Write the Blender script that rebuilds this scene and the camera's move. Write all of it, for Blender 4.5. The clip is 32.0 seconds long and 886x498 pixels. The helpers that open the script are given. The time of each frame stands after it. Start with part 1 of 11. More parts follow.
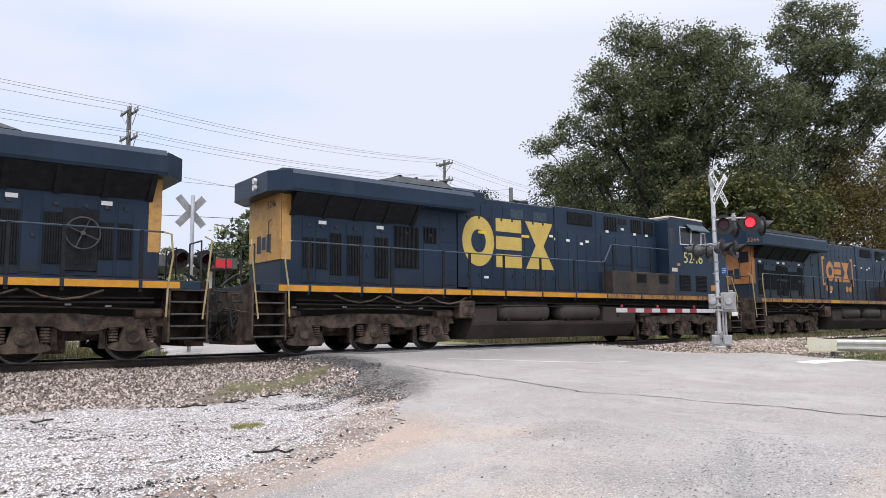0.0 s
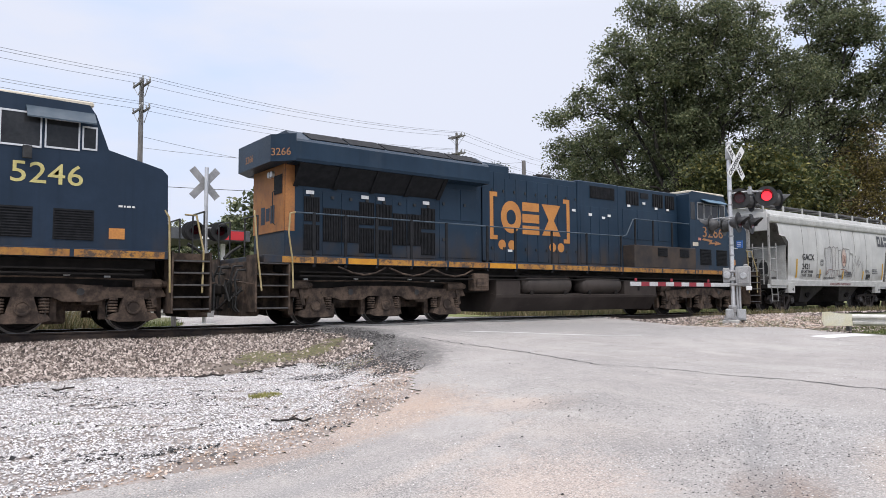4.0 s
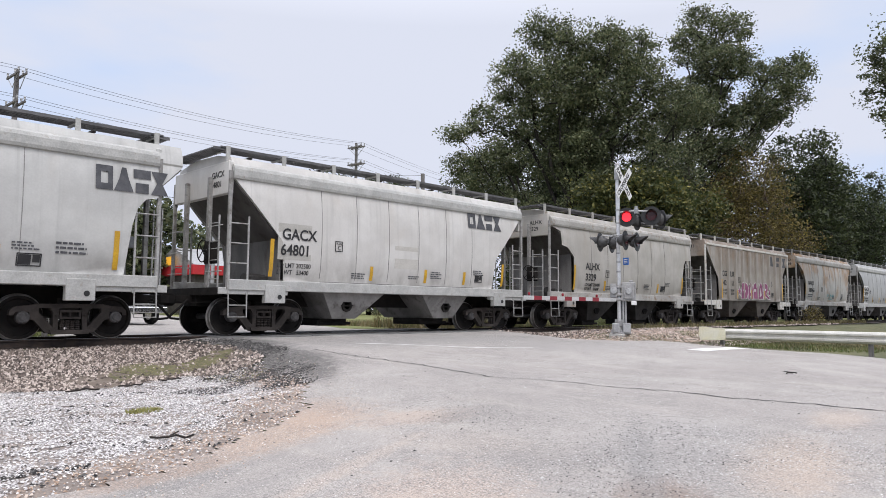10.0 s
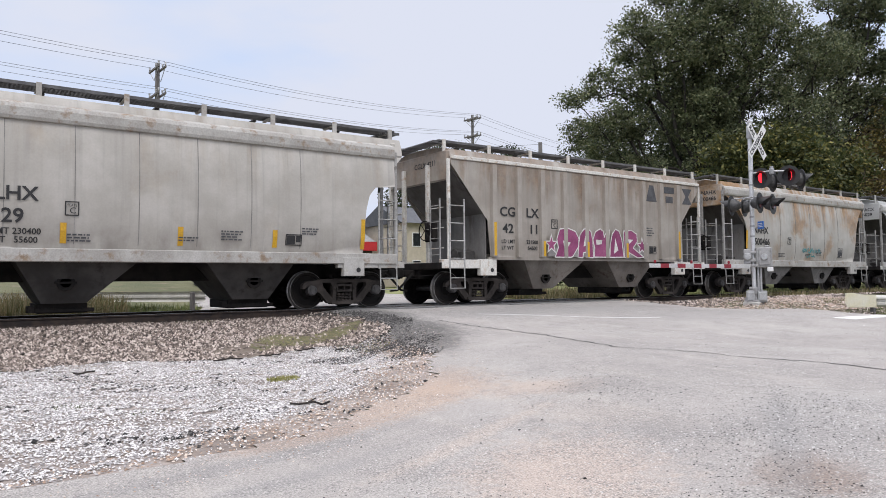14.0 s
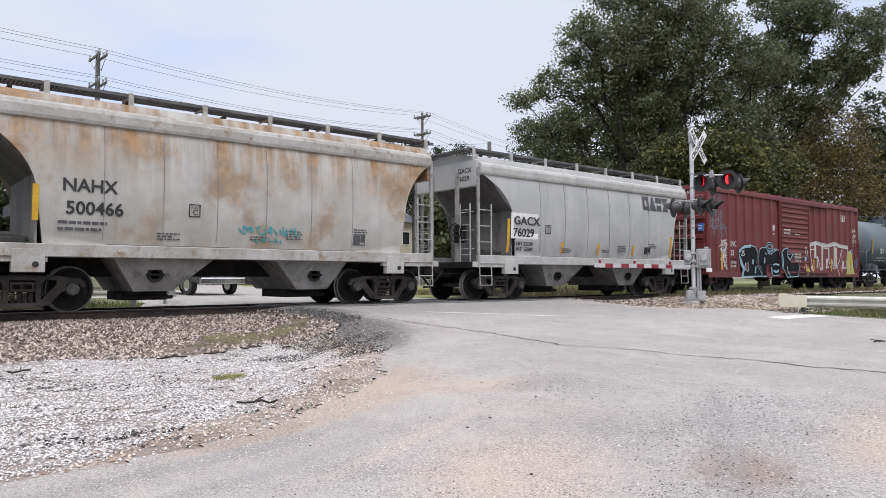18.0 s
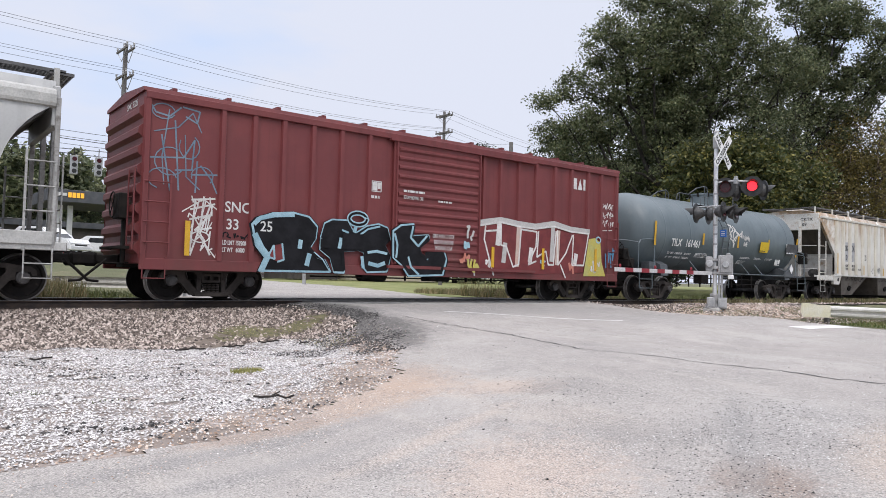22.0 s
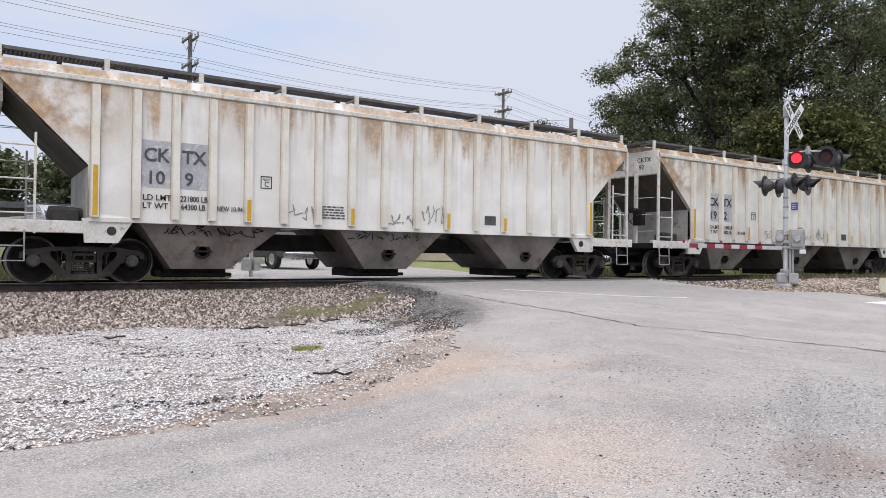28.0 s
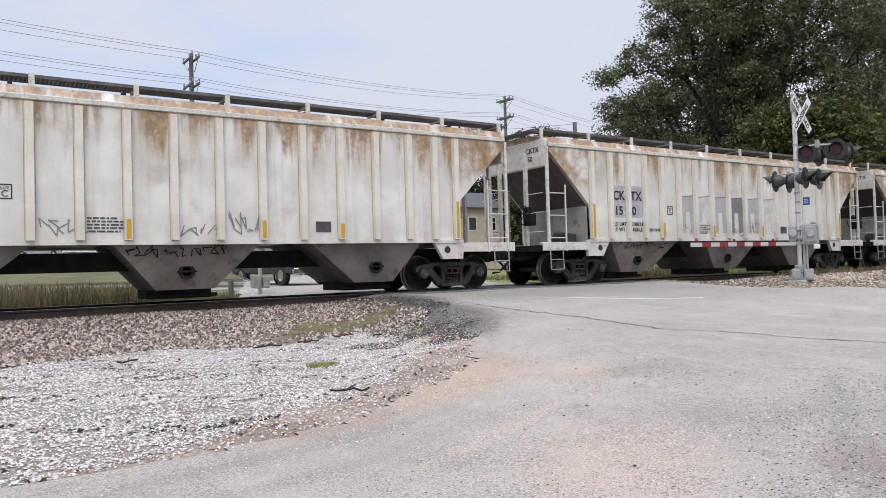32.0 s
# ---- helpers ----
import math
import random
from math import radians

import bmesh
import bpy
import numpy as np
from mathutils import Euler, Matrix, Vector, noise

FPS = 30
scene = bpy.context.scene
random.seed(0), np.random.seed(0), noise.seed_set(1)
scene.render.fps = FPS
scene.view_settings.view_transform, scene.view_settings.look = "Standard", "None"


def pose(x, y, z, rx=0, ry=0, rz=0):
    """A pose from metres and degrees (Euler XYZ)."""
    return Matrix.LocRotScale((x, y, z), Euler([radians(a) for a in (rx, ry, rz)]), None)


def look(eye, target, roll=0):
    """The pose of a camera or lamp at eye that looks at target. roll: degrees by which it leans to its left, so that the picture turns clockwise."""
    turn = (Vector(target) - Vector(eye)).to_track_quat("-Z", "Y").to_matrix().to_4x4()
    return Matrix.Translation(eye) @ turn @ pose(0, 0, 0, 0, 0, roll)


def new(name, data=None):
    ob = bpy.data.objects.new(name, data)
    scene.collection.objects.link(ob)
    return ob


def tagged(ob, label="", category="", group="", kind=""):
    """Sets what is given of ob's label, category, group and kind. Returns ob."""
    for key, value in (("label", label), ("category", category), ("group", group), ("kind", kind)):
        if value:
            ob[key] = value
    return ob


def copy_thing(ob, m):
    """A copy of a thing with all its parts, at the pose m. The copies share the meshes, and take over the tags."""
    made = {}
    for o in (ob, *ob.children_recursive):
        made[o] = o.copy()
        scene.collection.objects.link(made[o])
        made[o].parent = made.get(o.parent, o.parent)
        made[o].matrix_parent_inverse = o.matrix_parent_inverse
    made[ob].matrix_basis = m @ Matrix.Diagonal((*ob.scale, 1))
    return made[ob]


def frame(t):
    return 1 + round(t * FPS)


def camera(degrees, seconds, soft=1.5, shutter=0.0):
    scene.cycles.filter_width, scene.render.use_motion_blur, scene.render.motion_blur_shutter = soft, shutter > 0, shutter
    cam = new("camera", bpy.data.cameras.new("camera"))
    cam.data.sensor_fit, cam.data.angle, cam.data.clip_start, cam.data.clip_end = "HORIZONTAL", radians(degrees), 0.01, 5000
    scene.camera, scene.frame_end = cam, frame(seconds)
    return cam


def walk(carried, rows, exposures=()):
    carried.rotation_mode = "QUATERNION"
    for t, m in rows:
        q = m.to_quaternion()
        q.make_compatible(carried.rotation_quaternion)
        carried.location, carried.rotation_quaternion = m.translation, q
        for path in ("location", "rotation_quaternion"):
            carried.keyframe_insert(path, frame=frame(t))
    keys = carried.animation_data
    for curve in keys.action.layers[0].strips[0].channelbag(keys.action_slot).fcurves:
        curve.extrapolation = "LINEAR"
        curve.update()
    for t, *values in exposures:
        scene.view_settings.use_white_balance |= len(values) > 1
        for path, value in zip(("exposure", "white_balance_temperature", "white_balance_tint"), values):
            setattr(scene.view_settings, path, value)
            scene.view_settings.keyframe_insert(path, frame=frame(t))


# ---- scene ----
cam = camera(64.05, 32.0, soft=0.8)
PATH = [
    (0, pose(0.031, -0.133, 0.684, 96.073, 0.576, -37.658)),
    (0.5, pose(0.042, -0.135, 0.682, 95.732, 0.895, -38.885)),
    (1, pose(0.090, -0.113, 0.676, 95.400, 1.195, -39.800)),
    (1.5, pose(0.069, -0.137, 0.674, 95.020, 1.517, -40.185)),
    (2, pose(0.055, -0.129, 0.675, 94.657, 1.698, -40.015)),
    (2.5, pose(0.047, -0.113, 0.668, 94.327, 1.781, -39.313)),
    (4.5, pose(-0.037, -0.043, 0.658, 93.938, -0.226, -36.284)),
    (5, pose(-0.060, 0.007, 0.646, 93.965, -0.482, -36.170)),
    (5.5, pose(-0.104, 0.008, 0.650, 93.864, -0.592, -36.560)),
    (6, pose(-0.128, 0.040, 0.657, 93.680, -0.996, -37.505)),
    (6.5, pose(-0.156, 0.032, 0.658, 93.337, -1.531, -38.609)),
    (7, pose(-0.140, 0.081, 0.653, 93.049, -2.174, -39.825)),
    (7.5, pose(-0.138, 0.115, 0.665, 92.813, -2.625, -40.665)),
    (8, pose(-0.140, 0.127, 0.679, 92.944, -2.755, -41.550)),
    (8.5, pose(-0.066, 0.097, 0.670, 93.442, -2.535, -42.657)),
    (9, pose(-0.001, 0.020, 0.672, 94.085, -1.901, -43.739)),
    (9.5, pose(0.049, 0.013, 0.670, 94.714, -1.130, -44.730)),
    (10, pose(0.043, -0.028, 0.660, 94.915, -0.362, -45.134)),
    (10.5, pose(0.055, -0.063, 0.655, 94.697, 0.210, -44.936)),
    (11, pose(0.064, -0.043, 0.655, 94.202, 0.432, -44.235)),
    (11.5, pose(0.056, -0.035, 0.654, 93.663, 0.455, -43.189)),
    (12, pose(0.048, -0.021, 0.648, 93.184, 0.444, -41.936)),
    (12.5, pose(0.040, -0.011, 0.652, 92.917, 0.497, -40.567)),
    (13, pose(0.034, -0.014, 0.654, 92.871, 0.596, -39.121)),
    (13.5, pose(0.035, -0.003, 0.652, 92.824, 0.660, -37.349)),
    (15.5, pose(-0.054, 0.018, 0.668, 91.912, 0.157, -32.073)),
    (16, pose(-0.058, 0.028, 0.673, 92.063, 0.295, -32.694)),
    (16.5, pose(-0.038, 0.012, 0.675, 92.157, 0.278, -33.888)),
    (17, pose(-0.024, 0.016, 0.674, 92.241, 0.208, -35.612)),
    (17.5, pose(-0.029, 0.016, 0.673, 92.271, 0.069, -37.690)),
    (18, pose(-0.033, -0.023, 0.671, 92.364, 0.103, -39.699)),
    (18.5, pose(-0.016, -0.042, 0.679, 92.571, 0.135, -41.172)),
    (19, pose(0.005, -0.008, 0.675, 92.975, 0.116, -41.852)),
    (19.5, pose(-0.041, -0.024, 0.671, 93.227, -0.164, -41.326)),
    (20, pose(-0.024, 0.025, 0.675, 93.092, -0.731, -39.745)),
    (20.5, pose(-0.032, 0.036, 0.660, 92.788, -1.381, -38.006)),
    (21, pose(-0.054, 0.016, 0.661, 92.490, -1.739, -36.935)),
    (21.5, pose(-0.061, 0.019, 0.674, 92.340, -1.806, -37.138)),
    (22, pose(-0.027, 0.016, 0.680, 92.275, -1.482, -38.269)),
    (22.5, pose(-0.021, -0.017, 0.676, 92.191, -0.990, -39.875)),
    (23, pose(-0.003, -0.021, 0.670, 91.989, -0.370, -41.188)),
    (23.5, pose(-0.002, -0.026, 0.661, 91.772, 0.118, -41.642)),
    (24, pose(-0.009, -0.041, 0.663, 91.624, 0.469, -41.096)),
    (24.5, pose(-0.002, -0.018, 0.662, 91.538, 0.606, -39.853)),
    (25, pose(-0.003, -0.005, 0.653, 91.500, 0.745, -38.394)),
    (25.5, pose(-0.002, 0.012, 0.660, 91.402, 0.880, -37.028)),
    (27.5, pose(0.040, -0.023, 0.655, 90.785, 0.005, -33.902)),
    (28, pose(0.060, -0.025, 0.657, 90.534, -0.752, -33.246)),
    (28.5, pose(0.085, -0.013, 0.652, 90.422, -1.228, -32.959)),
    (29, pose(0.090, -0.030, 0.647, 90.626, -1.085, -33.171)),
    (29.5, pose(0.109, 0.035, 0.670, 90.978, -0.356, -33.694)),
    (30, pose(0.104, 0.105, 0.680, 91.387, 0.648, -34.010)),
    (30.5, pose(0.056, 0.090, 0.661, 91.545, 1.458, -33.745)),
    (31, pose(0.081, 0.121, 0.674, 91.312, 1.950, -32.799)),
    (31.5, pose(0.076, 0.134, 0.666, 91.121, 1.976, -32.138)),
    (32, pose(0.072, 0.152, 0.656, 91.338, 1.576, -32.678)),
]
walk(cam, PATH, exposures=[(0.0, 0.14, 6600, 13), (5.0, 0.12, 6600, 13), (6.0, 0.15, 6600, 13), (7.2, 0.12, 6600, 13), (8.6, 0.01, 6600, 13), (12.0, 0.0, 6600, 13), (24.0, 0.06, 6600, 13), (29.0, -0.08, 6600, 13), (32.0, -0.08, 6600, 13)])

SPEED, GAIN = 5.6714, 0.01265


def rolled(t):
    """Metres that the train has rolled at t seconds, towards -x: it gains a little speed, less so after the middle."""
    return SPEED * t + GAIN * (t - 16) ** 2 / 2 + early(t)


def early(t):
    u = min(max(t - 13.0, 0.0), 4.0)
    return 0.07 * (min(max(t, 0.0), 13.0) + u - u * u / 8)


def placed(x):
    """A car's place in the train, stretched as the early speed asks."""
    return x + early((x - 8.0) / 5.55)


# ---- daylight: bright overcast sky, soft sun high behind the camera ----
SUN_EL, SUN_AZ = radians(53), radians(216)
world = bpy.data.worlds.new("overcast_sky")
scene.world = world
world.use_nodes = True
wn, wl = world.node_tree.nodes, world.node_tree.links
wn.clear()
w_out = wn.new("ShaderNodeOutputWorld")
w_bg = wn.new("ShaderNodeBackground")
w_sky = wn.new("ShaderNodeTexSky")
w_sky.sky_type, w_sky.sun_disc = "NISHITA", False
w_sky.sun_elevation, w_sky.sun_rotation = SUN_EL, SUN_AZ
w_sky.dust_density, w_sky.air_density = 3.0, 1.0
w_dim = wn.new("ShaderNodeMix")
w_dim.data_type, w_dim.blend_type = "RGBA", "MULTIPLY"
w_dim.inputs[0].default_value = 1.0
wl.new(w_sky.outputs[0], w_dim.inputs[6])
w_dim.inputs[7].default_value = (0.03, 0.03, 0.03, 1)
w_tc = wn.new("ShaderNodeTexCoord")
w_sep = wn.new("ShaderNodeSeparateXYZ")
wl.new(w_tc.outputs["Generated"], w_sep.inputs[0])
w_up = wn.new("ShaderNodeMapRange")
w_up.inputs[1].default_value, w_up.inputs[2].default_value = 0.38, 0.95
w_up.inputs[3].default_value, w_up.inputs[4].default_value = 0.0, 1.0
wl.new(w_sep.outputs[2], w_up.inputs[0])
w_cloud = wn.new("ShaderNodeMix")
w_cloud.data_type = "RGBA"
w_cloud.inputs[6].default_value = (0.71, 0.77, 0.895, 1)
w_cloud.inputs[7].default_value = (2.15, 2.2, 2.35, 1)
wl.new(w_up.outputs[0], w_cloud.inputs[0])
w_map = wn.new("ShaderNodeMapping")
w_map.inputs["Scale"].default_value = (1.3, 1.3, 4.2)
wl.new(w_tc.outputs["Generated"], w_map.inputs[0])
w_noise = wn.new("ShaderNodeTexNoise")
w_noise.inputs["Scale"].default_value, w_noise.inputs["Detail"].default_value = 1.7, 5.0
wl.new(w_map.outputs[0], w_noise.inputs["Vector"])
w_gap = wn.new("ShaderNodeMapRange")
w_gap.inputs[1].default_value, w_gap.inputs[2].default_value = 0.48, 0.70
w_gap.inputs[3].default_value, w_gap.inputs[4].default_value = 0.0, 0.6
wl.new(w_noise.outputs[0], w_gap.inputs[0])
w_mix = wn.new("ShaderNodeMix")
w_mix.data_type = "RGBA"
wl.new(w_gap.outputs[0], w_mix.inputs[0])
wl.new(w_cloud.outputs[2], w_mix.inputs[6])
w_blue = wn.new("ShaderNodeMix")
w_blue.data_type, w_blue.blend_type = "RGBA", "ADD"
w_blue.inputs[0].default_value = 1.0
wl.new(w_dim.outputs[2], w_blue.inputs[6])
w_blue.inputs[7].default_value = (0.42, 0.60, 0.90, 1)
wl.new(w_blue.outputs[2], w_mix.inputs[7])
wl.new(w_mix.outputs[2], w_bg.inputs[0])
w_bg.inputs[1].default_value = 1.0
wl.new(w_bg.outputs[0], w_out.inputs[0])

sun = new("sun", bpy.data.lights.new("sun", "SUN"))
sun.data.energy, sun.data.angle, sun.data.color = 1.3, radians(28), (1.0, 0.96, 0.9)
sun.matrix_world = look((-30, -42, 68), (0, 0, 0))

# ---- materials ----
def nodes_of(name):
    m = bpy.data.materials.new(name)
    m.use_nodes = True
    n, l = m.node_tree.nodes, m.node_tree.links
    return m, n, l, n["Principled BSDF"]


def noise_of(n, l, vec, scale, detail=4.0, rough=0.55, stretch=None):
    if stretch:
        mp = n.new("ShaderNodeMapping")
        mp.inputs["Scale"].default_value = stretch
        l.new(vec, mp.inputs[0])
        vec = mp.outputs[0]
    t = n.new("ShaderNodeTexNoise")
    t.inputs["Scale"].default_value, t.inputs["Detail"].default_value, t.inputs["Roughness"].default_value = scale, detail, rough
    l.new(vec, t.inputs["Vector"])
    return t.outputs[0]


def ramp(n, l, value, a, b, lo=0.0, hi=1.0):
    r = n.new("ShaderNodeMapRange")
    r.interpolation_type = "SMOOTHSTEP"
    for i, x in enumerate((a, b, lo, hi)):
        r.inputs[i + 1].default_value = x
    l.new(value, r.inputs[0])
    return r.outputs[0]


def mixed(n, l, fac, a, b, blend="MIX"):
    x = n.new("ShaderNodeMix")
    x.data_type, x.blend_type = "RGBA", blend
    for sock, val in ((x.inputs[0], fac), (x.inputs[6], a), (x.inputs[7], b)):
        if isinstance(val, bpy.types.NodeSocket):
            l.new(val, sock)
        elif isinstance(val, (int, float)):
            sock.default_value = val
        else:
            sock.default_value = (*val, 1)
    return x.outputs[2]


def times(n, l, a, b):
    x = n.new("ShaderNodeMath")
    x.operation = "MULTIPLY"
    for sock, val in zip(x.inputs, (a, b)):
        if isinstance(val, (int, float)):
            sock.default_value = val
        else:
            l.new(val, sock)
    return x.outputs[0]


def bumped(n, l, p, height, strength, dist=0.01):
    b = n.new("ShaderNodeBump")
    b.inputs["Strength"].default_value, b.inputs["Distance"].default_value = strength, dist
    l.new(height, b.inputs["Height"])
    l.new(b.outputs[0], p.inputs["Normal"])


def surface(name, c1, c2, scale=2.0, fine=30.0, rough=0.6, metal=0.0, bump=0.15, dist=0.005, piece=0.0, spec=0.5, dirt=None, dirt_at=(0.55, 0.75), stretch=None):
    """A worn surface: two tones in large patches, fine grain, dirt of its own shape, relief; piece: spread of tone from object to object."""
    m, n, l, p = nodes_of(name)
    vec = n.new("ShaderNodeTexCoord").outputs["Object"]
    big = noise_of(n, l, vec, scale, 5.0, 0.6, stretch)
    small = noise_of(n, l, vec, fine, 3.0)
    col = mixed(n, l, ramp(n, l, big, 0.35, 0.68), c1, c2)
    if dirt:
        spots = noise_of(n, l, vec, scale * 2.3, 8.0, 0.65, stretch)
        col = mixed(n, l, ramp(n, l, spots, *dirt_at), col, dirt)
    grain = ramp(n, l, small, 0.25, 0.75, 0.86, 1.1)
    col = mixed(n, l, 1.0, col, grain, "MULTIPLY")
    if piece:
        rnd = n.new("ShaderNodeObjectInfo").outputs["Random"]
        col = mixed(n, l, 1.0, col, ramp(n, l, rnd, 0.0, 1.0, 1 - piece, 1 + piece), "MULTIPLY")
    l.new(col, p.inputs["Base Color"])
    l.new(ramp(n, l, small, 0.2, 0.8, max(rough - 0.08, 0.02), min(rough + 0.1, 1.0)), p.inputs["Roughness"])
    p.inputs["Metallic"].default_value = metal
    p.inputs["Specular IOR Level"].default_value = spec
    if bump:
        bumped(n, l, p, small, bump, dist)
    return m


def stone_mat(name, c1, c2, c3, rough=0.9):
    """Loose stones in one mesh: tone by piece."""
    m, n, l, p = nodes_of(name)
    rnd = n.new("ShaderNodeNewGeometry").outputs["Random Per Island"]
    r = n.new("ShaderNodeValToRGB")
    r.color_ramp.elements[0].color = (*c1, 1)
    r.color_ramp.elements[1].color = (*c3, 1)
    e = r.color_ramp.elements.new(0.5)
    e.color = (*c2, 1)
    l.new(rnd, r.inputs[0])
    vec = n.new("ShaderNodeTexCoord").outputs["Object"]
    g = noise_of(n, l, vec, 60, 3)
    l.new(mixed(n, l, 1.0, r.outputs[0], ramp(n, l, g, 0.2, 0.8, 0.8, 1.12), "MULTIPLY"), p.inputs["Base Color"])
    p.inputs["Roughness"].default_value = rough
    return m


def leaf_mat(name, c1, c2, c3):
    m, n, l, p = nodes_of(name)
    rnd = n.new("ShaderNodeNewGeometry").outputs["Random Per Island"]
    r = n.new("ShaderNodeValToRGB")
    r.color_ramp.elements[0].color = (*c1, 1)
    r.color_ramp.elements[1].color = (*c3, 1)
    e = r.color_ramp.elements.new(0.55)
    e.color = (*c2, 1)
    l.new(rnd, r.inputs[0])
    vec = n.new("ShaderNodeTexCoord").outputs["Object"]
    g = noise_of(n, l, vec, 0.8, 3)
    col = mixed(n, l, 1.0, r.outputs[0], ramp(n, l, g, 0.32, 0.68, 0.6, 1.35), "MULTIPLY")
    l.new(col, p.inputs["Base Color"])
    p.inputs["Roughness"].default_value = 0.6
    tr = n.new("ShaderNodeBsdfTranslucent")
    l.new(col, tr.inputs[0])
    mx = n.new("ShaderNodeMixShader")
    mx.inputs[0].default_value = 0.3
    l.new(p.outputs[0], mx.inputs[1])
    l.new(tr.outputs[0], mx.inputs[2])
    l.new(mx.outputs[0], n["Material Output"].inputs[0])
    return m


def glow(name, color, strength):
    m, n, l, p = nodes_of(name)
    p.inputs["Base Color"].default_value = (*color, 1)
    p.inputs["Emission Color"].default_value = (*color, 1)
    p.inputs["Emission Strength"].default_value = strength
    return m


def car_paint(name, base, pale, rust, rust_amt=0.5, top=4.0, low=1.3, rough=0.5, grime=(0.10, 0.08, 0.065), grime_amt=0.5, grime_up=0.9, run=(2.6, 1.0, 0.32), spec=0.5, blot=(0.56, 0.72), corner=0.0, hang=0.0):
    """Railcar paint: pale patches, rust that runs down in streaks from the eaves, grime near the sill with its own ragged edge."""
    m, n, l, p = nodes_of(name)
    tc = n.new("ShaderNodeTexCoord").outputs["Object"]
    sep = n.new("ShaderNodeSeparateXYZ")
    l.new(tc, sep.inputs[0])
    patch = noise_of(n, l, tc, 0.9, 5, 0.6)
    col = mixed(n, l, ramp(n, l, patch, 0.38, 0.66), base, pale)
    streak = noise_of(n, l, tc, 1.0, 6, 0.62, run)
    blotch = noise_of(n, l, tc, 0.8, 5, 0.6, (1.0, 1.0, 0.9))
    high = ramp(n, l, sep.outputs[2], low + 0.35 * (top - low), top, 0.0, 1.0)
    sh = times(n, l, ramp(n, l, streak, 0.50 - 0.12 * rust_amt, 0.74 - 0.1 * rust_amt), high)
    sb = times(n, l, ramp(n, l, blotch, *blot), rust_amt)
    rough_rust = mixed(n, l, ramp(n, l, noise_of(n, l, tc, 4.0, 6, 0.65), 0.36, 0.66), tuple(0.7 * c for c in rust), tuple(1.2 * c for c in rust))
    col = mixed(n, l, times(n, l, sh, min(1.0, 1.25 * rust_amt)), col, rough_rust)
    col = mixed(n, l, times(n, l, sb, 0.7), col, rough_rust)
    if corner:
        # rust spreads over the upper corner panels
        far_x = n.new("ShaderNodeMath")
        far_x.operation = "ABSOLUTE"
        l.new(sep.outputs[0], far_x.inputs[0])
        near_end = ramp(n, l, far_x.outputs[0], corner - 2.4, corner - 1.2, 0.0, 0.9)
        patchy = ramp(n, l, noise_of(n, l, tc, 1.3, 6, 0.65), 0.34, 0.60)
        col = mixed(n, l, times(n, l, times(n, l, near_end, patchy), ramp(n, l, sep.outputs[2], low + 0.42 * (top - low), low + 0.72 * (top - low))), col, rough_rust)
    if hang:
        # sharp-edged rust that hangs from the eaves in tongues
        v = noise_of(n, l, tc, 1.0, 5, 0.6, (2.3, 1.0, 0.22))
        tongue = n.new("ShaderNodeMath")
        tongue.operation = "MULTIPLY_ADD"
        l.new(v, tongue.inputs[0])
        tongue.inputs[1].default_value = 5.0
        l.new(sep.outputs[2], tongue.inputs[2])
        grit = ramp(n, l, noise_of(n, l, tc, 9.0, 5, 0.65), 0.26, 0.56, 0.5, 1.0)
        col = mixed(n, l, times(n, l, ramp(n, l, tongue.outputs[0], top + 1.9, top + 2.8), times(n, l, grit, hang)), col, rough_rust)
    drip = noise_of(n, l, tc, 1.0, 5, 0.6, (5.0, 1.0, 0.18))
    col = mixed(n, l, ramp(n, l, drip, 0.5, 0.8, 0.0, 0.42), col, tuple(0.5 * c for c in base))
    foot = noise_of(n, l, tc, 1.4, 5, 0.6, (1.0, 1.0, 0.5))
    lowm = ramp(n, l, sep.outputs[2], low, low + grime_up, 1.0, 0.0)
    col = mixed(n, l, times(n, l, times(n, l, ramp(n, l, foot, 0.35, 0.7), lowm), grime_amt), col, grime)
    small = noise_of(n, l, tc, 26, 3)
    col = mixed(n, l, 1.0, col, ramp(n, l, small, 0.25, 0.75, 0.96, 1.03), "MULTIPLY")
    l.new(col, p.inputs["Base Color"])
    l.new(ramp(n, l, small, 0.2, 0.8, rough - 0.08, rough + 0.12), p.inputs["Roughness"])
    p.inputs["Specular IOR Level"].default_value = spec
    bumped(n, l, p, noise_of(n, l, tc, 3.0, 2), 0.12, 0.02)
    return m


ASPHALT_PATCH = []


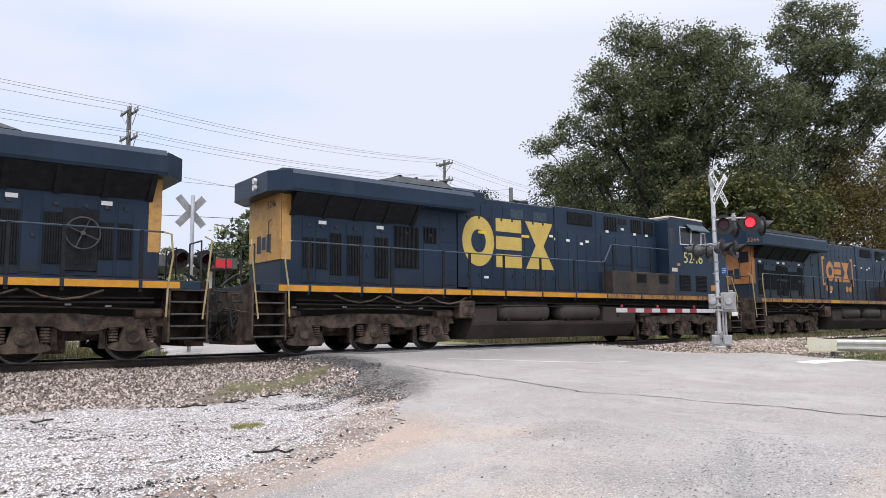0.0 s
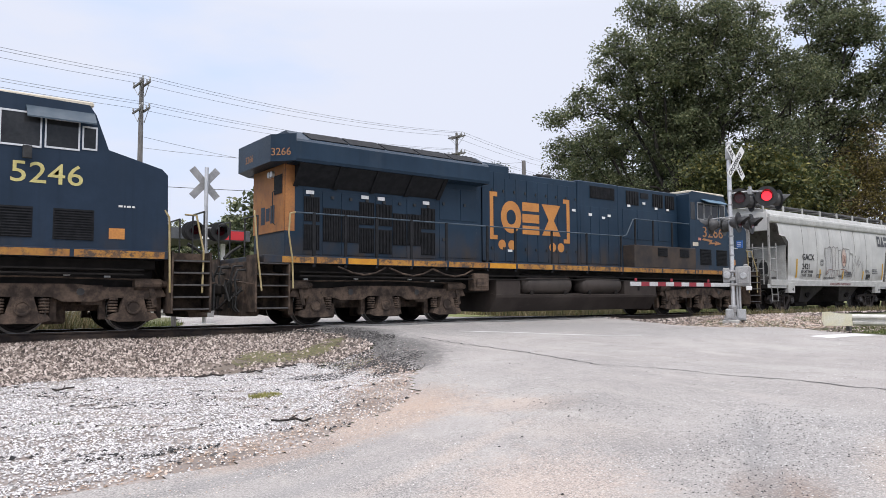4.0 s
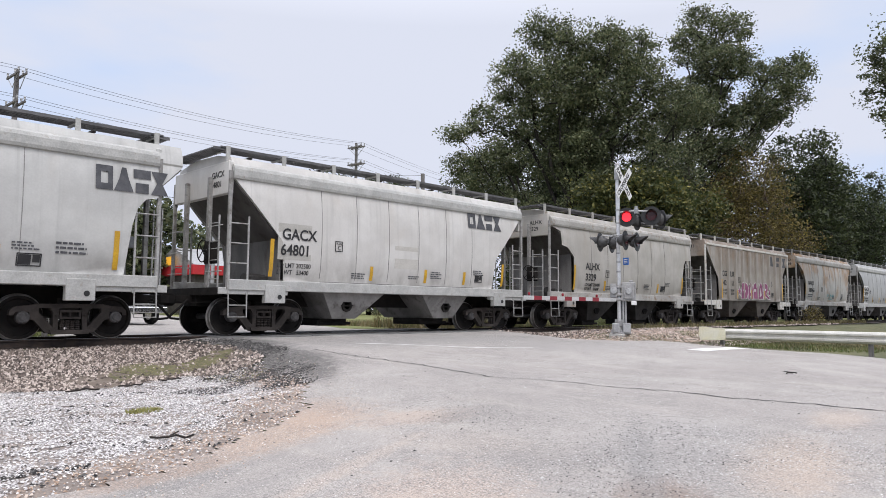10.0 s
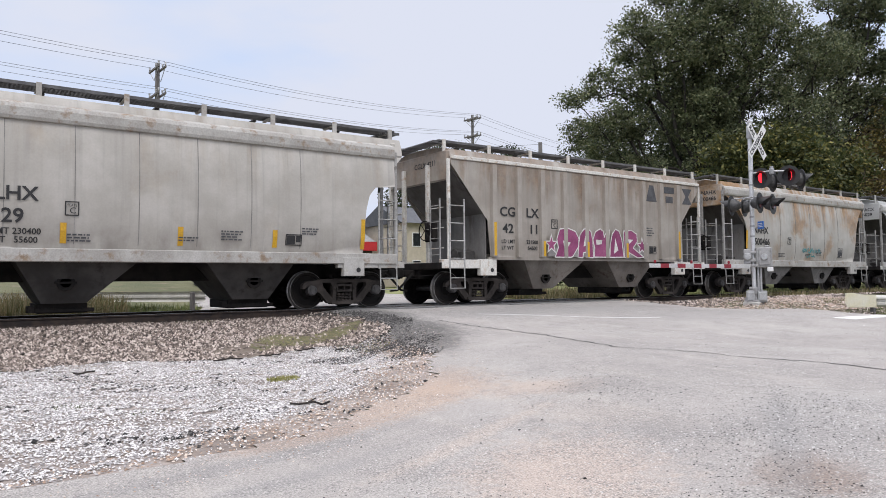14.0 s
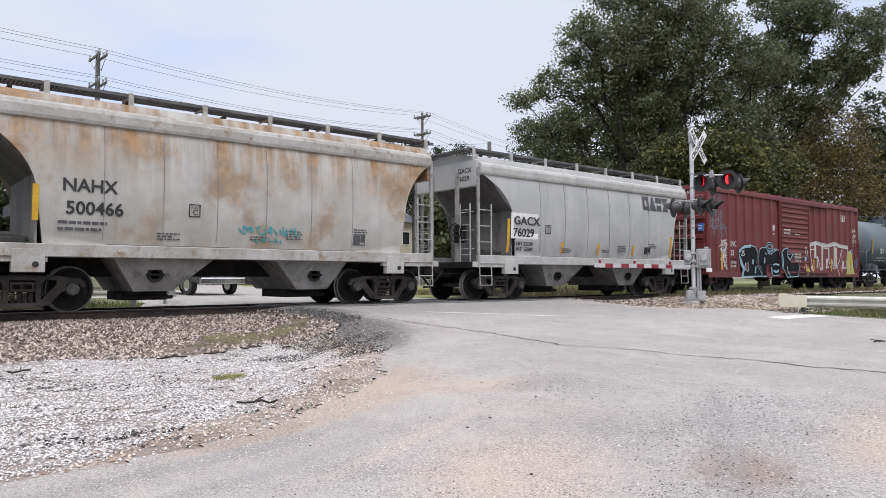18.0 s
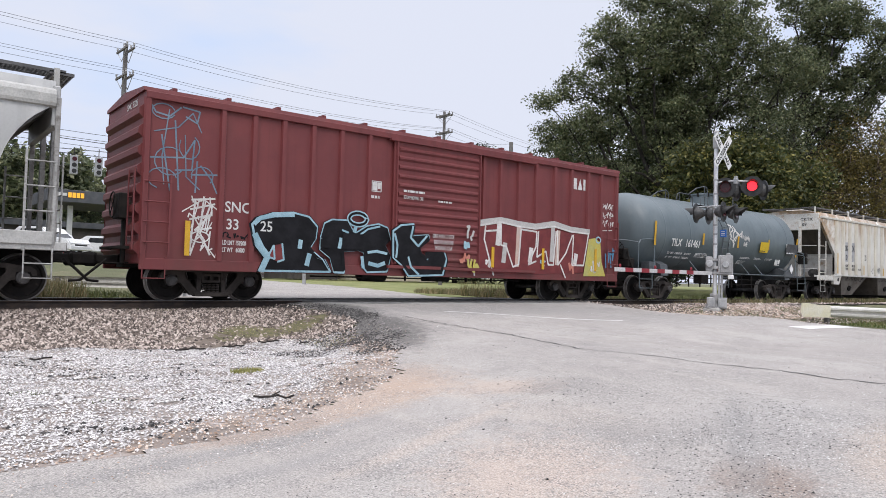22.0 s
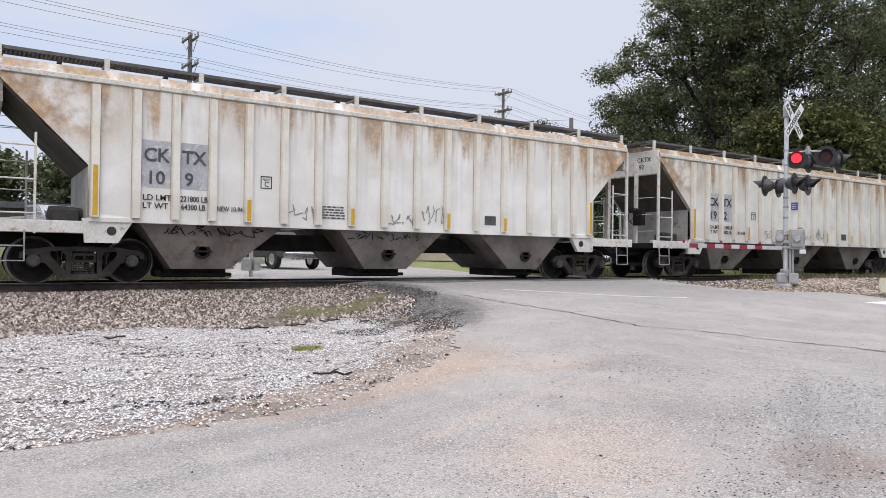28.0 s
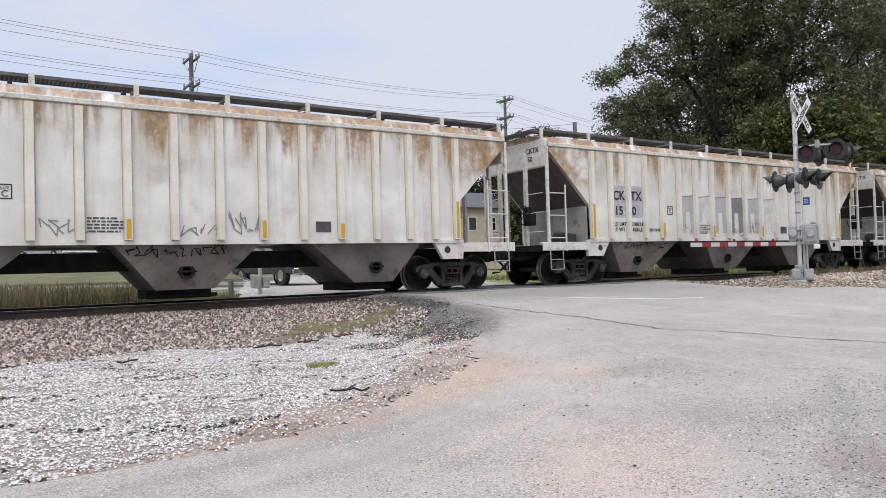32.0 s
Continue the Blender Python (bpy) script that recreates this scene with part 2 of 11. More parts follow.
def asphalt_mat():
    m, n, l, p = nodes_of("old_asphalt")
    tc = n.new("ShaderNodeTexCoord").outputs["Object"]
    big = noise_of(n, l, tc, 0.4, 6, 0.62)
    mid = noise_of(n, l, tc, 2.2, 6, 0.65)
    rag = noise_of(n, l, tc, 7.0, 8, 0.75)
    fine = noise_of(n, l, tc, 70, 3, 0.7)
    col = mixed(n, l, ramp(n, l, big, 0.36, 0.62), (0.415, 0.39, 0.365), (0.35, 0.325, 0.305))
    col = mixed(n, l, ramp(n, l, mid, 0.54, 0.72, 0, 0.6), col, (0.262, 0.245, 0.23))
    # old tread lines along the way to the crossing
    tread = noise_of(n, l, tc, 1.0, 5, 0.6, (2.4, 0.35, 1.0))
    col = mixed(n, l, ramp(n, l, tread, 0.52, 0.7, 0, 0.5), col, (0.47, 0.43, 0.39))

    def patch(cx, cy, rx, ry, rot, colour, amount, wob=0.9):
        mp = n.new("ShaderNodeMapping")
        mp.vector_type = "TEXTURE"
        mp.inputs["Location"].default_value = (cx, cy, 0)
        mp.inputs["Rotation"].default_value = (0, 0, radians(rot))
        mp.inputs["Scale"].default_value = (rx, ry, 100)
        l.new(tc, mp.inputs[0])
        ln = n.new("ShaderNodeVectorMath")
        ln.operation = "LENGTH"
        l.new(mp.outputs[0], ln.inputs[0])
        ad = n.new("ShaderNodeMath")
        ad.operation = "MULTIPLY_ADD"
        l.new(rag, ad.inputs[0])
        ad.inputs[1].default_value = 2 * wob
        l.new(ln.outputs["Value"], ad.inputs[2])
        return mixed(n, l, ramp(n, l, ad.outputs[0], 0.35 + wob, 1.25 + wob, amount, 0.0), col, colour)

    for args in ASPHALT_PATCH:
        col = patch(*args)
    # aggregate: small pale and dark stones
    v = n.new("ShaderNodeTexVoronoi")
    v.inputs["Scale"].default_value = 72
    l.new(tc, v.inputs["Vector"])
    tone = n.new("ShaderNodeSeparateColor")
    l.new(v.outputs["Color"], tone.inputs[0])
    show = ramp(n, l, noise_of(n, l, tc, 1.1, 4, 0.6), 0.35, 0.62, 0.35, 1.0)
    pale = times(n, l, ramp(n, l, tone.outputs[0], 0.72, 0.95), times(n, l, show, 0.5))
    col = mixed(n, l, pale, col, (0.62, 0.585, 0.55))
    dark = times(n, l, ramp(n, l, tone.outputs[1], 0.72, 0.92), times(n, l, show, 0.62))
    col = mixed(n, l, dark, col, (0.13, 0.128, 0.125))
    gap = times(n, l, ramp(n, l, v.outputs["Distance"], 0.4, 0.75), times(n, l, show, 0.5))
    col = mixed(n, l, gap, col, (0.16, 0.155, 0.15))
    col = mixed(n, l, 1.0, col, ramp(n, l, fine, 0.25, 0.75, 0.72, 1.22), "MULTIPLY")
    l.new(col, p.inputs["Base Color"])
    p.inputs["Roughness"].default_value = 0.92
    bumped(n, l, p, fine, 0.6, 0.008)
    return m


# worn patches on the road: x, y, half-lengths, turn, colour, amount
ASPHALT_PATCH += [
    (4.5, 6.82, 1.6, 0.6, 16, (0.49, 0.365, 0.28), 0.75),
    (5.3, 7.5, 1.0, 0.5, 45, (0.44, 0.33, 0.255), 0.7),
    (2.9, 6.15, 1.1, 0.28, 14, (0.36, 0.275, 0.22), 0.75),
    (5.75, 6.2, 0.9, 0.5, -35, (0.47, 0.37, 0.30), 0.6, 1.2),
    (3.8, 3.75, 1.1, 0.8, 35, (0.485, 0.395, 0.335), 0.75, 1.3),
    (5.2, 4.9, 0.5, 0.9, 20, (0.44, 0.38, 0.33), 0.35),
    (5.0, 2.6, 0.6, 0.4, 30, (0.25, 0.185, 0.15), 0.85, 1.2),
    (7.85, 12.0, 0.85, 2.0, -14, (0.075, 0.073, 0.07), 0.88),
    (8.3, 14.4, 0.9, 1.4, 0, (0.06, 0.058, 0.056), 0.92),
    (7.25, 10.2, 0.4, 1.3, -30, (0.10, 0.095, 0.09), 0.8),
    (6.5, 2.2, 1.2, 0.5, 15, (0.50, 0.40, 0.32), 0.6),
    (9.2, 2.6, 1.0, 0.35, 10, (0.49, 0.40, 0.33), 0.55),
    (5.3, 3.9, 0.3, 0.6, 20, (0.22, 0.21, 0.205), 0.4),
    (13.5, 13.6, 5.5, 1.6, 0, (0.24, 0.24, 0.235), 0.5),
    (15.5, 10.5, 3.0, 2.0, 0, (0.27, 0.265, 0.26), 0.4),
    (6.5, 3.2, 1.6, 0.9, 20, (0.29, 0.285, 0.28), 0.4),
    (3.85, 2.0, 0.55, 0.22, -30, (0.20, 0.16, 0.135), 0.75),
    (2.75, 2.75, 0.8, 0.45, -40, (0.50, 0.385, 0.31), 0.6),
    (5.6, 3.1, 1.9, 0.16, 32, (0.24, 0.235, 0.23), 0.5),
    (4.0, 5.05, 1.7, 0.14, 18, (0.50, 0.42, 0.36), 0.55),
    (6.26, 5.75, 0.6, 0.4, 10, (0.22, 0.215, 0.21), 0.42),
    (2.0, 5.6, 2.2, 0.18, 12, (0.24, 0.235, 0.23), 0.5),
    (1.6, 4.8, 2.4, 0.15, 16, (0.26, 0.255, 0.25), 0.45),
]
ASPHALT = asphalt_mat()
# bed darkened so the shade in the gaps between stones is in its colour
BALLAST_BED = surface("ballast_bed", (0.028, 0.023, 0.019), (0.058, 0.047, 0.039), 3.0, 45, 0.95, bump=0.8, dist=0.03, dirt=(0.085, 0.062, 0.045))
LOT_BED = surface("gravel_lot_bed", (0.22, 0.185, 0.162), (0.40, 0.35, 0.318), 1.2, 38, 0.95, bump=0.8, dist=0.02, dirt=(0.24, 0.19, 0.155), dirt_at=(0.5, 0.66))
EARTH = surface("grass_and_earth", (0.088, 0.096, 0.043), (0.142, 0.140, 0.070), 0.5, 20, 0.95, bump=0.7, dist=0.03, dirt=(0.20, 0.16, 0.11), dirt_at=(0.55, 0.7))
LAWN = surface("mown_lawn", (0.15, 0.175, 0.055), (0.25, 0.25, 0.10), 0.6, 14, 0.95, bump=0.6, dist=0.03)
BALLAST_STONE = stone_mat("ballast_stone", (0.035, 0.027, 0.023), (0.195, 0.155, 0.131), (0.60, 0.52, 0.465))
MOSS = surface("yellowish_moss", (0.10, 0.095, 0.045), (0.165, 0.155, 0.078), 5, 45, 0.95, bump=0.8, dist=0.02, dirt=(0.20, 0.165, 0.11), dirt_at=(0.5, 0.66))
BARE_SOIL = surface("bare_brown_soil", (0.15, 0.12, 0.098), (0.24, 0.20, 0.165), 3, 45, 0.95, bump=0.8, dist=0.02, dirt=(0.09, 0.075, 0.062), dirt_at=(0.52, 0.68))
LOT_STONE = stone_mat("limestone_chip", (0.15, 0.138, 0.134), (0.50, 0.482, 0.475), (0.82, 0.80, 0.79))
GRIT_STONE = stone_mat("road_grit_stone", (0.14, 0.135, 0.13), (0.42, 0.41, 0.40), (0.70, 0.69, 0.68))
CINDER = stone_mat("black_cinder", (0.015, 0.015, 0.015), (0.035, 0.033, 0.032), (0.10, 0.096, 0.092))
DIRT_STONE = stone_mat("reddish_chip", (0.22, 0.145, 0.10), (0.45, 0.33, 0.25), (0.70, 0.62, 0.55))
WEED = leaf_mat("weed_leaf", (0.20, 0.20, 0.06), (0.31, 0.31, 0.10), (0.46, 0.42, 0.18))
DRY_GRASS = leaf_mat("dry_weed", (0.085, 0.10, 0.035), (0.16, 0.135, 0.065), (0.26, 0.20, 0.11))
GRASS = leaf_mat("grass_blade", (0.06, 0.085, 0.025), (0.11, 0.14, 0.04), (0.19, 0.18, 0.075))
RAIL_STEEL = surface("rail_side", (0.026, 0.02, 0.018), (0.055, 0.038, 0.029), 6, 40, 0.85, bump=0.2)
RAIL_TOP = surface("rail_head", (0.34, 0.34, 0.35), (0.42, 0.42, 0.43), 6, 60, 0.33, metal=0.9, bump=0.02)
TIE_WOOD = surface("creosote_tie", (0.07, 0.055, 0.045), (0.13, 0.11, 0.09), 3, 25, 0.95, bump=0.5, piece=0.25)
PANEL = surface("crossing_panel", (0.12, 0.12, 0.12), (0.20, 0.20, 0.195), 2, 30, 0.9, bump=0.4)
WHITE_LINE = surface("worn_white_line", (0.74, 0.74, 0.73), (0.62, 0.62, 0.61), 3, 40, 0.8, dirt=(0.36, 0.35, 0.34), dirt_at=(0.58, 0.75))
TAR = surface("crack_tar", (0.05, 0.048, 0.046), (0.13, 0.125, 0.12), 5, 40, 0.9)
GALV = surface("galvanised_steel", (0.34, 0.345, 0.35), (0.46, 0.465, 0.47), 5, 40, 0.45, metal=0.35, bump=0.05)
ALU = surface("brushed_aluminium", (0.62, 0.63, 0.64), (0.72, 0.72, 0.73), 4, 50, 0.38, metal=0.6, bump=0.04)
BLACK_PAINT = surface("black_paint", (0.012, 0.012, 0.013), (0.03, 0.03, 0.03), 5, 40, 0.5, bump=0.05)
WHITE_PAINT = surface("white_paint", (0.78, 0.78, 0.78), (0.70, 0.70, 0.69), 5, 40, 0.5, bump=0.03)
BLUE_SIGN = surface("blue_sign", (0.02, 0.13, 0.45), (0.02, 0.11, 0.38), 5, 40, 0.4, bump=0.0)
CONCRETE = surface("grey_concrete", (0.42, 0.41, 0.39), (0.52, 0.51, 0.49), 3, 30, 0.9, bump=0.4, dirt=(0.25, 0.23, 0.21))
WOOD_POLE = surface("weathered_pole", (0.13, 0.122, 0.118), (0.20, 0.19, 0.185), 2, 30, 0.9, bump=0.4, stretch=(4, 4, 0.4))
TWIG = surface("grey_brown_twig", (0.09, 0.068, 0.052), (0.15, 0.115, 0.085), 3, 25, 0.9, bump=0.3)
BARK = surface("dark_bark", (0.022, 0.019, 0.017), (0.042, 0.036, 0.031), 3, 25, 0.95, bump=0.6, dist=0.03)
# leaf tones raised slightly, so a little haze is mixed into the colour
LEAF_DARK = leaf_mat("oak_leaf", (0.062, 0.084, 0.042), (0.115, 0.138, 0.068), (0.24, 0.25, 0.135))
# shade inside the wood is put into these darker leaf tones
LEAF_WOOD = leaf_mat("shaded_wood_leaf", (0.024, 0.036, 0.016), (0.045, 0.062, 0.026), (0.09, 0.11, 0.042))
LEAF_MID = leaf_mat("maple_leaf", (0.045, 0.062, 0.022), (0.085, 0.103, 0.035), (0.25, 0.225, 0.065))
LEAF_BROWN = leaf_mat("turning_leaf", (0.075, 0.066, 0.026), (0.17, 0.14, 0.046), (0.31, 0.245, 0.075))
LAMP_ON = glow("lit_red_lens", (1.0, 0.022, 0.035), 2.3)
LAMP_OFF = surface("dark_red_lens", (0.045, 0.003, 0.006), (0.07, 0.005, 0.008), 8, 50, 0.2, bump=0.0)
GLASS_DARK = surface("dark_window", (0.015, 0.018, 0.02), (0.03, 0.033, 0.036), 2, 20, 0.08, bump=0.0)
RUBBER = surface("black_rubber", (0.015, 0.015, 0.015), (0.03, 0.03, 0.03), 8, 50, 0.85)
# ---- mesh helpers ----
def part(name, bm, material, parent=None, label="", smooth=False, at=None, kind=""):
    """Links a bmesh as one mesh object under a thing or part."""
    me = bpy.data.meshes.new(name)
    bm.normal_update()
    bm.to_mesh(me)
    bm.free()
    for m in (material if isinstance(material, (list, tuple)) else [material]):
        me.materials.append(m)
    if smooth:
        me.shade_smooth()
        me.set_sharp_from_angle(angle=radians(38))
    ob = new(name, me)
    if parent:
        ob.parent = parent
    if at is not None:
        ob.matrix_basis = at
    if label:
        ob["label"] = label
    if kind:
        ob["kind"] = kind
    return ob


def thing(name, label, category, at, group="", kind=""):
    ob = new(name)
    ob.empty_display_size = 0.3
    ob.matrix_basis = at
    return tagged(ob, label, category, group, kind)


def share(ob, parent, at, name=None):
    """Another object on the same mesh."""
    o = new(name or ob.name.split(".")[0], ob.data)
    o.parent = parent
    o.matrix_basis = at
    return o


def box(bm, x0, x1, y0, y1, z0, z1, bevel=0.0, mi=0):
    vs = [bm.verts.new(c) for c in ((x0, y0, z0), (x1, y0, z0), (x1, y1, z0), (x0, y1, z0), (x0, y0, z1), (x1, y0, z1), (x1, y1, z1), (x0, y1, z1))]
    fs = [bm.faces.new([vs[i] for i in q]) for q in ((3, 2, 1, 0), (4, 5, 6, 7), (0, 1, 5, 4), (1, 2, 6, 5), (2, 3, 7, 6), (3, 0, 4, 7))]
    for f in fs:
        f.material_index = mi
    if bevel:
        es = list({e for f in fs for e in f.edges})
        bmesh.ops.bevel(bm, geom=es, offset=bevel, segments=1, affect="EDGES", profile=0.5)
    return bm


def boxes(rows, bevel=0.0):
    bm = bmesh.new()
    for r in rows:
        box(bm, *r, bevel=bevel)
    return bm


def rod(bm, a, b, r, seg=8, r2=None):
    """A round bar from a to b, closed at both ends."""
    a, b = Vector(a), Vector(b)
    d = (b - a).normalized()
    u = d.orthogonal().normalized()
    w = d.cross(u)
    r2 = r if r2 is None else r2
    ra, rb = [], []
    for i in range(seg):
        t = 2 * math.pi * i / seg
        k = u * math.cos(t) + w * math.sin(t)
        ra.append(bm.verts.new(a + k * r))
        rb.append(bm.verts.new(b + k * r2))
    for i in range(seg):
        j = (i + 1) % seg
        bm.faces.new((ra[i], ra[j], rb[j], rb[i]))
    bm.faces.new(ra[::-1])
    bm.faces.new(rb)
    return bm


def pipe(bm, pts, r, seg=6):
    """A bent bar through pts with ball-free mitred joints."""
    pts = [Vector(p) for p in pts]
    rings = []
    u = (pts[1] - pts[0]).orthogonal().normalized()
    for i, p in enumerate(pts):
        d = (pts[min(i + 1, len(pts) - 1)] - pts[max(i - 1, 0)]).normalized()
        u = (u - d * u.dot(d)).normalized()
        w = d.cross(u)
        rings.append([bm.verts.new(p + (u * math.cos(2 * math.pi * k / seg) + w * math.sin(2 * math.pi * k / seg)) * r) for k in range(seg)])
    for a, b in zip(rings, rings[1:]):
        for i in range(seg):
            j = (i + 1) % seg
            bm.faces.new((a[i], a[j], b[j], b[i]))
    bm.faces.new(rings[0][::-1])
    bm.faces.new(rings[-1])
    return bm


def prism(bm, outline, y0, y1, axis="y"):
    """An outline of (a, b) pairs swept along an axis: y sweeps (x, z), x sweeps (y, z), z sweeps (x, y)."""
    def at(p, s):
        return {"y": (p[0], s, p[1]), "x": (s, p[0], p[1]), "z": (p[0], p[1], s)}[axis]
    va = [bm.verts.new(at(p, y0)) for p in outline]
    vb = [bm.verts.new(at(p, y1)) for p in outline]
    k = len(outline)
    fs = [bm.faces.new(va), bm.faces.new(vb[::-1])]
    for i in range(k):
        j = (i + 1) % k
        fs.append(bm.faces.new((va[j], va[i], vb[i], vb[j])))
    bmesh.ops.recalc_face_normals(bm, faces=fs)
    return bm


def lathe(bm, profile, axis_at=(0, 0, 0), seg=24, axis="y"):
    """A profile of (along, radius) pairs turned about an axis through axis_at."""
    o = Vector(axis_at)
    rings = []
    for s, r in profile:
        ring = []
        for i in range(seg):
            t = 2 * math.pi * i / seg
            c, q = r * math.cos(t), r * math.sin(t)
            ring.append(bm.verts.new(o + Vector({"y": (c, s, q), "x": (s, c, q), "z": (c, q, s)}[axis])))
        rings.append(ring)
    fs = []
    for a, b in zip(rings, rings[1:]):
        for i in range(seg):
            j = (i + 1) % seg
            fs.append(bm.faces.new((a[i], a[j], b[j], b[i])))
    fs.append(bm.faces.new(rings[0][::-1]))
    fs.append(bm.faces.new(rings[-1]))
    bmesh.ops.recalc_face_normals(bm, faces=fs)
    return bm


def raw(name, verts, faces, material, parent=None, smooth=False):
    """A mesh from arrays of equal-sided faces."""
    me = bpy.data.meshes.new(name)
    verts, faces = np.asarray(verts, np.float32), np.asarray(faces, np.int32)
    k = faces.shape[1]
    me.vertices.add(len(verts))
    me.vertices.foreach_set("co", verts.ravel())
    me.loops.add(faces.size)
    me.loops.foreach_set("vertex_index", faces.ravel())
    me.polygons.add(len(faces))
    me.polygons.foreach_set("loop_start", np.arange(len(faces), dtype=np.int32) * k)
    me.update(calc_edges=True)
    me.validate()
    me.materials.append(material)
    if smooth:
        me.shade_smooth()
    ob = new(name, me)
    if parent:
        ob.parent = parent
    return ob


def smooth01(a, b, x):
    t = np.clip((x - a) / (b - a), 0, 1)
    return t * t * (3 - 2 * t)


def lettering(name, text, size, material, parent, at, label="", spacing=1.0, depth=0.002, bold=0.0, squeeze=1.0):
    """Words in the built-in font as a thin mesh, standing in the xz plane and facing -y at its pose; left edge, baseline at the origin."""
    cu = bpy.data.curves.new(name, "FONT")
    cu.body, cu.size, cu.extrude, cu.offset, cu.space_character = text, size, depth, bold, spacing
    cu.resolution_u = 3
    tmp = bpy.data.objects.new("tmp_text", cu)
    me = bpy.data.meshes.new_from_object(tmp)
    bpy.data.objects.remove(tmp)
    me.transform(Matrix.Diagonal((squeeze, 1, 1, 1)))
    me.transform(pose(0, 0, 0, 90))
    me.name = name
    me.materials.clear()
    me.materials.append(material)
    ob = new(name, me)
    ob.parent = parent
    ob.matrix_basis = at
    if label:
        ob["label"] = label
    return ob


# ---- the ground: one height field for all its sheets; rail tops are z = 0, the track runs along x ----
TRACK_Y = 16.95
GAUGE = 0.755


def height(x, y):
    x, y = np.asarray(x, float), np.asarray(y, float)
    lot = np.interp(y, (-6, 0, 6, 9.6, 12.4, 13.2, 15.2, 15.5, 18.5, 20.2, 22, 30, 40, 70), (-0.9, -0.86, -0.78, -0.72, -0.66, -0.58, -0.21, -0.19, -0.19, -0.36, -0.3, 0.45, 1.3, 1.5))
    road = np.interp(y, (-6, 0, 3, 6.6, 8, 10, 12.5, 15.2, 15.6, 18.4, 20, 30, 60), (-0.7, -0.62, -0.55, -0.44, -0.38, -0.32, -0.19, -0.05, -0.03, -0.03, -0.04, 0.03, 0.05))
    side = np.interp(y, (-6, 0, 5, 9, 10.5, 13, 15.2, 15.5, 18.5, 20.2, 26, 60), (-0.8, -0.65, -0.52, -0.44, -0.12, 0.02, -0.17, -0.19, -0.19, -0.3, 0.0, 0.08))
    near = np.interp(y, (0, 5, 9, 12, 15, 60), (1, 1, 0.6, 0, 0, 0))
    away = np.maximum(y - 24.0, 0.0)      # beyond the tracks the bank beside the road draws off to one side
    a = smooth01(6.6 - 4.4 * near + 0.30 * away, 8.4 - 0.2 * near + 0.33 * away, x)
    b = smooth01(18.3, 20.0, x)
    z = lot * (1 - a) + road * a
    z = z * (1 - b) + side * b
    z = z + 0.13 * smooth01(11.5, 16.5, x) * smooth01(2.0, 6.0, y) * (1 - smooth01(9.0, 13.0, y))
    return z + 0.012 * np.sin(1.7 * x + 0.6 * y) * np.cos(0.9 * y - 0.4 * x)


def wobble(x, y, s=1.0, seed=0.0):
    return (np.sin(2.1 * x * s + 1.3 * y * s + seed) + np.sin(5.3 * y * s - 3.1 * x * s + 2 * seed) * 0.5 + np.sin(11.0 * x * s + 7.7 * y * s + seed) * 0.28 + np.sin(23 * y * s - 17 * x * s) * 0.16) / 1.94


def is_road(x, y):
    left = np.interp(y, (5.6, 5.95, 6.2, 6.8, 7.8, 9.4, 12.6, 14.1, 16.3, 18.6, 20, 24, 40, 60, 110), (-40, 1.6, 2.7, 3.9, 5.4, 6.5, 7.6, 7.9, 7.8, 6.3, 6.2, 7.0, 13.0, 20.0, 38.0))
    right = np.interp(y, (-10, 8.6, 9.8, 11, 15.4, 18.6, 20.4, 22.6, 28, 36, 50, 66, 110), (19.6, 19.4, 18.9, 18.4, 18.2, 15.8, 15.6, 16.6, 18.2, 20.6, 22.6, 28, 44))
    w = wobble(x, y) * 0.22
    k = (x > left + w) & (x < right + w)
    k |= (y < 5.55 + w + 0.02 * x) & (x < right + w)
    return k


def is_lot(x, y):
    return (~is_road(x, y)) & (y < 12.55 + 0.35 * wobble(x, y, 0.6, 2.0)) & (x < 12)


def is_ballast(x, y):
    edge = 0.3 * wobble(x, y, 0.7, 4.0)
    return (~is_road(x, y)) & (((y >= 12.55 + 0.35 * wobble(x, y, 0.6, 2.0)) & (y < 20.3 + edge) & (x < 12)) | ((y > 12.6 + edge) & (y < 20.3 + edge) & (x > 12)))


def sheet(name, xs, ys, lift, keep, material, label, category):
    X, Y = np.meshgrid(xs, ys, indexing="ij")
    V = np.stack([X, Y, height(X, Y) + lift], -1).reshape(-1, 3)
    idx = np.arange(X.size).reshape(X.shape)
    F = np.stack([idx[:-1, :-1], idx[1:, :-1], idx[1:, 1:], idx[:-1, 1:]], -1)
    if keep is not None:
        cx, cy = (X[:-1, :-1] + X[1:, 1:]) / 2, (Y[:-1, :-1] + Y[1:, 1:]) / 2
        F = F[keep(cx, cy)]
    F = F.reshape(-1, 4)
    used, F = np.unique(F, return_inverse=True)
    ob = raw(name, V[used], F.reshape(-1, 4), material, smooth=True)
    return tagged(ob, label, category, kind="structure")


far = [1.3 ** i for i in range(12, 29)]
gx = np.array([-v for v in far[::-1]] + list(np.arange(-20, 40.1, 0.5)) + [v + 22 for v in far])
gy = np.array([-v for v in far[::-1]] + list(np.arange(-16, 40.1, 0.5)) + [v + 22 for v in far])
sheet("ground", gx, gy, -0.05, None, EARTH, "flat grassy ground with bare earth that reaches the horizon", "ground")
fx, fy = np.arange(-16, 26.01, 0.13), np.arange(-5, 27.01, 0.13)
sheet("road", fx, fy, 0.0, lambda x, y: is_road(x, y), ASPHALT, "old pale grey cracked asphalt road over the level crossing", "road")
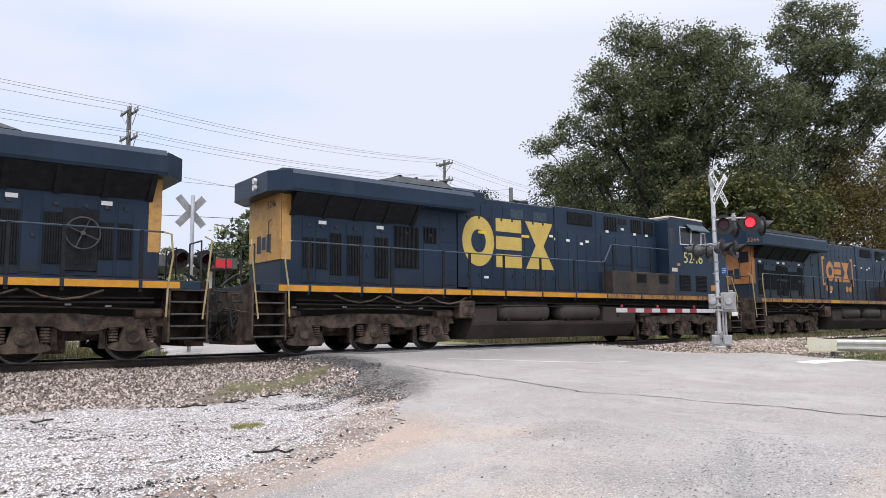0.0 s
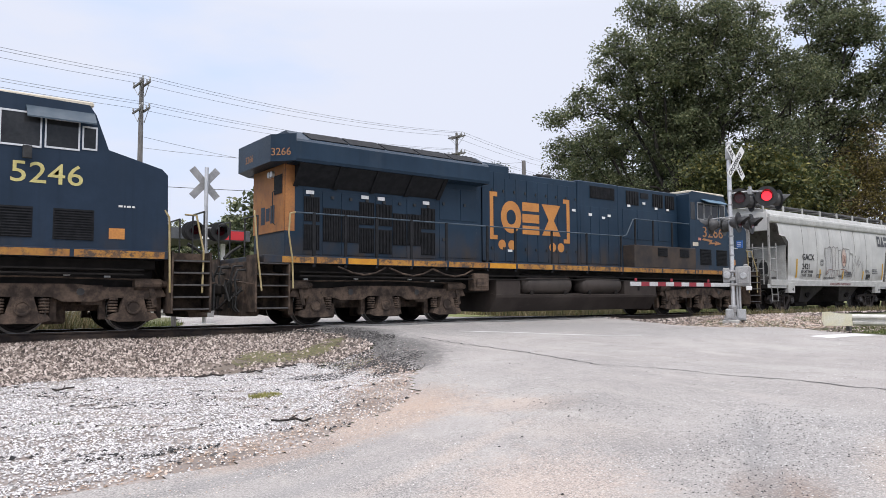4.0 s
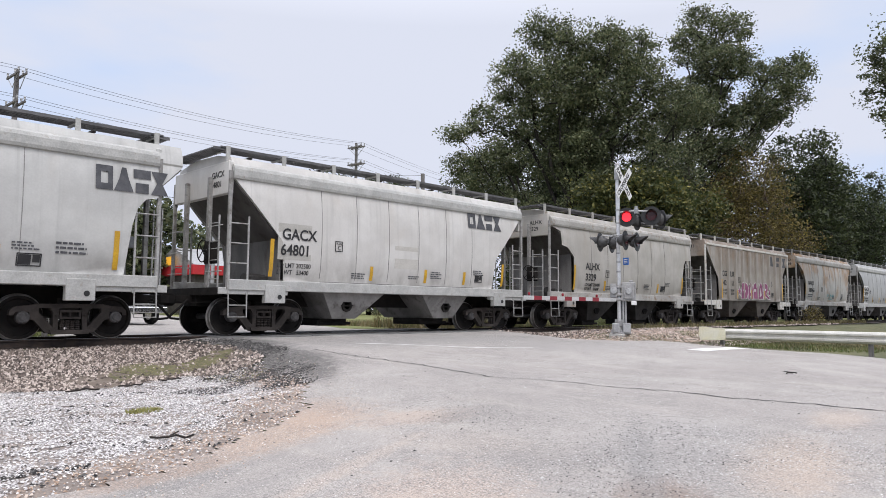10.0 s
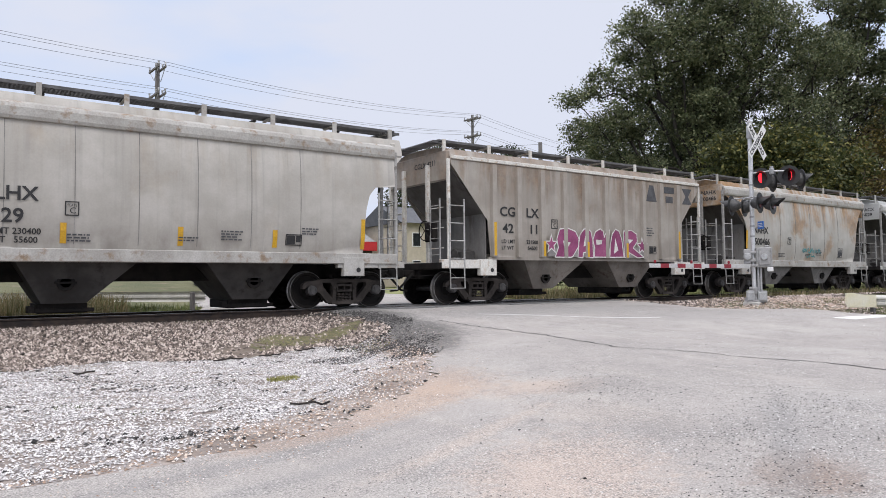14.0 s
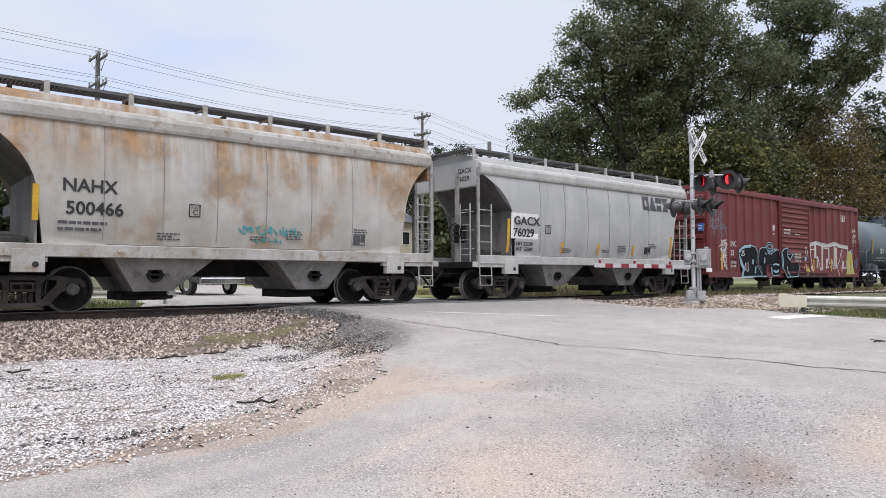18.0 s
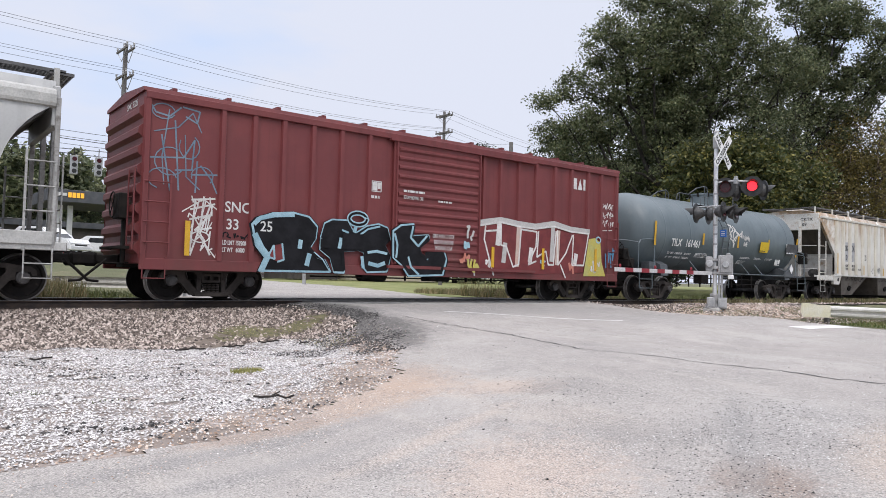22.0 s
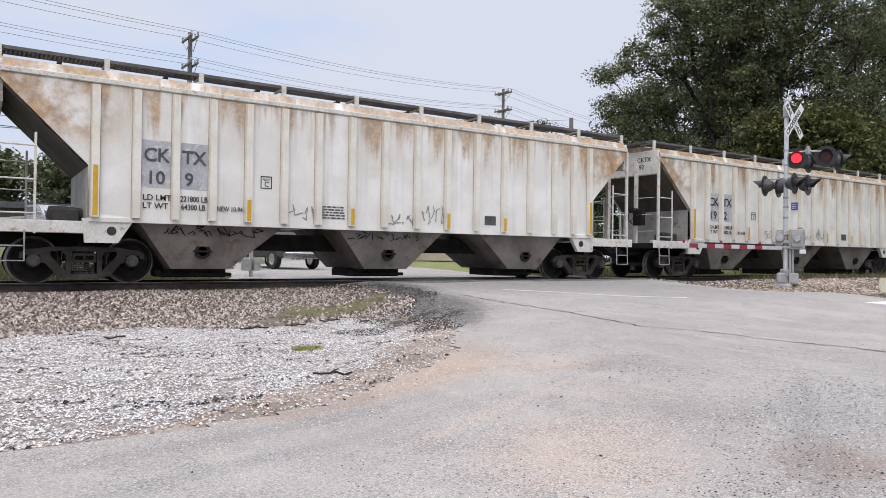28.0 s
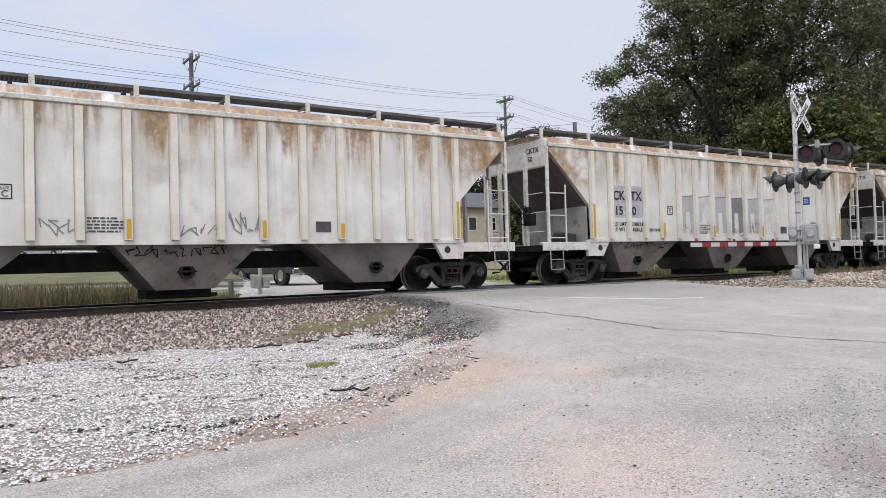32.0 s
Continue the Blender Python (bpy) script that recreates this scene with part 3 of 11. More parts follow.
sheet("road", np.arange(0, 48, 0.5), np.arange(27.0, 110, 0.5), 0.0, lambda x, y: is_road(x, y), ASPHALT, "grey asphalt street beyond the tracks", "road")
sheet("lawn", np.arange(15, 121, 0.5), np.arange(20.5, 121, 0.5), -0.02, lambda x, y: ~is_road(x, y) & (x > 12) & (y > 20.8 + 0.4 * wobble(x, y, 0.5, 3.0)), LAWN, "mown yellow-green lawn beyond the tracks", "lawn")
sheet("gravel_lot", fx, fy, -0.012, lambda x, y: is_lot(x, y) | is_lot(x, y - 0.7), LOT_BED, "white crushed limestone lot beside the road", "gravel")
sheet("ballast_bed", np.arange(-60, 140, 0.4), np.arange(12, 21, 0.1), -0.004, is_ballast, BALLAST_BED, "grey-brown ballast bed under the track", "ballast")


def chips(name, n, x0, x1, y0, y1, keep, s0, s1, material, label, seed, flat=0.6):
    """Loose angular stones strewn on the ground, one mesh."""
    rg = np.random.default_rng(seed)
    x, y = rg.uniform(x0, x1, n * 3), rg.uniform(y0, y1, n * 3)
    ok = keep(x, y)
    x, y = x[ok][:n], y[ok][:n]
    n = len(x)
    base = np.array([(1, 0, 0), (0.3, 0.95, 0), (-0.8, 0.6, 0), (-0.8, -0.6, 0), (0.3, -0.95, 0), (0.1, 0.15, 0.9)])
    base[:5, 2] = -0.35
    tri = np.array([(0, 1, 5), (1, 2, 5), (2, 3, 5), (3, 4, 5), (4, 0, 5)])
    P = base[None] * rg.uniform(0.65, 1.25, (n, 6, 3))
    s = rg.uniform(s0, s1, (n, 1)) * rg.uniform(0.7, 1.3, (n, 3)) * np.array([1, 1, flat])
    P = P * s[:, None]
    a, tlt = rg.uniform(0, 6.28, n), rg.uniform(-0.5, 0.5, n)
    ct, st = np.cos(tlt), np.sin(tlt)
    px, pz = P[..., 0] * ct[:, None] - P[..., 2] * st[:, None], P[..., 0] * st[:, None] + P[..., 2] * ct[:, None]
    ca, sa = np.cos(a)[:, None], np.sin(a)[:, None]
    V = np.stack([px * ca - P[..., 1] * sa + x[:, None], px * sa + P[..., 1] * ca + y[:, None], pz + (height(x, y) + s[:, 2] * 0.25)[:, None]], -1)
    F = tri[None] + (np.arange(n) * 6)[:, None, None]
    ob = raw(name, V.reshape(-1, 3), F.reshape(-1, 3), material)
    return tagged(ob, label, "gravel", kind="stuff")


not_road = lambda x, y: ~is_road(x, y)


def white_share(x, y):
    """How much of the lot is covered by white stone: thinner towards the road, with bare streaks and clumps."""
    edge = np.interp(y, (5.0, 5.9, 6.3, 7.07, 8.2, 9.43, 11, 12.5, 13.2), (-3.4, 0.4, 1.4, 3.0, 4.4, 5.6, 6.4, 7.0, 7.3))
    w = smooth01(0.55, -0.45, x - edge + 0.35 * wobble(x, y, 0.9, 1.0))
    clump = wobble(x, 2.2 * y, 1.3, 3.0) + 0.6 * wobble(x, y, 3.1, 5.0)
    return w * (0.4 + 0.6 * smooth01(-0.6, 0.1, clump)) * (1 - 0.85 * smooth01(0.5, 0.9, clump))


def thinned(share, seed):
    def keep(x, y):
        return np.random.default_rng(seed).uniform(0, 1, len(x)) < share(x, y)
    return keep


def along(line, width):
    """1 near a line on the ground, falling to 0 at its width, with a ragged border."""
    def share(x, y):
        d = np.full(len(x), 9.0)
        for (ax, ay), (bx, by) in zip(line, line[1:]):
            k = np.clip(((x - ax) * (bx - ax) + (y - ay) * (by - ay)) / ((bx - ax) ** 2 + (by - ay) ** 2), 0, 1)
            d = np.minimum(d, np.hypot(x - ax - k * (bx - ax), y - ay - k * (by - ay)))
        return smooth01(width, 0.25 * width, d + 0.3 * width * wobble(x, y, 1.4, 7.0))
    return share


lot_white = lambda x, y: is_lot(x, y) & thinned(white_share, 41)(x, y)
lot_fringe = lambda x, y: (~is_ballast(x, y)) & thinned(lambda a, b: 0.9 * (1 - white_share(a, b)) * smooth01(-1.0, -0.1, a - np.interp(b, (5.0, 5.9, 6.3, 7.07, 8.2, 9.43, 11, 12.5), (-3.4, 0.4, 1.4, 3.0, 4.4, 5.6, 6.4, 7.0))), 42)(x, y) & is_lot(x, y)
bare = along(((4.6, 12.95), (5.9, 13.5), (7.3, 13.8)), 0.68)
oily = along(((7.3, 15.9), (7.9, 15.1), (8.3, 14.3)), 0.75)
sheet("bare_soil", np.arange(3.6, 8.4, 0.07), np.arange(12.2, 15.0, 0.07), 0.003, lambda x, y: not_road(x, y) & (bare(x.ravel(), y.ravel()).reshape(x.shape) > 0.2), BARE_SOIL, "bare brown soil at the foot of the ballast", "soil")
sheet("moss_patch", np.arange(4.9, 7.8, 0.05), np.arange(12.6, 14.8, 0.05), 0.012, lambda x, y: not_road(x, y) & (bare(x.ravel(), y.ravel()).reshape(x.shape) + 0.5 * wobble(x, y, 2.3, 9.0) > 0.72), MOSS, "low yellow-green moss between ballast and limestone", "moss")
beside_bare = lambda x, y: is_ballast(x, y) & thinned(lambda a, b: 1.0 - 0.92 * np.maximum(bare(a, b), oily(a, b)), 46)(x, y)
chips("ballast_stones", 38000, -5, 8.6, 12.45, 16.1, beside_bare, 0.014, 0.045, BALLAST_STONE, "loose grey-brown and pale ballast stones beside the rail", 1, 0.85)
chips("ballast_stones", 9000, 18.2, 45, 12.6, 16.1, is_ballast, 0.03, 0.06, BALLAST_STONE, "loose ballast stones beyond the crossing", 2, 0.8)
chips("ballast_stones", 6000, -2, 8.6, 16.3, 20.3, is_ballast, 0.03, 0.05, BALLAST_STONE, "loose ballast stones between and behind the rails", 3, 0.8)
chips("limestone_chips", 100000, -3, 8, 5.4, 13.1, lot_white, 0.006, 0.0175, LOT_STONE, "white crushed limestone chips on the lot", 4, 0.5)
chips("limestone_chips", 1200, -3, 8, 5.4, 13.0, lot_white, 0.016, 0.028, LOT_STONE, "larger white lumps of limestone on the lot", 24, 0.45)
chips("dark_chips", 2600, -3, 8, 5.4, 13.1, lambda x, y: is_lot(x, y) & thinned(lambda a, b: 0.9 * smooth01(0.3, 0.8, wobble(a, 2.2 * b, 1.3, 3.0)), 43)(x, y), 0.012, 0.035, CINDER, "dark bark and cinder bits among the limestone", 25, 0.6)
for k, (line, wd, n) in enumerate(((((1.6, 11.4), (1.95, 10.6), (2.3, 9.9)), 0.38, 380), (((2.4, 9.8), (2.9, 9.6), (3.3, 9.75)), 0.26, 300), (((1.3, 7.0), (1.75, 6.9), (2.3, 6.8)), 0.2, 420), (((3.3, 10.3), (4.0, 10.6)), 0.25, 160), (((4.3, 11.4), (5.0, 11.8)), 0.25, 160), (((6.6, 12.2), (7.2, 12.6), (7.9, 13.2)), 0.6, 1500))):
    xs, ys = [p[0] for p in line], [p[1] for p in line]
    chips("dark_chips", n, min(xs) - 1, max(xs) + 1, min(ys) - 1, max(ys) + 1, thinned(along(line, wd), 50 + k), 0.010, 0.030, CINDER, "streak of dark bark and cinder bits on the limestone", 60 + k, 0.6)
chips("reddish_chips", 12000, -3, 8, 5.2, 13.0, lot_fringe, 0.005, 0.018, DIRT_STONE, "reddish-brown fine stones at the lot's edge", 5, 0.7)
chips("reddish_chips", 7500, -3, 8, 5.2, 13.0, lot_fringe, 0.005, 0.016, LOT_STONE, "pale stones scattered through the reddish edge", 26, 0.7)
edge_of_lot = lambda x, y: is_road(x, y) & (is_lot(x - 0.3, y + 0.2) | is_lot(x - 0.6, y + 0.45) | is_lot(x - 0.15, y + 0.7))
chips("reddish_chips", 3000, -1, 9, 4.0, 13.5, edge_of_lot, 0.004, 0.011, DIRT_STONE, "reddish grit strewn over the road's edge", 6)
chips("limestone_chips", 900, -1, 9, 4.0, 13.5, edge_of_lot, 0.004, 0.012, LOT_STONE, "limestone chips strewn over the road's edge", 27)
OIL_LINE = ((7.7, 15.6), (8.15, 14.8), (8.05, 13.4), (7.6, 12.4), (7.2, 11.2), (6.5, 9.9))
chips("cinders", 8500, 5.4, 9.2, 9.0, 15.9, thinned(lambda a, b: along(OIL_LINE, 0.6)(a, b) * (0.35 + 0.65 * (wobble(a, b, 0.9, 8.0) > -0.1)), 44), 0.008, 0.024, CINDER, "black oily cinders at the crossing's corner", 28)
chips("cinders", 1700, 5.0, 7.4, 10.2, 12.0, thinned(along(((5.6, 10.9), (6.9, 11.5)), 0.55), 45), 0.008, 0.022, CINDER, "black cinders spilled into the limestone", 29)
chips("road_grit", 6000, 2.5, 12, 1.2, 8, is_road, 0.003, 0.009, GRIT_STONE, "loose pale and dark grit on the asphalt", 7)
chips("road_grit", 4000, 2.0, 9, 1.2, 3.8, lambda x, y: is_road(x, y) & (wobble(x, y, 0.7, 2.0) > 0.05), 0.004, 0.010, GRIT_STONE, "patches of loose pale grit on the worn asphalt", 36)
chips("road_grit", 3000, 8, 19, 3, 13, is_road, 0.005, 0.013, GRIT_STONE, "loose grit on the asphalt", 30)
chips("road_grit", 190, 1, 14, 1.5, 11, is_road, 0.006, 0.016, CINDER, "dark crumbs of asphalt on the road", 8)
chips("road_grit", 1500, 2.0, 8.5, 1.2, 4.6, lambda x, y: is_road(x, y) & (wobble(x, y, 0.8, 6.0) > 0.0), 0.003, 0.008, CINDER, "fine dark grit on the worn asphalt", 34)
chips("road_grit", 1500, 2.6, 7.5, 0.8, 4.2, thinned(along(((3.2, 1.5), (4.0, 2.2), (5.2, 3.0), (6.8, 3.6)), 0.8), 49), 0.004, 0.011, CINDER, "dark loose aggregate in the worn wheel track", 38)
chips("road_grit", 150, 5.3, 7.4, 4.6, 6.8, thinned(along(((6.1, 5.2), (6.5, 6.1)), 0.8), 48), 0.005, 0.014, CINDER, "dark loose aggregate in a worn patch", 35)
chips("mound_stones", 5000, 18.2, 25, 9.4, 13.4, not_road, 0.012, 0.036, DIRT_STONE, "brownish gravel round the signal mast", 9)
chips("mound_stones", 5200, 18.2, 26, 8.6, 13.4, not_road, 0.014, 0.04, BALLAST_STONE, "mixed dark and pale stones beside the mast and guardrail", 33)

# ---- weeds and grass ----
def blades(name, n, cx, cy, rx, ry, h0, h1, seed, keep=None, material=None, label="tufts of short green grass"):
    rg = np.random.default_rng(seed)
    r, a = np.sqrt(rg.uniform(0, 1, n)), rg.uniform(0, 6.28, n)
    x, y = cx + rx * r * np.cos(a), cy + ry * r * np.sin(a)
    if keep is not None:
        k = keep(x, y)
        x, y = x[k], y[k]
        n = len(x)
    h, lean, t = rg.uniform(h0, h1, n), rg.uniform(0.1, 0.8, n), rg.uniform(0, 6.28, n)
    w = rg.uniform(0.006, 0.016, n) * (1 + h)
    z = height(x, y) - 0.03
    dx, dy = np.cos(t), np.sin(t)
    A = np.stack([x - dy * w, y + dx * w, z], -1)
    B = np.stack([x + dy * w, y - dx * w, z], -1)
    Cc = np.stack([x + dx * h * lean, y + dy * h * lean, z + h], -1)
    V = np.stack([A, B, Cc], 1).reshape(-1, 3)
    ob = raw(name, V, np.arange(3 * n).reshape(-1, 3), material or GRASS)
    return tagged(ob, label, "grass", kind="stuff")


blades("weeds", 7000, 6.25, 13.6, 1.15, 0.6, 0.015, 0.06, 11, lambda x, y: not_road(x, y) & thinned(bare, 47)(x, y), WEED, label="thin green weeds at the foot of the ballast")
blades("weeds", 700, 6.8, 12.2, 0.5, 0.6, 0.02, 0.06, 12, not_road, WEED, label="thin green weeds at the road's edge")
blades("weeds", 900, 4.06, 9.62, 0.24, 0.15, 0.02, 0.08, 13, None, WEED, label="small tuft of weed in the limestone")
blades("weeds", 90, 1.3, 9.0, 0.2, 0.14, 0.02, 0.07, 14, label="small tuft of weed in the limestone")
blades("weeds", 60, 1.9, 8.2, 0.2, 0.1, 0.02, 0.06, 15, label="small tuft of weed in the limestone")
blades("weeds", 60, 4.6, 15.45, 0.5, 0.12, 0.03, 0.12, 16, label="weeds against the rail")
blades("verge_grass", 9000, 26.5, 7.5, 5.0, 3.2, 0.03, 0.11, 17, not_road, DRY_GRASS, "thin short grass behind the guardrail")
behind = lambda x, y: not_road(x, y) & (y > 19.9)
blades("verge_grass", 15000, 1.5, 22.4, 6.0, 2.6, 0.06, 0.28, 18, behind, label="short uneven grass beyond the tracks")
blades("verge_grass", 15000, 0.0, 22.6, 4.6, 2.0, 0.15, 0.75, 31, behind, DRY_GRASS, "brownish dry weeds beyond the tracks")
blades("verge_grass", 3500, 24, 21.6, 6, 1.5, 0.2, 0.8, 32, behind, DRY_GRASS, "dry weeds beside the far rail")
blades("verge_grass", 14000, 24.5, 24, 6.5, 4.2, 0.05, 0.28, 19, lambda x, y: not_road(x, y) & (y > 20.0), DRY_GRASS, label="rough dry grass and weeds beyond the tracks")
blades("verge_grass", 9000, 36, 19.8, 14, 2.2, 0.1, 0.5, 20, lambda x, y: not_road(x, y) & (y > 19.4), label="rough grass beside the far rail")

blades("verge_grass", 16000, 38, 14.0, 17, 1.3, 0.06, 0.32, 36, lambda x, y: not_road(x, y) & (y > 12.9) & (y < 15.2), DRY_GRASS, "dry brown weeds on the near side of the track")
blades("verge_grass", 5000, 22.5, 8.2, 2.0, 3.0, 0.03, 0.10, 37, not_road, GRASS, "short green grass at the foot of the guardrail")

# ---- cracks, lines, sticks ----
def strip_on_ground(name, pts, w, material, label, category, lift=0.006, seed=1):
    rg = np.random.default_rng(seed)
    P = [np.array(p, float) for p in pts]
    V, F = [], []
    line = []
    for a, b in zip(P, P[1:]):
        m = max(2, int(np.linalg.norm(b - a) / 0.12))
        for i in range(m):
            line.append(a + (b - a) * i / m)
    line.append(P[-1])
    for i, p in enumerate(line):
        d = line[min(i + 1, len(line) - 1)] - line[max(i - 1, 0)]
        d = d / (np.linalg.norm(d) + 1e-9)
        nrm = np.array([-d[1], d[0]])
        jit = rg.normal(0, 0.035) if w < 0.1 else 0.0
        ww = w * (rg.uniform(0.35, 1.3) if w < 0.1 else 1.0) / 2
        for s in (-1, 1):
            q = p + nrm * (jit + s * ww)
            V.append((q[0], q[1], float(height(q[0], q[1])) + lift))
        if i:
            F.append((2 * i - 2, 2 * i - 1, 2 * i + 1, 2 * i))
    return tagged(raw(name, V, F, material), label, category, kind="structure")


strip_on_ground("road_crack", [(8.81, 12.5), (8.83, 11.05), (8.98, 9.4), (8.8, 8.1), (8.74, 7.5), (9.3, 6.7), (9.37, 5.61), (9.7, 4.95), (9.78, 4.07), (10.09, 3.4), (10.4, 1.8), (10.9, 0.5)], 0.042, TAR, "long dark crack in the asphalt", "crack")
strip_on_ground("road_crack", [(7.0, 4.6), (7.5, 4.2), (7.7, 3.5)], 0.008, TAR, "short hairline crack in the asphalt", "crack", seed=3)
strip_on_ground("stop_line", [(16.25, 7.62), (18.95, 7.62)], 0.5, WHITE_LINE, "worn white stop line painted on the road", "road marking", lift=0.005)
strip_on_ground("edge_line", [(10.6, 13.4), (13.8, 10.6)], 0.10, WHITE_LINE, "worn thin white line on the road", "road marking", lift=0.005)


def stick(x, y, length, turn, seed):
    rg = random.Random(seed)
    bm = bmesh.new()
    z = float(height(x, y)) + 0.015
    pts = [(length * (i / 5 - 0.5), rg.uniform(-0.05, 0.05), z + rg.uniform(0, 0.035)) for i in range(6)]
    pipe(bm, pts, 0.013, 5)
    rod(bm, pts[2], (pts[2][0] + 0.12, 0.12, z + 0.05), 0.008, 4)
    ob = part("stick", bm, BARK)
    ob.matrix_basis = pose(x, y, 0, 0, 0, turn)
    tagged(ob, "dark fallen stick lying on the gravel", "stick", "sticks")


for args in ((3.53, 7.58, 0.45, -20, 1), (5.72, 12.5, 0.55, 25, 2), (4.9, 12.2, 0.5, 12, 3), (4.12, 12.15, 0.5, -8, 4), (1.8, 11.6, 0.3, 20, 6), (6.3, 12.3, 0.35, 40, 7), (13.6, 4.6, 0.18, 80, 5)):
    stick(*args)

# ---- the track ----
def build_track():
    prof = ((-0.07, -0.172), (0.07, -0.172), (0.07, -0.16), (0.012, -0.13), (0.009, -0.045), (0.036, -0.032), (0.036, -0.006), (0.028, 0.0), (-0.028, 0.0), (-0.036, -0.006), (-0.036, -0.032), (-0.009, -0.045), (-0.012, -0.13), (-0.07, -0.16))
    track = thing("railway_track", "single railway track with rusty rails on dark wooden ties", "railway track", pose(0, TRACK_Y, 0), kind="structure")
    for s in (-1, 1):
        bm = bmesh.new()
        prism(bm, [(s * GAUGE + a, b) for a, b in prof], -90, 200, "x")
        part("rail", bm, RAIL_STEEL, track, "rusty brown steel rail")
        part("rail_head", boxes([(-90, 200, s * GAUGE - 0.026, s * GAUGE + 0.026, -0.002, 0.003)]), RAIL_TOP, track, "polished running surface")
    bm = boxes([(-0.115, 0.115, -1.3, 1.3, -0.34, -0.168)], 0.012)
    first = part("tie", bm, TIE_WOOD, track, at=pose(-16, 0, 0))
    for i in range(1, 120):
        x = -16 + 0.5 * i
        if 8.0 < x < 18.6:
            continue
        share(first, track, pose(x, random.uniform(-0.04, 0.04), random.uniform(-0.012, 0.004), 0, 0, random.uniform(-1.5, 1.5)))
    bm = boxes([(-0.1, 0.1, -0.16, 0.16, -0.168, -0.158)])
    plate = part("tie_plate", bm, RAIL_STEEL, track, at=pose(-2, -GAUGE, 0))
    for i in range(1, 22):
        if -2 + 0.5 * i < 8:
            share(plate, track, pose(-2 + 0.5 * i, -GAUGE, 0))
    # flat panels between and beside the rails at the crossing
    for k, (y0, y1) in enumerate(((-0.66, 0.66), (0.84, 1.5), (-1.5, -0.84))):
        for i in range(4):
            bm = boxes([(8.2 + 2.6 * i, 10.78 + 2.6 * i, y0, y1, -0.2, -0.012)], 0.012)
            part("crossing_panel", bm, PANEL, track)


build_track()

# ---- trees ----
def tree(name, label, at, lobes, trunk_top, tips, leaves, leaf, material, seed, trunk_r=0.4, spread=0.55, floor=3.0, group="", bark=None, fork=0.5, flat=0.6, twig=0.0, swell=1.0):
    """A trunk that forks into a bowed limb for each lobe of the crown, branches to tips scattered through the lobes, and a loose spray of leaves
    round each tip. lobes: x, y, z, radius across, radius up."""
    rg = np.random.default_rng(seed)
    lobes = [(*l[:3], l[3] * swell, l[4] * swell) for l in lobes]
    vol = np.array([l[3] ** 2 * l[4] for l in lobes]) ** 0.75
    pick = rg.choice(len(lobes), tips, p=vol / vol.sum())
    L = np.array(lobes, float)[pick]
    d = rg.normal(size=(tips, 3))
    d /= np.linalg.norm(d, axis=1)[:, None]
    rad = rg.uniform(0.10, 1.0, tips) ** (1 / 2.6) * rg.uniform(0.85, 1.15, tips)
    T = L[:, :3] + d * rad[:, None] * np.stack([L[:, 3], L[:, 3] * 0.9, L[:, 4]], -1)
    T[:, 2] = np.maximum(T[:, 2], floor)
    N = np.zeros((12 + 12 * len(lobes) + 5 * tips, 3))
    parent = [-1]
    N[0] = (0, 0, -0.3)
    count = 1

    def grow(start, points):
        nonlocal count
        prev = start
        for p in points:
            N[count] = p
            parent.append(prev)
            prev = count
            count += 1
        return prev

    top = np.array(trunk_top, float)
    n_tr = 8
    grow(0, [top * (i / n_tr) + np.array([rg.normal(0, 0.10), rg.normal(0, 0.10), 0]) * (i < n_tr) for i in range(1, n_tr + 1)])
    for l in sorted(lobes, key=lambda q: q[2]):
        c = np.array(l[:3], float)
        h = np.clip(fork * c[2], 0.45 * top[2], top[2])
        j = 1 + int(np.argmin(np.abs(N[1:n_tr + 1, 2] - h)))
        a = N[j].copy()
        m = max(2, int(np.linalg.norm(c - a) / 1.1))
        bow = a + (c - a) * np.array([0.62, 0.62, 0.38])
        pts = []
        for i in range(1, m + 1):
            k = i / m
            pts.append((1 - k) ** 2 * a + 2 * k * (1 - k) * bow + k * k * c + rg.normal(0, 0.2, 3) * (i < m))
        grow(j, pts)
    order = np.argsort(np.linalg.norm(T - top * 0.75, axis=1))
    ends = []
    for q in order:
        t = T[q]
        M = N[:count]
        dist = np.linalg.norm(M - t, axis=1) + np.where(M[:, 2] > t[2] + 0.4, 2.0, 0)
        dist[:4] += 6
        j = int(np.argmin(dist))
        a = N[j].copy()
        m = max(1, min(4, int(np.linalg.norm(t - a) / 0.9)))
        pts = []
        for i in range(1, m + 1):
            k = i / m
            p = a + (t - a) * k
            if i < m:
                p = p + rg.normal(0, 0.10, 3) - np.array([0, 0, 0.15 * math.sin(math.pi * k)])
            pts.append(p)
        ends.append(grow(j, pts))
    N = N[:count]
    load = np.zeros(count)
    for e in ends:
        load[e] += 1
    for i in range(count - 1, 0, -1):
        load[parent[i]] += load[i]
    R = np.maximum(trunk_r * (np.maximum(load, 0.5) / load[0]) ** 0.47, twig)
    R[0] *= 1.35
    V, F = [], []
    for i in range(1, count):
        j = parent[i]
        a, b = N[j], N[i]
        ax = b - a
        ln = np.linalg.norm(ax)
        if ln < 1e-4:
            continue
        ax = ax / ln
        u = np.cross(ax, (0.31, 0.53, 0.79))
        u /= np.linalg.norm(u)
        w = np.cross(ax, u)
        k = 8 if R[i] > 0.12 else 4 if R[i] > 0.035 else 3
        r0 = min(R[j], R[i] * 1.5)
        s = len(V)
        for c in range(k):
            t = 2 * math.pi * c / k
            V.append(a + (u * math.cos(t) + w * math.sin(t)) * r0)
            V.append(b + (u * math.cos(t) + w * math.sin(t)) * R[i])
        for c in range(k):
            e = (c + 1) % k
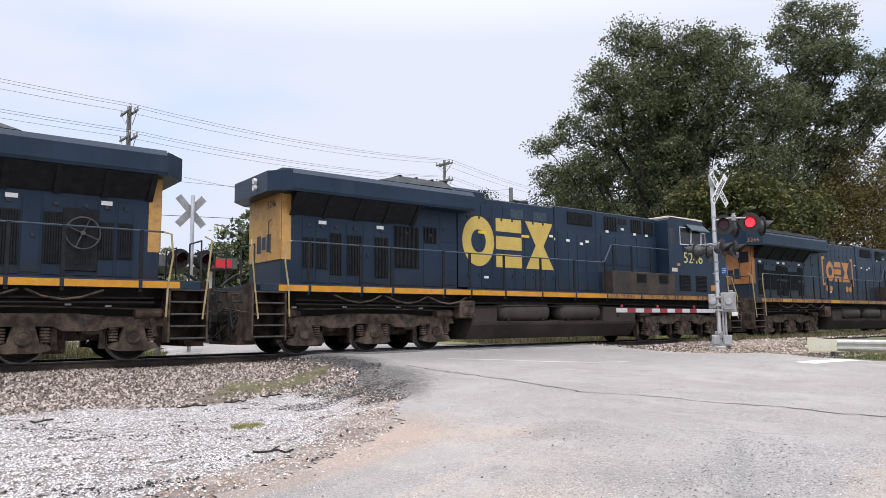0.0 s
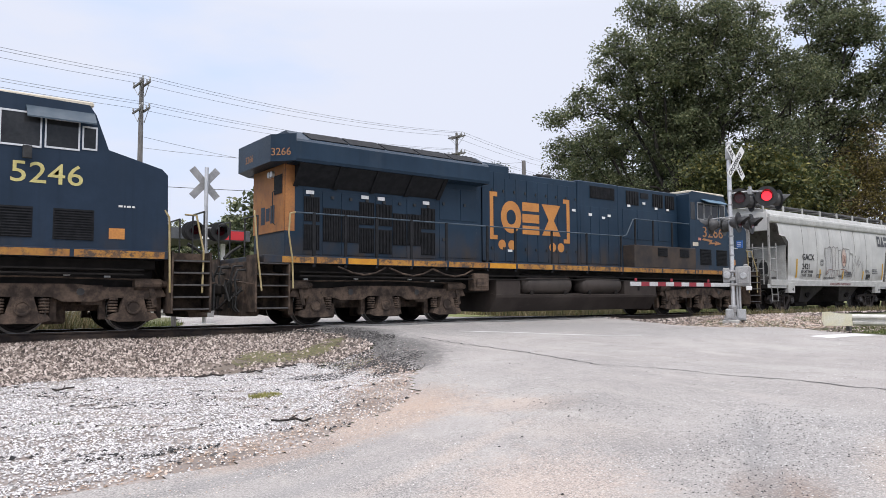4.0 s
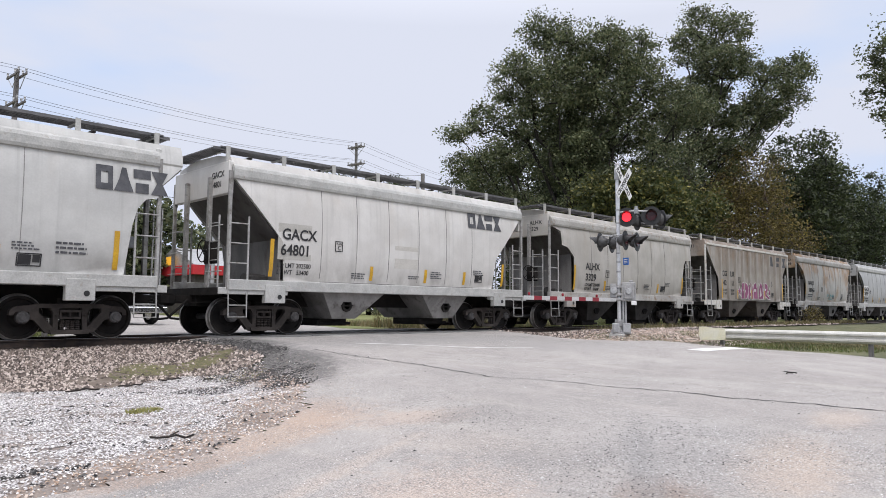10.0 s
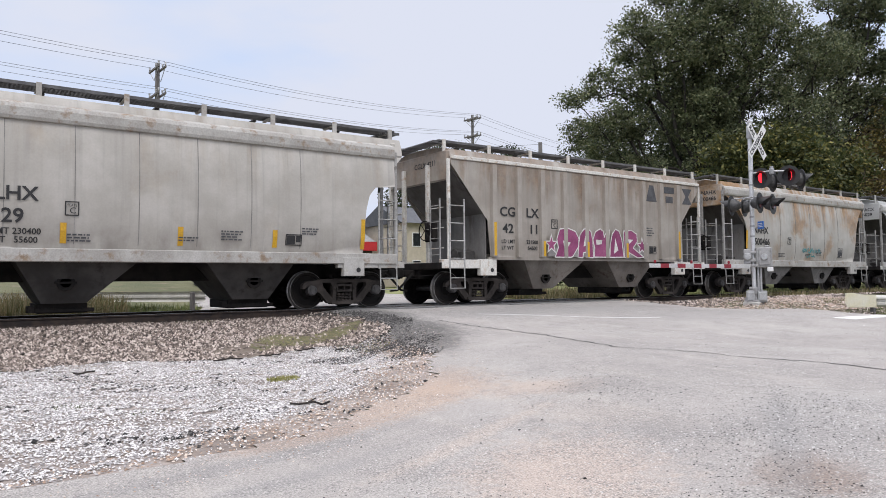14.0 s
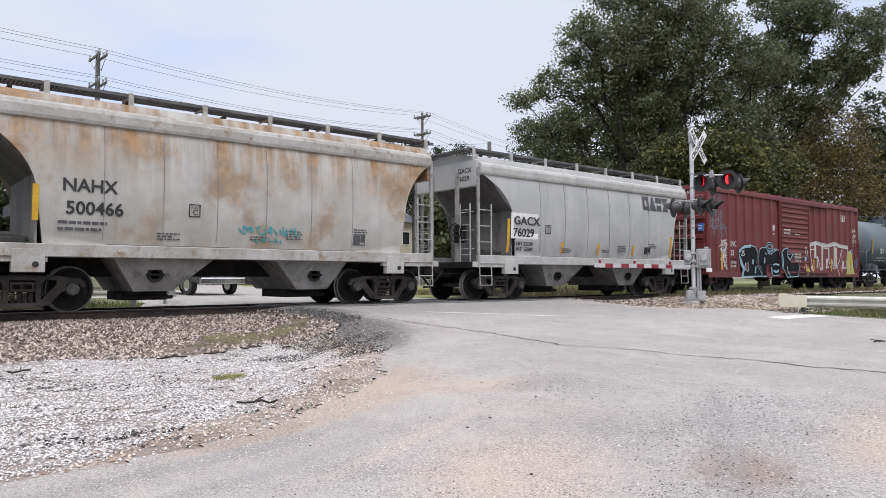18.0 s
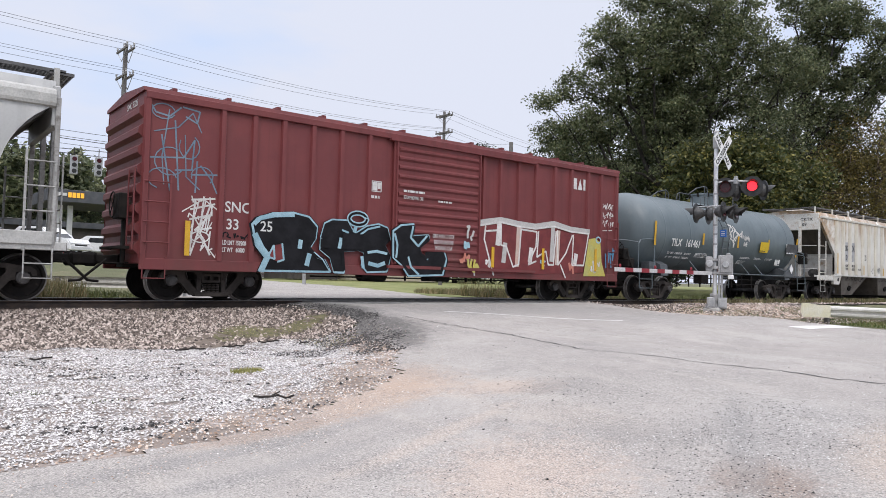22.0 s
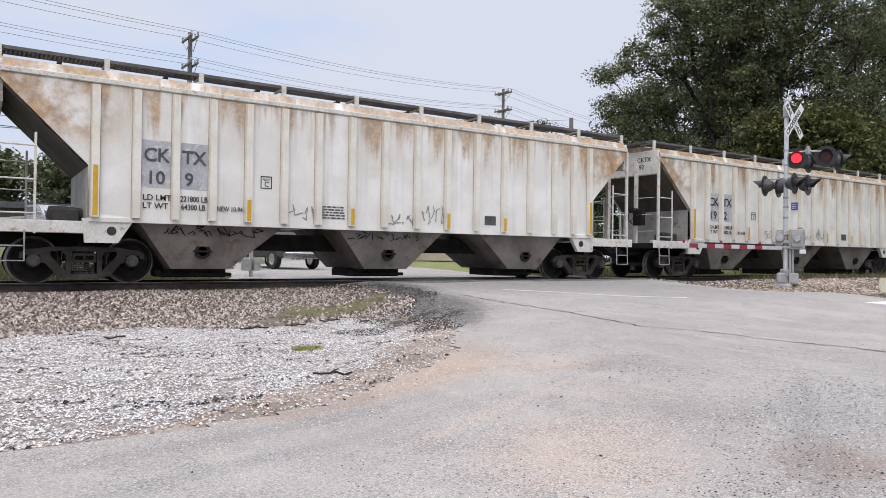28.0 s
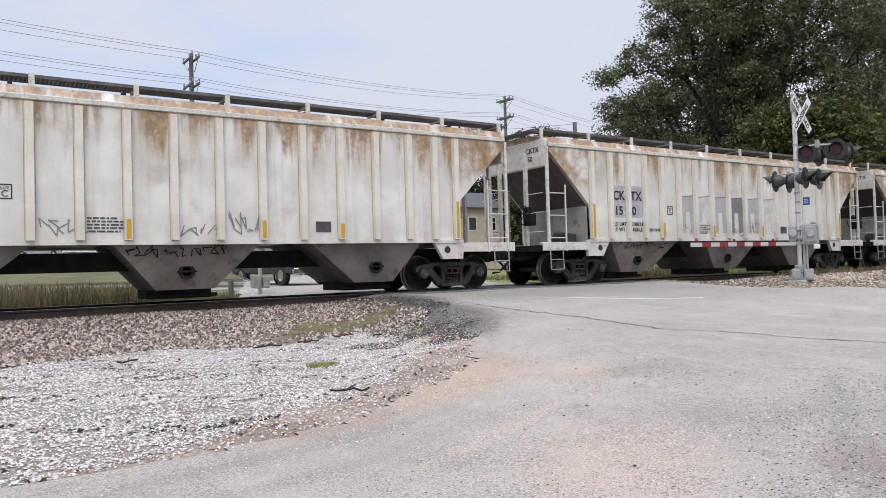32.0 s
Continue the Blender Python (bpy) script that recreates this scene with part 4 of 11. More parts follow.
            F.append((s + 2 * c, s + 2 * e, s + 2 * e + 1, s + 2 * c + 1))
    root = thing(name, label, "tree", at, group)
    raw("trunk", V, F, bark or BARK, root, smooth=True)
    per = leaves // tips
    c = np.repeat(T, per, axis=0)
    sp = spread * np.repeat(rg.uniform(0.45, 1.35, tips), per)[:, None]
    P = c + np.clip(rg.normal(size=c.shape), -1.7, 1.7) * sp * np.array([1, 1, flat])
    n = len(P)
    # leaves hang more or less level, so that their upper sides take the sky
    nrm = rg.normal(size=(n, 3)) * 0.75 + np.array([0, 0, 0.75])
    nrm /= np.linalg.norm(nrm, axis=1)[:, None]
    a1 = np.cross(nrm, rg.normal(size=(n, 3)))
    a1 /= np.linalg.norm(a1, axis=1)[:, None] + 1e-9
    a2 = np.cross(nrm, a1)
    s = leaf * rg.uniform(0.6, 1.4, (n, 1))
    Q = np.stack([P - a1 * s, P + a2 * s * 0.55, P + a1 * s, P - a2 * s * 0.55], 1).reshape(-1, 3)
    raw("crown", Q, np.arange(4 * n).reshape(-1, 4), material, root)
    return root


OAK = [(-5.7, 5.1, 12.9, 1.2, 0.6), (-4.2, 4.0, 13.9, 1.3, 0.9), (-2.9, 6.6, 11.1, 1.7, 0.8), (-1.8, 3.3, 16.2, 1.5, 1.3), (-3.4, 1.8, 17.3, 1.2, 0.9), (-1.2, 1.2, 20.0, 1.4, 1.2), (-0.1, 0.0, 18.8, 1.7, 1.4), (0.0, -2.7, 18.4, 1.7, 1.3), (3.4, -3.1, 18.9, 1.6, 1.3), (-1.9, -0.3, 15.7, 2.1, 1.6), (0.9, -2.1, 15.6, 2.4, 1.9), (3.0, -4.2, 16.4, 1.8, 1.8), (-1.8, 2.0, 13.5, 2.1, 1.1), (0.7, -0.3, 13.0, 2.1, 1.4), (3.2, -2.7, 13.3, 2.2, 1.4), (1.6, 1.2, 11.3, 2.2, 1.4), (-3.3, 3.1, 11.1, 1.8, 1.1), (1.5, -2.4, 8.4, 3.2, 1.6), (-2.2, 3.4, 7.6, 2.6, 1.5), (4.6, -6.0, 14.2, 1.9, 1.6), (4.0, -5.0, 10.6, 2.2, 1.5), (0.4, -0.6, 10.4, 2.0, 1.3), (-3.6, 4.6, 9.2, 1.7, 1.2), (0.4, -0.6, 16.6, 2.2, 1.8), (0.6, -0.6, 12.2, 2.4, 1.6)]
tree("oak_tree", "tall dark green oak with a broad ragged crown beyond the tracks", pose(39.5, 27.35, -0.3), OAK, (0.2, -0.3, 10.0), 2300, 150000, 0.088, LEAF_DARK, 1, 0.5, 0.36, swell=1.14, fork=0.42, flat=0.75)
OAK2 = [(1.3, -1.5, 25.5, 2.0, 1.4), (2.5, -3.4, 24.5, 1.8, 1.5), (-0.4, -0.9, 23.0, 1.8, 1.5), (-0.1, -3.8, 20.9, 2.2, 1.3), (4.4, -5.1, 20.9, 1.7, 1.3), (3.0, -7.8, 19.6, 1.4, 1.2), (3.3, -8.4, 17.9, 0.6, 0.7), (2.1, -1.0, 20.1, 2.0, 1.2), (2.7, -4.8, 18.0, 1.9, 1.0), (-0.3, 0.3, 18.2, 2.4, 1.8), (2.0, -1.8, 17.0, 2.1, 1.0), (-2.2, 0.7, 15.0, 2.3, 1.4), (3.7, -6.0, 16.8, 1.3, 0.7), (-1.5, 1.5, 10.5, 2.6, 1.8), (4.6, -7.4, 21.2, 1.3, 0.9), (1.6, -2.4, 22.4, 2.0, 1.5), (1.2, -1.4, 18.6, 2.2, 1.4), (2.6, -4.2, 17.2, 1.8, 1.0), (2.1, -4.6, 16.0, 1.7, 1.0), (2.1, -6.7, 16.8, 1.5, 1.0), (2.1, -7.7, 18.4, 1.2, 0.9), (1.0, -1.8, 14.6, 1.9, 1.2), (2.1, -4.2, 14.6, 1.7, 0.9), (2.1, -2.8, 12.8, 1.7, 1.1)]
tree("oak_tree", "tall open-crowned oak with sky showing through its limbs", pose(55.85, 27.1, -0.3), OAK2, (0.1, -0.3, 13.5), 1150, 70000, 0.105, LEAF_DARK, 2, 0.36, 0.37, swell=1.10, fork=0.6, flat=0.75)
tree("turning_tree", "rounded tree with sparse olive-brown autumn leaves and bare twigs", pose(58.2, 22.6, -0.3), [(0, 0, 11.6, 3.2, 2.7), (-0.7, 1.9, 9.4, 2.6, 2.7), (0.7, -0.6, 9.4, 2.9, 2.6), (0, 0, 6.8, 4.0, 2.6), (1.0, -2.4, 6.4, 2.6, 2.2), (0, 0.5, 3.6, 4.0, 2.4)], (0, 0, 7), 1100, 30000, 0.09, LEAF_BROWN, 3, 0.3, 0.5, floor=1.0, bark=TWIG, twig=0.03)
UNDER = [(-0.2, 0.4, 8.2, 2.1, 1.4), (0.6, -0.8, 7.2, 1.9, 1.7), (-1.2, 2.1, 7.6, 2.3, 1.6), (0.8, -1.0, 8.4, 1.6, 1.3), (0, 0.5, 4.6, 2.8, 2.4), (-1.5, 2.6, 4.2, 2.6, 2.4)]
tree("maple_tree", "yellow-green understorey maple below the oak", pose(39.8, 21.9, -0.3), UNDER, (0, 0, 5), 420, 36000, 0.115, LEAF_MID, 4, 0.16, 0.5, floor=1.0)
tree("maple_tree", "green understorey maple at the wood's edge", pose(46.5, 22.8, -0.3), UNDER + [(2.2, 0.5, 6.0, 2.4, 2.4), (3.5, 0, 3.6, 2.6, 2.2)], (0, 0, 5), 420, 34000, 0.125, LEAF_MID, 5, 0.16, 0.55, floor=1.0)
WOOD = [(0, 0, 15, 4.0, 3.6), (2.5, -1, 12, 4.0, 3.6), (-2.5, 1, 11.5, 4.0, 3.4), (0, 0, 7.5, 4.8, 3.6), (0, 0, 3.4, 5.0, 2.6)]
spots = ((73, 23.5, 1.0, "oak"), (84, 26, 1.1, "oak"), (66, 31, 1.15, "oak"), (50, 36, 0.95, "oak"), (98, 25, 1.1, "oak"), (112, 27, 1.2, "oak"), (62, 42, 1.1, "oak"), (52, 74, 1, "oak"), (60, 71, 1, "oak"), (68, 64, 1, "oak"), (76, 58, 1, "oak"), (44, 88, 1, "oak"), (36, 96, 1, "oak"), (-6, 98, 1, "oak"), (2, 104, 1, "oak"), (9, 100, 1, "oak"), (17, 106, 1, "oak"), (24, 99, 1, "oak"), (31, 108, 1, "oak"), (-14, 92, 1, "oak"), (-22, 85, 1, "oak"), (49, 60, 1, "low"), (54, 57, 1, "low"), (28.5, 70, 1, "low"), (8.6, 84, 1, "low"), (11.9, 85, 1, "low"), (15.6, 86, 1, "low"), (17.4, 90, 1, "low"))
low_wood = [(0, 0, 10.2, 2.6, 2.0), (1.6, -0.6, 8.0, 2.8, 2.2), (-1.9, 0.8, 7.0, 2.8, 2.0), (0, 0, 5.0, 3.8, 2.6), (0.3, 0.5, 2.4, 3.6, 1.8)]
wood = small = None
for i, (x, y, s, k) in enumerate(spots):
    if y > 80 or k == "low":
        if small is None:
            small = tree("woodland_tree", "dark green roundish tree far behind the street", pose(x, y, -0.3), low_wood, (0, 0, 7), 200, 7600, 0.30, LEAF_DARK, 12, 0.25, 0.7, floor=0.6, group="trees behind the street")
        else:
            copy_thing(small, pose(x, y, float(height(x, y)) - 0.2, 0, 0, 47 * i))
    elif wood is None:
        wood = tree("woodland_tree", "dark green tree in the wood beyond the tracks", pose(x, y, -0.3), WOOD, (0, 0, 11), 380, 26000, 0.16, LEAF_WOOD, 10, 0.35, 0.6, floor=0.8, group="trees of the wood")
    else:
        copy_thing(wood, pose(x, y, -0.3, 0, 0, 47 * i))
bush = tree("dry_bush", "leafless brown bush with curled dead leaves beside the track", pose(45.6, 14.3, -0.2), [(0, 0, 0.75, 0.7, 0.35), (-0.6, 0.1, 0.55, 0.4, 0.3), (0.6, 0, 0.6, 0.5, 0.3), (0.2, 0, 1.0, 0.4, 0.25)], (0, 0, 0.35), 130, 900, 0.05, LEAF_BROWN, 41, 0.05, 0.14, floor=0.1, bark=TWIG, twig=0.012)
bush["category"] = "bush"
tree("oak_tree", "oak hanging over the verge beside the road", pose(44.8, 8.0, -0.4), [(0, 0, 14.2, 3.0, 3.4), (0.8, -1.5, 12.2, 2.8, 2.0), (1.0, -1.0, 17.0, 2.6, 2.2)], (0.8, -0.8, 11), 340, 34000, 0.09, LEAF_DARK, 21, 0.35, 0.42)
# ---- rolling stock: every car is built about its middle at rail height, x along the track, the seen side at -y ----
MOVING, TURNING = [], []
# near-black base carries the shade beneath the cars; the brown dirt is separate
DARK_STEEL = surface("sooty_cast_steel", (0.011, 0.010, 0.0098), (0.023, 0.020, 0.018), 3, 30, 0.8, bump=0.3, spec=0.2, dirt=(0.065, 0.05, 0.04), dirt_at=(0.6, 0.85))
TRUCK_STEEL = surface("dusty_cast_steel", (0.036, 0.031, 0.028), (0.068, 0.058, 0.052), 3, 30, 0.85, bump=0.3, spec=0.25, dirt=(0.065, 0.055, 0.047), dirt_at=(0.58, 0.8))
BROWN_STEEL = surface("dusty_brown_steel", (0.032, 0.024, 0.020), (0.118, 0.085, 0.064), 3.5, 28, 0.85, bump=0.3, spec=0.25, dirt=(0.03, 0.025, 0.021), dirt_at=(0.55, 0.75))
WHEEL_RIM = surface("worn_wheel_tread", (0.20, 0.19, 0.18), (0.32, 0.31, 0.30), 5, 40, 0.45, metal=0.6)
BEARING = surface("bearing_cap", (0.052, 0.05, 0.05), (0.095, 0.09, 0.088), 8, 40, 0.6, metal=0.2)
HOSE = surface("black_hose", (0.012, 0.012, 0.012), (0.022, 0.022, 0.022), 8, 40, 0.7)
YELLOW_REF = surface("yellow_reflector_tape", (0.62, 0.36, 0.02), (0.52, 0.29, 0.02), 3, 30, 0.5, bump=0.0, dirt=(0.30, 0.19, 0.06), dirt_at=(0.6, 0.8))
BLACK_LETTER = surface("black_lettering", (0.018, 0.018, 0.02), (0.03, 0.03, 0.032), 6, 30, 0.6, bump=0.0)
BRIGHT_LETTER = surface("bright_white_lettering", (0.82, 0.82, 0.82), (0.74, 0.74, 0.74), 4, 30, 0.6, bump=0.0)
YELLOW_NOTICE = surface("yellow_notice", (0.72, 0.50, 0.02), (0.66, 0.45, 0.02), 4, 30, 0.5, bump=0.0)
GREY_LETTER = surface("faded_grey_lettering", (0.055, 0.057, 0.064), (0.095, 0.096, 0.105), 4, 30, 0.6, bump=0.0)
PALE_LETTER = surface("white_lettering", (0.66, 0.66, 0.65), (0.54, 0.54, 0.53), 4, 30, 0.6, bump=0.0)
SPRAY = {
    "dusk": surface("dusky_blue_spray", (0.105, 0.165, 0.225), (0.17, 0.245, 0.31), 3, 30, 0.55, bump=0.0),
    "mist": surface("pale_grey_spray", (0.40, 0.40, 0.395), (0.46, 0.46, 0.455), 3, 30, 0.6, bump=0.0),
    "peach": surface("peach_spray", (0.52, 0.36, 0.30), (0.50, 0.42, 0.37), 2, 30, 0.6, bump=0.0),
    "umber": surface("umber_spray", (0.22, 0.09, 0.07), (0.28, 0.13, 0.10), 3, 30, 0.6, bump=0.0),
    "black": surface("black_spray", (0.006, 0.0065, 0.008), (0.014, 0.014, 0.017), 3, 30, 0.7, bump=0.0, spec=0.2),
    "white": surface("white_spray", (0.68, 0.67, 0.65), (0.52, 0.50, 0.48), 3, 30, 0.55, bump=0.0),
    "sky": surface("pale_blue_spray", (0.33, 0.50, 0.57), (0.22, 0.38, 0.46), 3, 30, 0.55, bump=0.0),
    "blue": surface("blue_spray", (0.05, 0.17, 0.30), (0.09, 0.24, 0.38), 3, 30, 0.55, bump=0.0),
    "plum": surface("plum_spray", (0.20, 0.035, 0.11), (0.30, 0.07, 0.17), 2, 30, 0.55, bump=0.0, dirt=(0.42, 0.18, 0.28), dirt_at=(0.55, 0.8)),
    "teal": surface("teal_spray", (0.04, 0.26, 0.28), (0.06, 0.34, 0.36), 3, 30, 0.55, bump=0.0),
    "gold": surface("yellow_spray", (0.50, 0.42, 0.08), (0.42, 0.40, 0.14), 3, 30, 0.55, bump=0.0),
    "grey": surface("grey_spray", (0.20, 0.19, 0.185), (0.27, 0.26, 0.25), 3, 30, 0.55, bump=0.0),
    "silver": surface("silver_spray", (0.42, 0.41, 0.40), (0.50, 0.49, 0.47), 3, 30, 0.5, bump=0.0),
    "rose": surface("rose_spray", (0.46, 0.14, 0.10), (0.52, 0.22, 0.16), 3, 30, 0.55, bump=0.0),
    "maroon": surface("maroon_spray", (0.13, 0.018, 0.02), (0.18, 0.03, 0.03), 3, 30, 0.55, bump=0.0),
}
WHEEL_R = 0.457


def wheel_mesh():
    bm = bmesh.new()
    for s in (-1, 1):
        c = s * GAUGE
        prof = [(-0.10, 0.11), (-0.10, 0.16), (-0.03, 0.20), (-0.02, 0.36), (-0.065, 0.385), (-0.065, 0.440), (-0.058, 0.453), (0.04, 0.458), (0.05, 0.485), (0.075, 0.485), (0.075, 0.385), (0.03, 0.36), (0.02, 0.20), (0.08, 0.16), (0.08, 0.10)]
        lathe(bm, [(c - s * 0.0 + (a if s < 0 else -a), r) for a, r in prof], seg=40)
    lathe(bm, [(-1.0, 0.075), (1.0, 0.075)], seg=12)
    for f in bm.faces:
        r = [math.hypot(v.co.x, v.co.z) for v in f.verts]
        if min(r) > 0.436 and len(f.verts) == 4:
            f.material_index = 1
    for s in (-1, 1):
        lathe(bm, [(s * 0.97, 0.125), (s * 1.13, 0.125), (s * 1.15, 0.10), (s * 1.15, 0.06), (s * 1.16, 0.06), (s * 1.16, 0.02)], seg=16)
        for i in range(3):
            t = 2.09 * i + 0.4
            rod(bm, (0.078 * math.cos(t), s * 1.14, 0.078 * math.sin(t)), (0.078 * math.cos(t), s * 1.175, 0.078 * math.sin(t)), 0.018, 6)
    for f in bm.faces:
        if min(abs(v.co.y) for v in f.verts) > 0.96:
            f.material_index = 2
    return bm


def freight_truck_mesh():
    """Two cast side frames with three windows each, springs between bolster and lower chord, and the bolster across."""
    bm = bmesh.new()
    for s in (-1, 1):
        y0, y1 = s * 0.95, s * 1.09
        # upper chord with its rounded ends over the bearings
        prism(bm, [(-1.13, 0.50), (-1.12, 0.61), (-1.02, 0.68), (-0.80, 0.70), (-0.62, 0.735), (0.62, 0.735), (0.80, 0.70), (1.02, 0.68), (1.12, 0.61), (1.13, 0.50), (1.05, 0.50), (1.02, 0.57), (0.76, 0.57), (0.60, 0.645), (-0.60, 0.645), (-0.76, 0.57), (-1.02, 0.57), (-1.05, 0.50)], y0, y1)
        for q in (-1, 1):
            # jaw beside the bearing, diagonal down to the lower chord, column beside the springs
            prism(bm, [(q * 0.60, 0.66), (q * 0.78, 0.60), (q * 0.76, 0.42), (q * 0.68, 0.40), (q * 0.46, 0.14), (q * 0.32, 0.14), (q * 0.33, 0.25), (q * 0.60, 0.56)], y0, y1)
            prism(bm, [(q * 0.22, 0.66), (q * 0.33, 0.66), (q * 0.33, 0.16), (q * 0.24, 0.16)], y0, y1)
            prism(bm, [(q * 0.33, 0.66), (q * 0.40, 0.66), (q * 0.33, 0.56)], y0, y1)
            box(bm, q * 0.89 - 0.13, q * 0.89 + 0.13, min(s * 0.97, s * 1.06), max(s * 0.97, s * 1.06), 0.56, 0.62)
            lathe(bm, [(s * 1.09, 0.028), (s * 1.105, 0.028), (s * 1.11, 0.01)], (q * 0.275, 0, 0.5), 8)
        prism(bm, [(-0.40, 0.20), (0.40, 0.20), (0.36, 0.11), (-0.36, 0.11)], s * 0.90, s * 1.13)
        for x in (-0.15, -0.05, 0.05, 0.15):
            for k in range(5):
                z = 0.205 + 0.04 * k
                lathe(bm, [(z, 0.040), (z + 0.008, 0.048), (z + 0.018, 0.048), (z + 0.026, 0.040)], (x, s * 1.05, 0), 8, "z")
        # bolster end with its pockets
        box(bm, -0.21, 0.21, min(s * 0.9, s * 1.08), max(s * 0.9, s * 1.08), 0.42, 0.47)
        box(bm, -0.21, 0.21, min(s * 0.9, s * 1.08), max(s * 0.9, s * 1.08), 0.56, 0.61)
        for x in (-0.19, 0.0, 0.19):
            box(bm, x - 0.02, x + 0.02, min(s * 0.9, s * 1.075), max(s * 0.9, s * 1.075), 0.46, 0.57)
    box(bm, -0.20, 0.20, -0.92, 0.92, 0.46, 0.76)
    for q in (-0.42, 0.42):
        box(bm, q - 0.05, q + 0.05, -0.8, 0.8, 0.38, 0.48)
    lathe(bm, [(0.74, 0.34), (0.86, 0.34)], (0, 0, 0), 16, "z")
    return bm


def loco_truck_mesh():
    bm = bmesh.new()
    for s in (-1, 1):
        y0, y1 = s * 1.0, s * 1.16
        prism(bm, [(-2.7, 0.72), (-2.6, 0.90), (-1.5, 0.92), (-0.9, 0.98), (0.9, 0.98), (1.5, 0.92), (2.6, 0.90), (2.7, 0.72), (2.3, 0.66), (1.6, 0.70), (1.3, 0.62), (0.7, 0.62), (0.5, 0.72), (-0.5, 0.72), (-0.7, 0.62), (-1.3, 0.62), (-1.6, 0.70), (-2.3, 0.66)], y0, y1)
        for ax in (-2.02, 0, 2.02):
            prism(bm, [(ax - 0.50, 0.26), (ax - 0.44, 0.36), (ax - 0.28, 0.40), (ax - 0.19, 0.72), (ax + 0.19, 0.72), (ax + 0.28, 0.40), (ax + 0.44, 0.36), (ax + 0.50, 0.26), (ax + 0.3, 0.20), (ax - 0.3, 0.20)], s * 1.02, s * 1.22)
            lathe(bm, [(s * 1.2, 0.15), (s * 1.25, 0.15), (s * 1.25, 0.12), (s * 1.235, 0.10), (s * 1.235, 0.02)], (ax, 0, 0.50), 14)
            for q in (-0.38, 0.38):
                for k in range(5):
                    z = 0.40 + 0.06 * k
                    lathe(bm, [(z, 0.085), (z + 0.012, 0.10), (z + 0.034, 0.10), (z + 0.046, 0.085)], (ax + q, s * 1.1, 0), 10, "z")
        for q in (-2.45, 2.35):
            lathe(bm, [(q - 0.32, 0.12), (q + 0.22, 0.12), (q + 0.26, 0.07), (q + 0.34, 0.07)], (0, s * 1.14, 0.98), 12, "x")
            prism(bm, [(q - 0.05, 0.98), (q + 0.06, 0.98), (q + 0.16, 0.5), (q + 0.06, 0.5)], s * 1.16, s * 1.21)
        pipe(bm, [(-2.6, s * 1.2, 1.08), (-1.4, s * 1.2, 1.10), (0, s * 1.2, 1.12), (1.5, s * 1.2, 1.09), (2.6, s * 1.2, 1.06)], 0.018, 5)
        for x in (-1.0, 1.0):
            lathe(bm, [(s * 1.16, 0.055), (s * 1.165, 0.055)], (x, 0, 0.83), 10)
    for x in (-1.25, 1.25):
        box(bm, x - 0.2, x + 0.2, -1.05, 1.05, 0.55, 0.95)
    box(bm, -2.5, 2.5, -0.55, 0.55, 0.42, 0.85)
    for ax in (-2.02, 0, 2.02):
        box(bm, ax - 0.1, ax + 0.85 if ax < 2 else ax + 0.5, -0.62, 0.62, 0.16, 0.8, 0.05)
        for s in (-0.92, 0.92):
            box(bm, ax + 0.5, ax + 0.62, s - 0.06, s + 0.06, 0.25, 0.75)
            box(bm, ax - 0.62, ax - 0.5, s - 0.06, s + 0.06, 0.25, 0.75)
    return bm


def coupler_mesh(s):
    bm = bmesh.new()
    box(bm, min(0, s * 0.75), max(0, s * 0.75), -0.11, 0.11, 0.78, 0.98, 0.02)
    box(bm, min(s * 0.62, s * 0.98), max(s * 0.62, s * 0.98), -0.20, 0.16, 0.74, 1.02, 0.05)
    box(bm, min(s * 0.8, s * 1.05), max(s * 0.8, s * 1.05), 0.05, 0.20, 0.72, 1.04, 0.04)
    pipe(bm, [(s * 0.3, -0.32, 0.88), (s * 0.55, -0.34, 0.66), (s * 0.8, -0.30, 0.42), (s * 1.02, -0.26, 0.40)], 0.032, 6)
    pipe(bm, [(0, -0.9, 0.82), (s * 0.25, -0.5, 0.80), (s * 0.5, 0.0, 0.84)], 0.014, 5)
    return bm


PARTS = {}


def from_stock(key, name, make, material, parent, at, label="", smooth=False):
    """A part whose mesh is made once and shared by all cars."""
    if key not in PARTS:
        ob = part(name, make(), material, parent, label, smooth, at)
        PARTS[key] = ob
        return ob
    ob = share(PARTS[key], parent, at, name)
    if label:
        ob["label"] = label
    return ob


def add_truck(car, x):
    tr = from_stock("truck", "truck", freight_truck_mesh, TRUCK_STEEL, car, pose(x, 0, 0), "dark cast steel two-axle truck")
    for ax in (-0.89, 0.89):
        w = from_stock("wheel", "wheelset", wheel_mesh, [DARK_STEEL, WHEEL_RIM, BEARING], tr, pose(ax, 0, WHEEL_R), "steel wheelset with a bright worn rim", True)
        TURNING.append((w, ax))


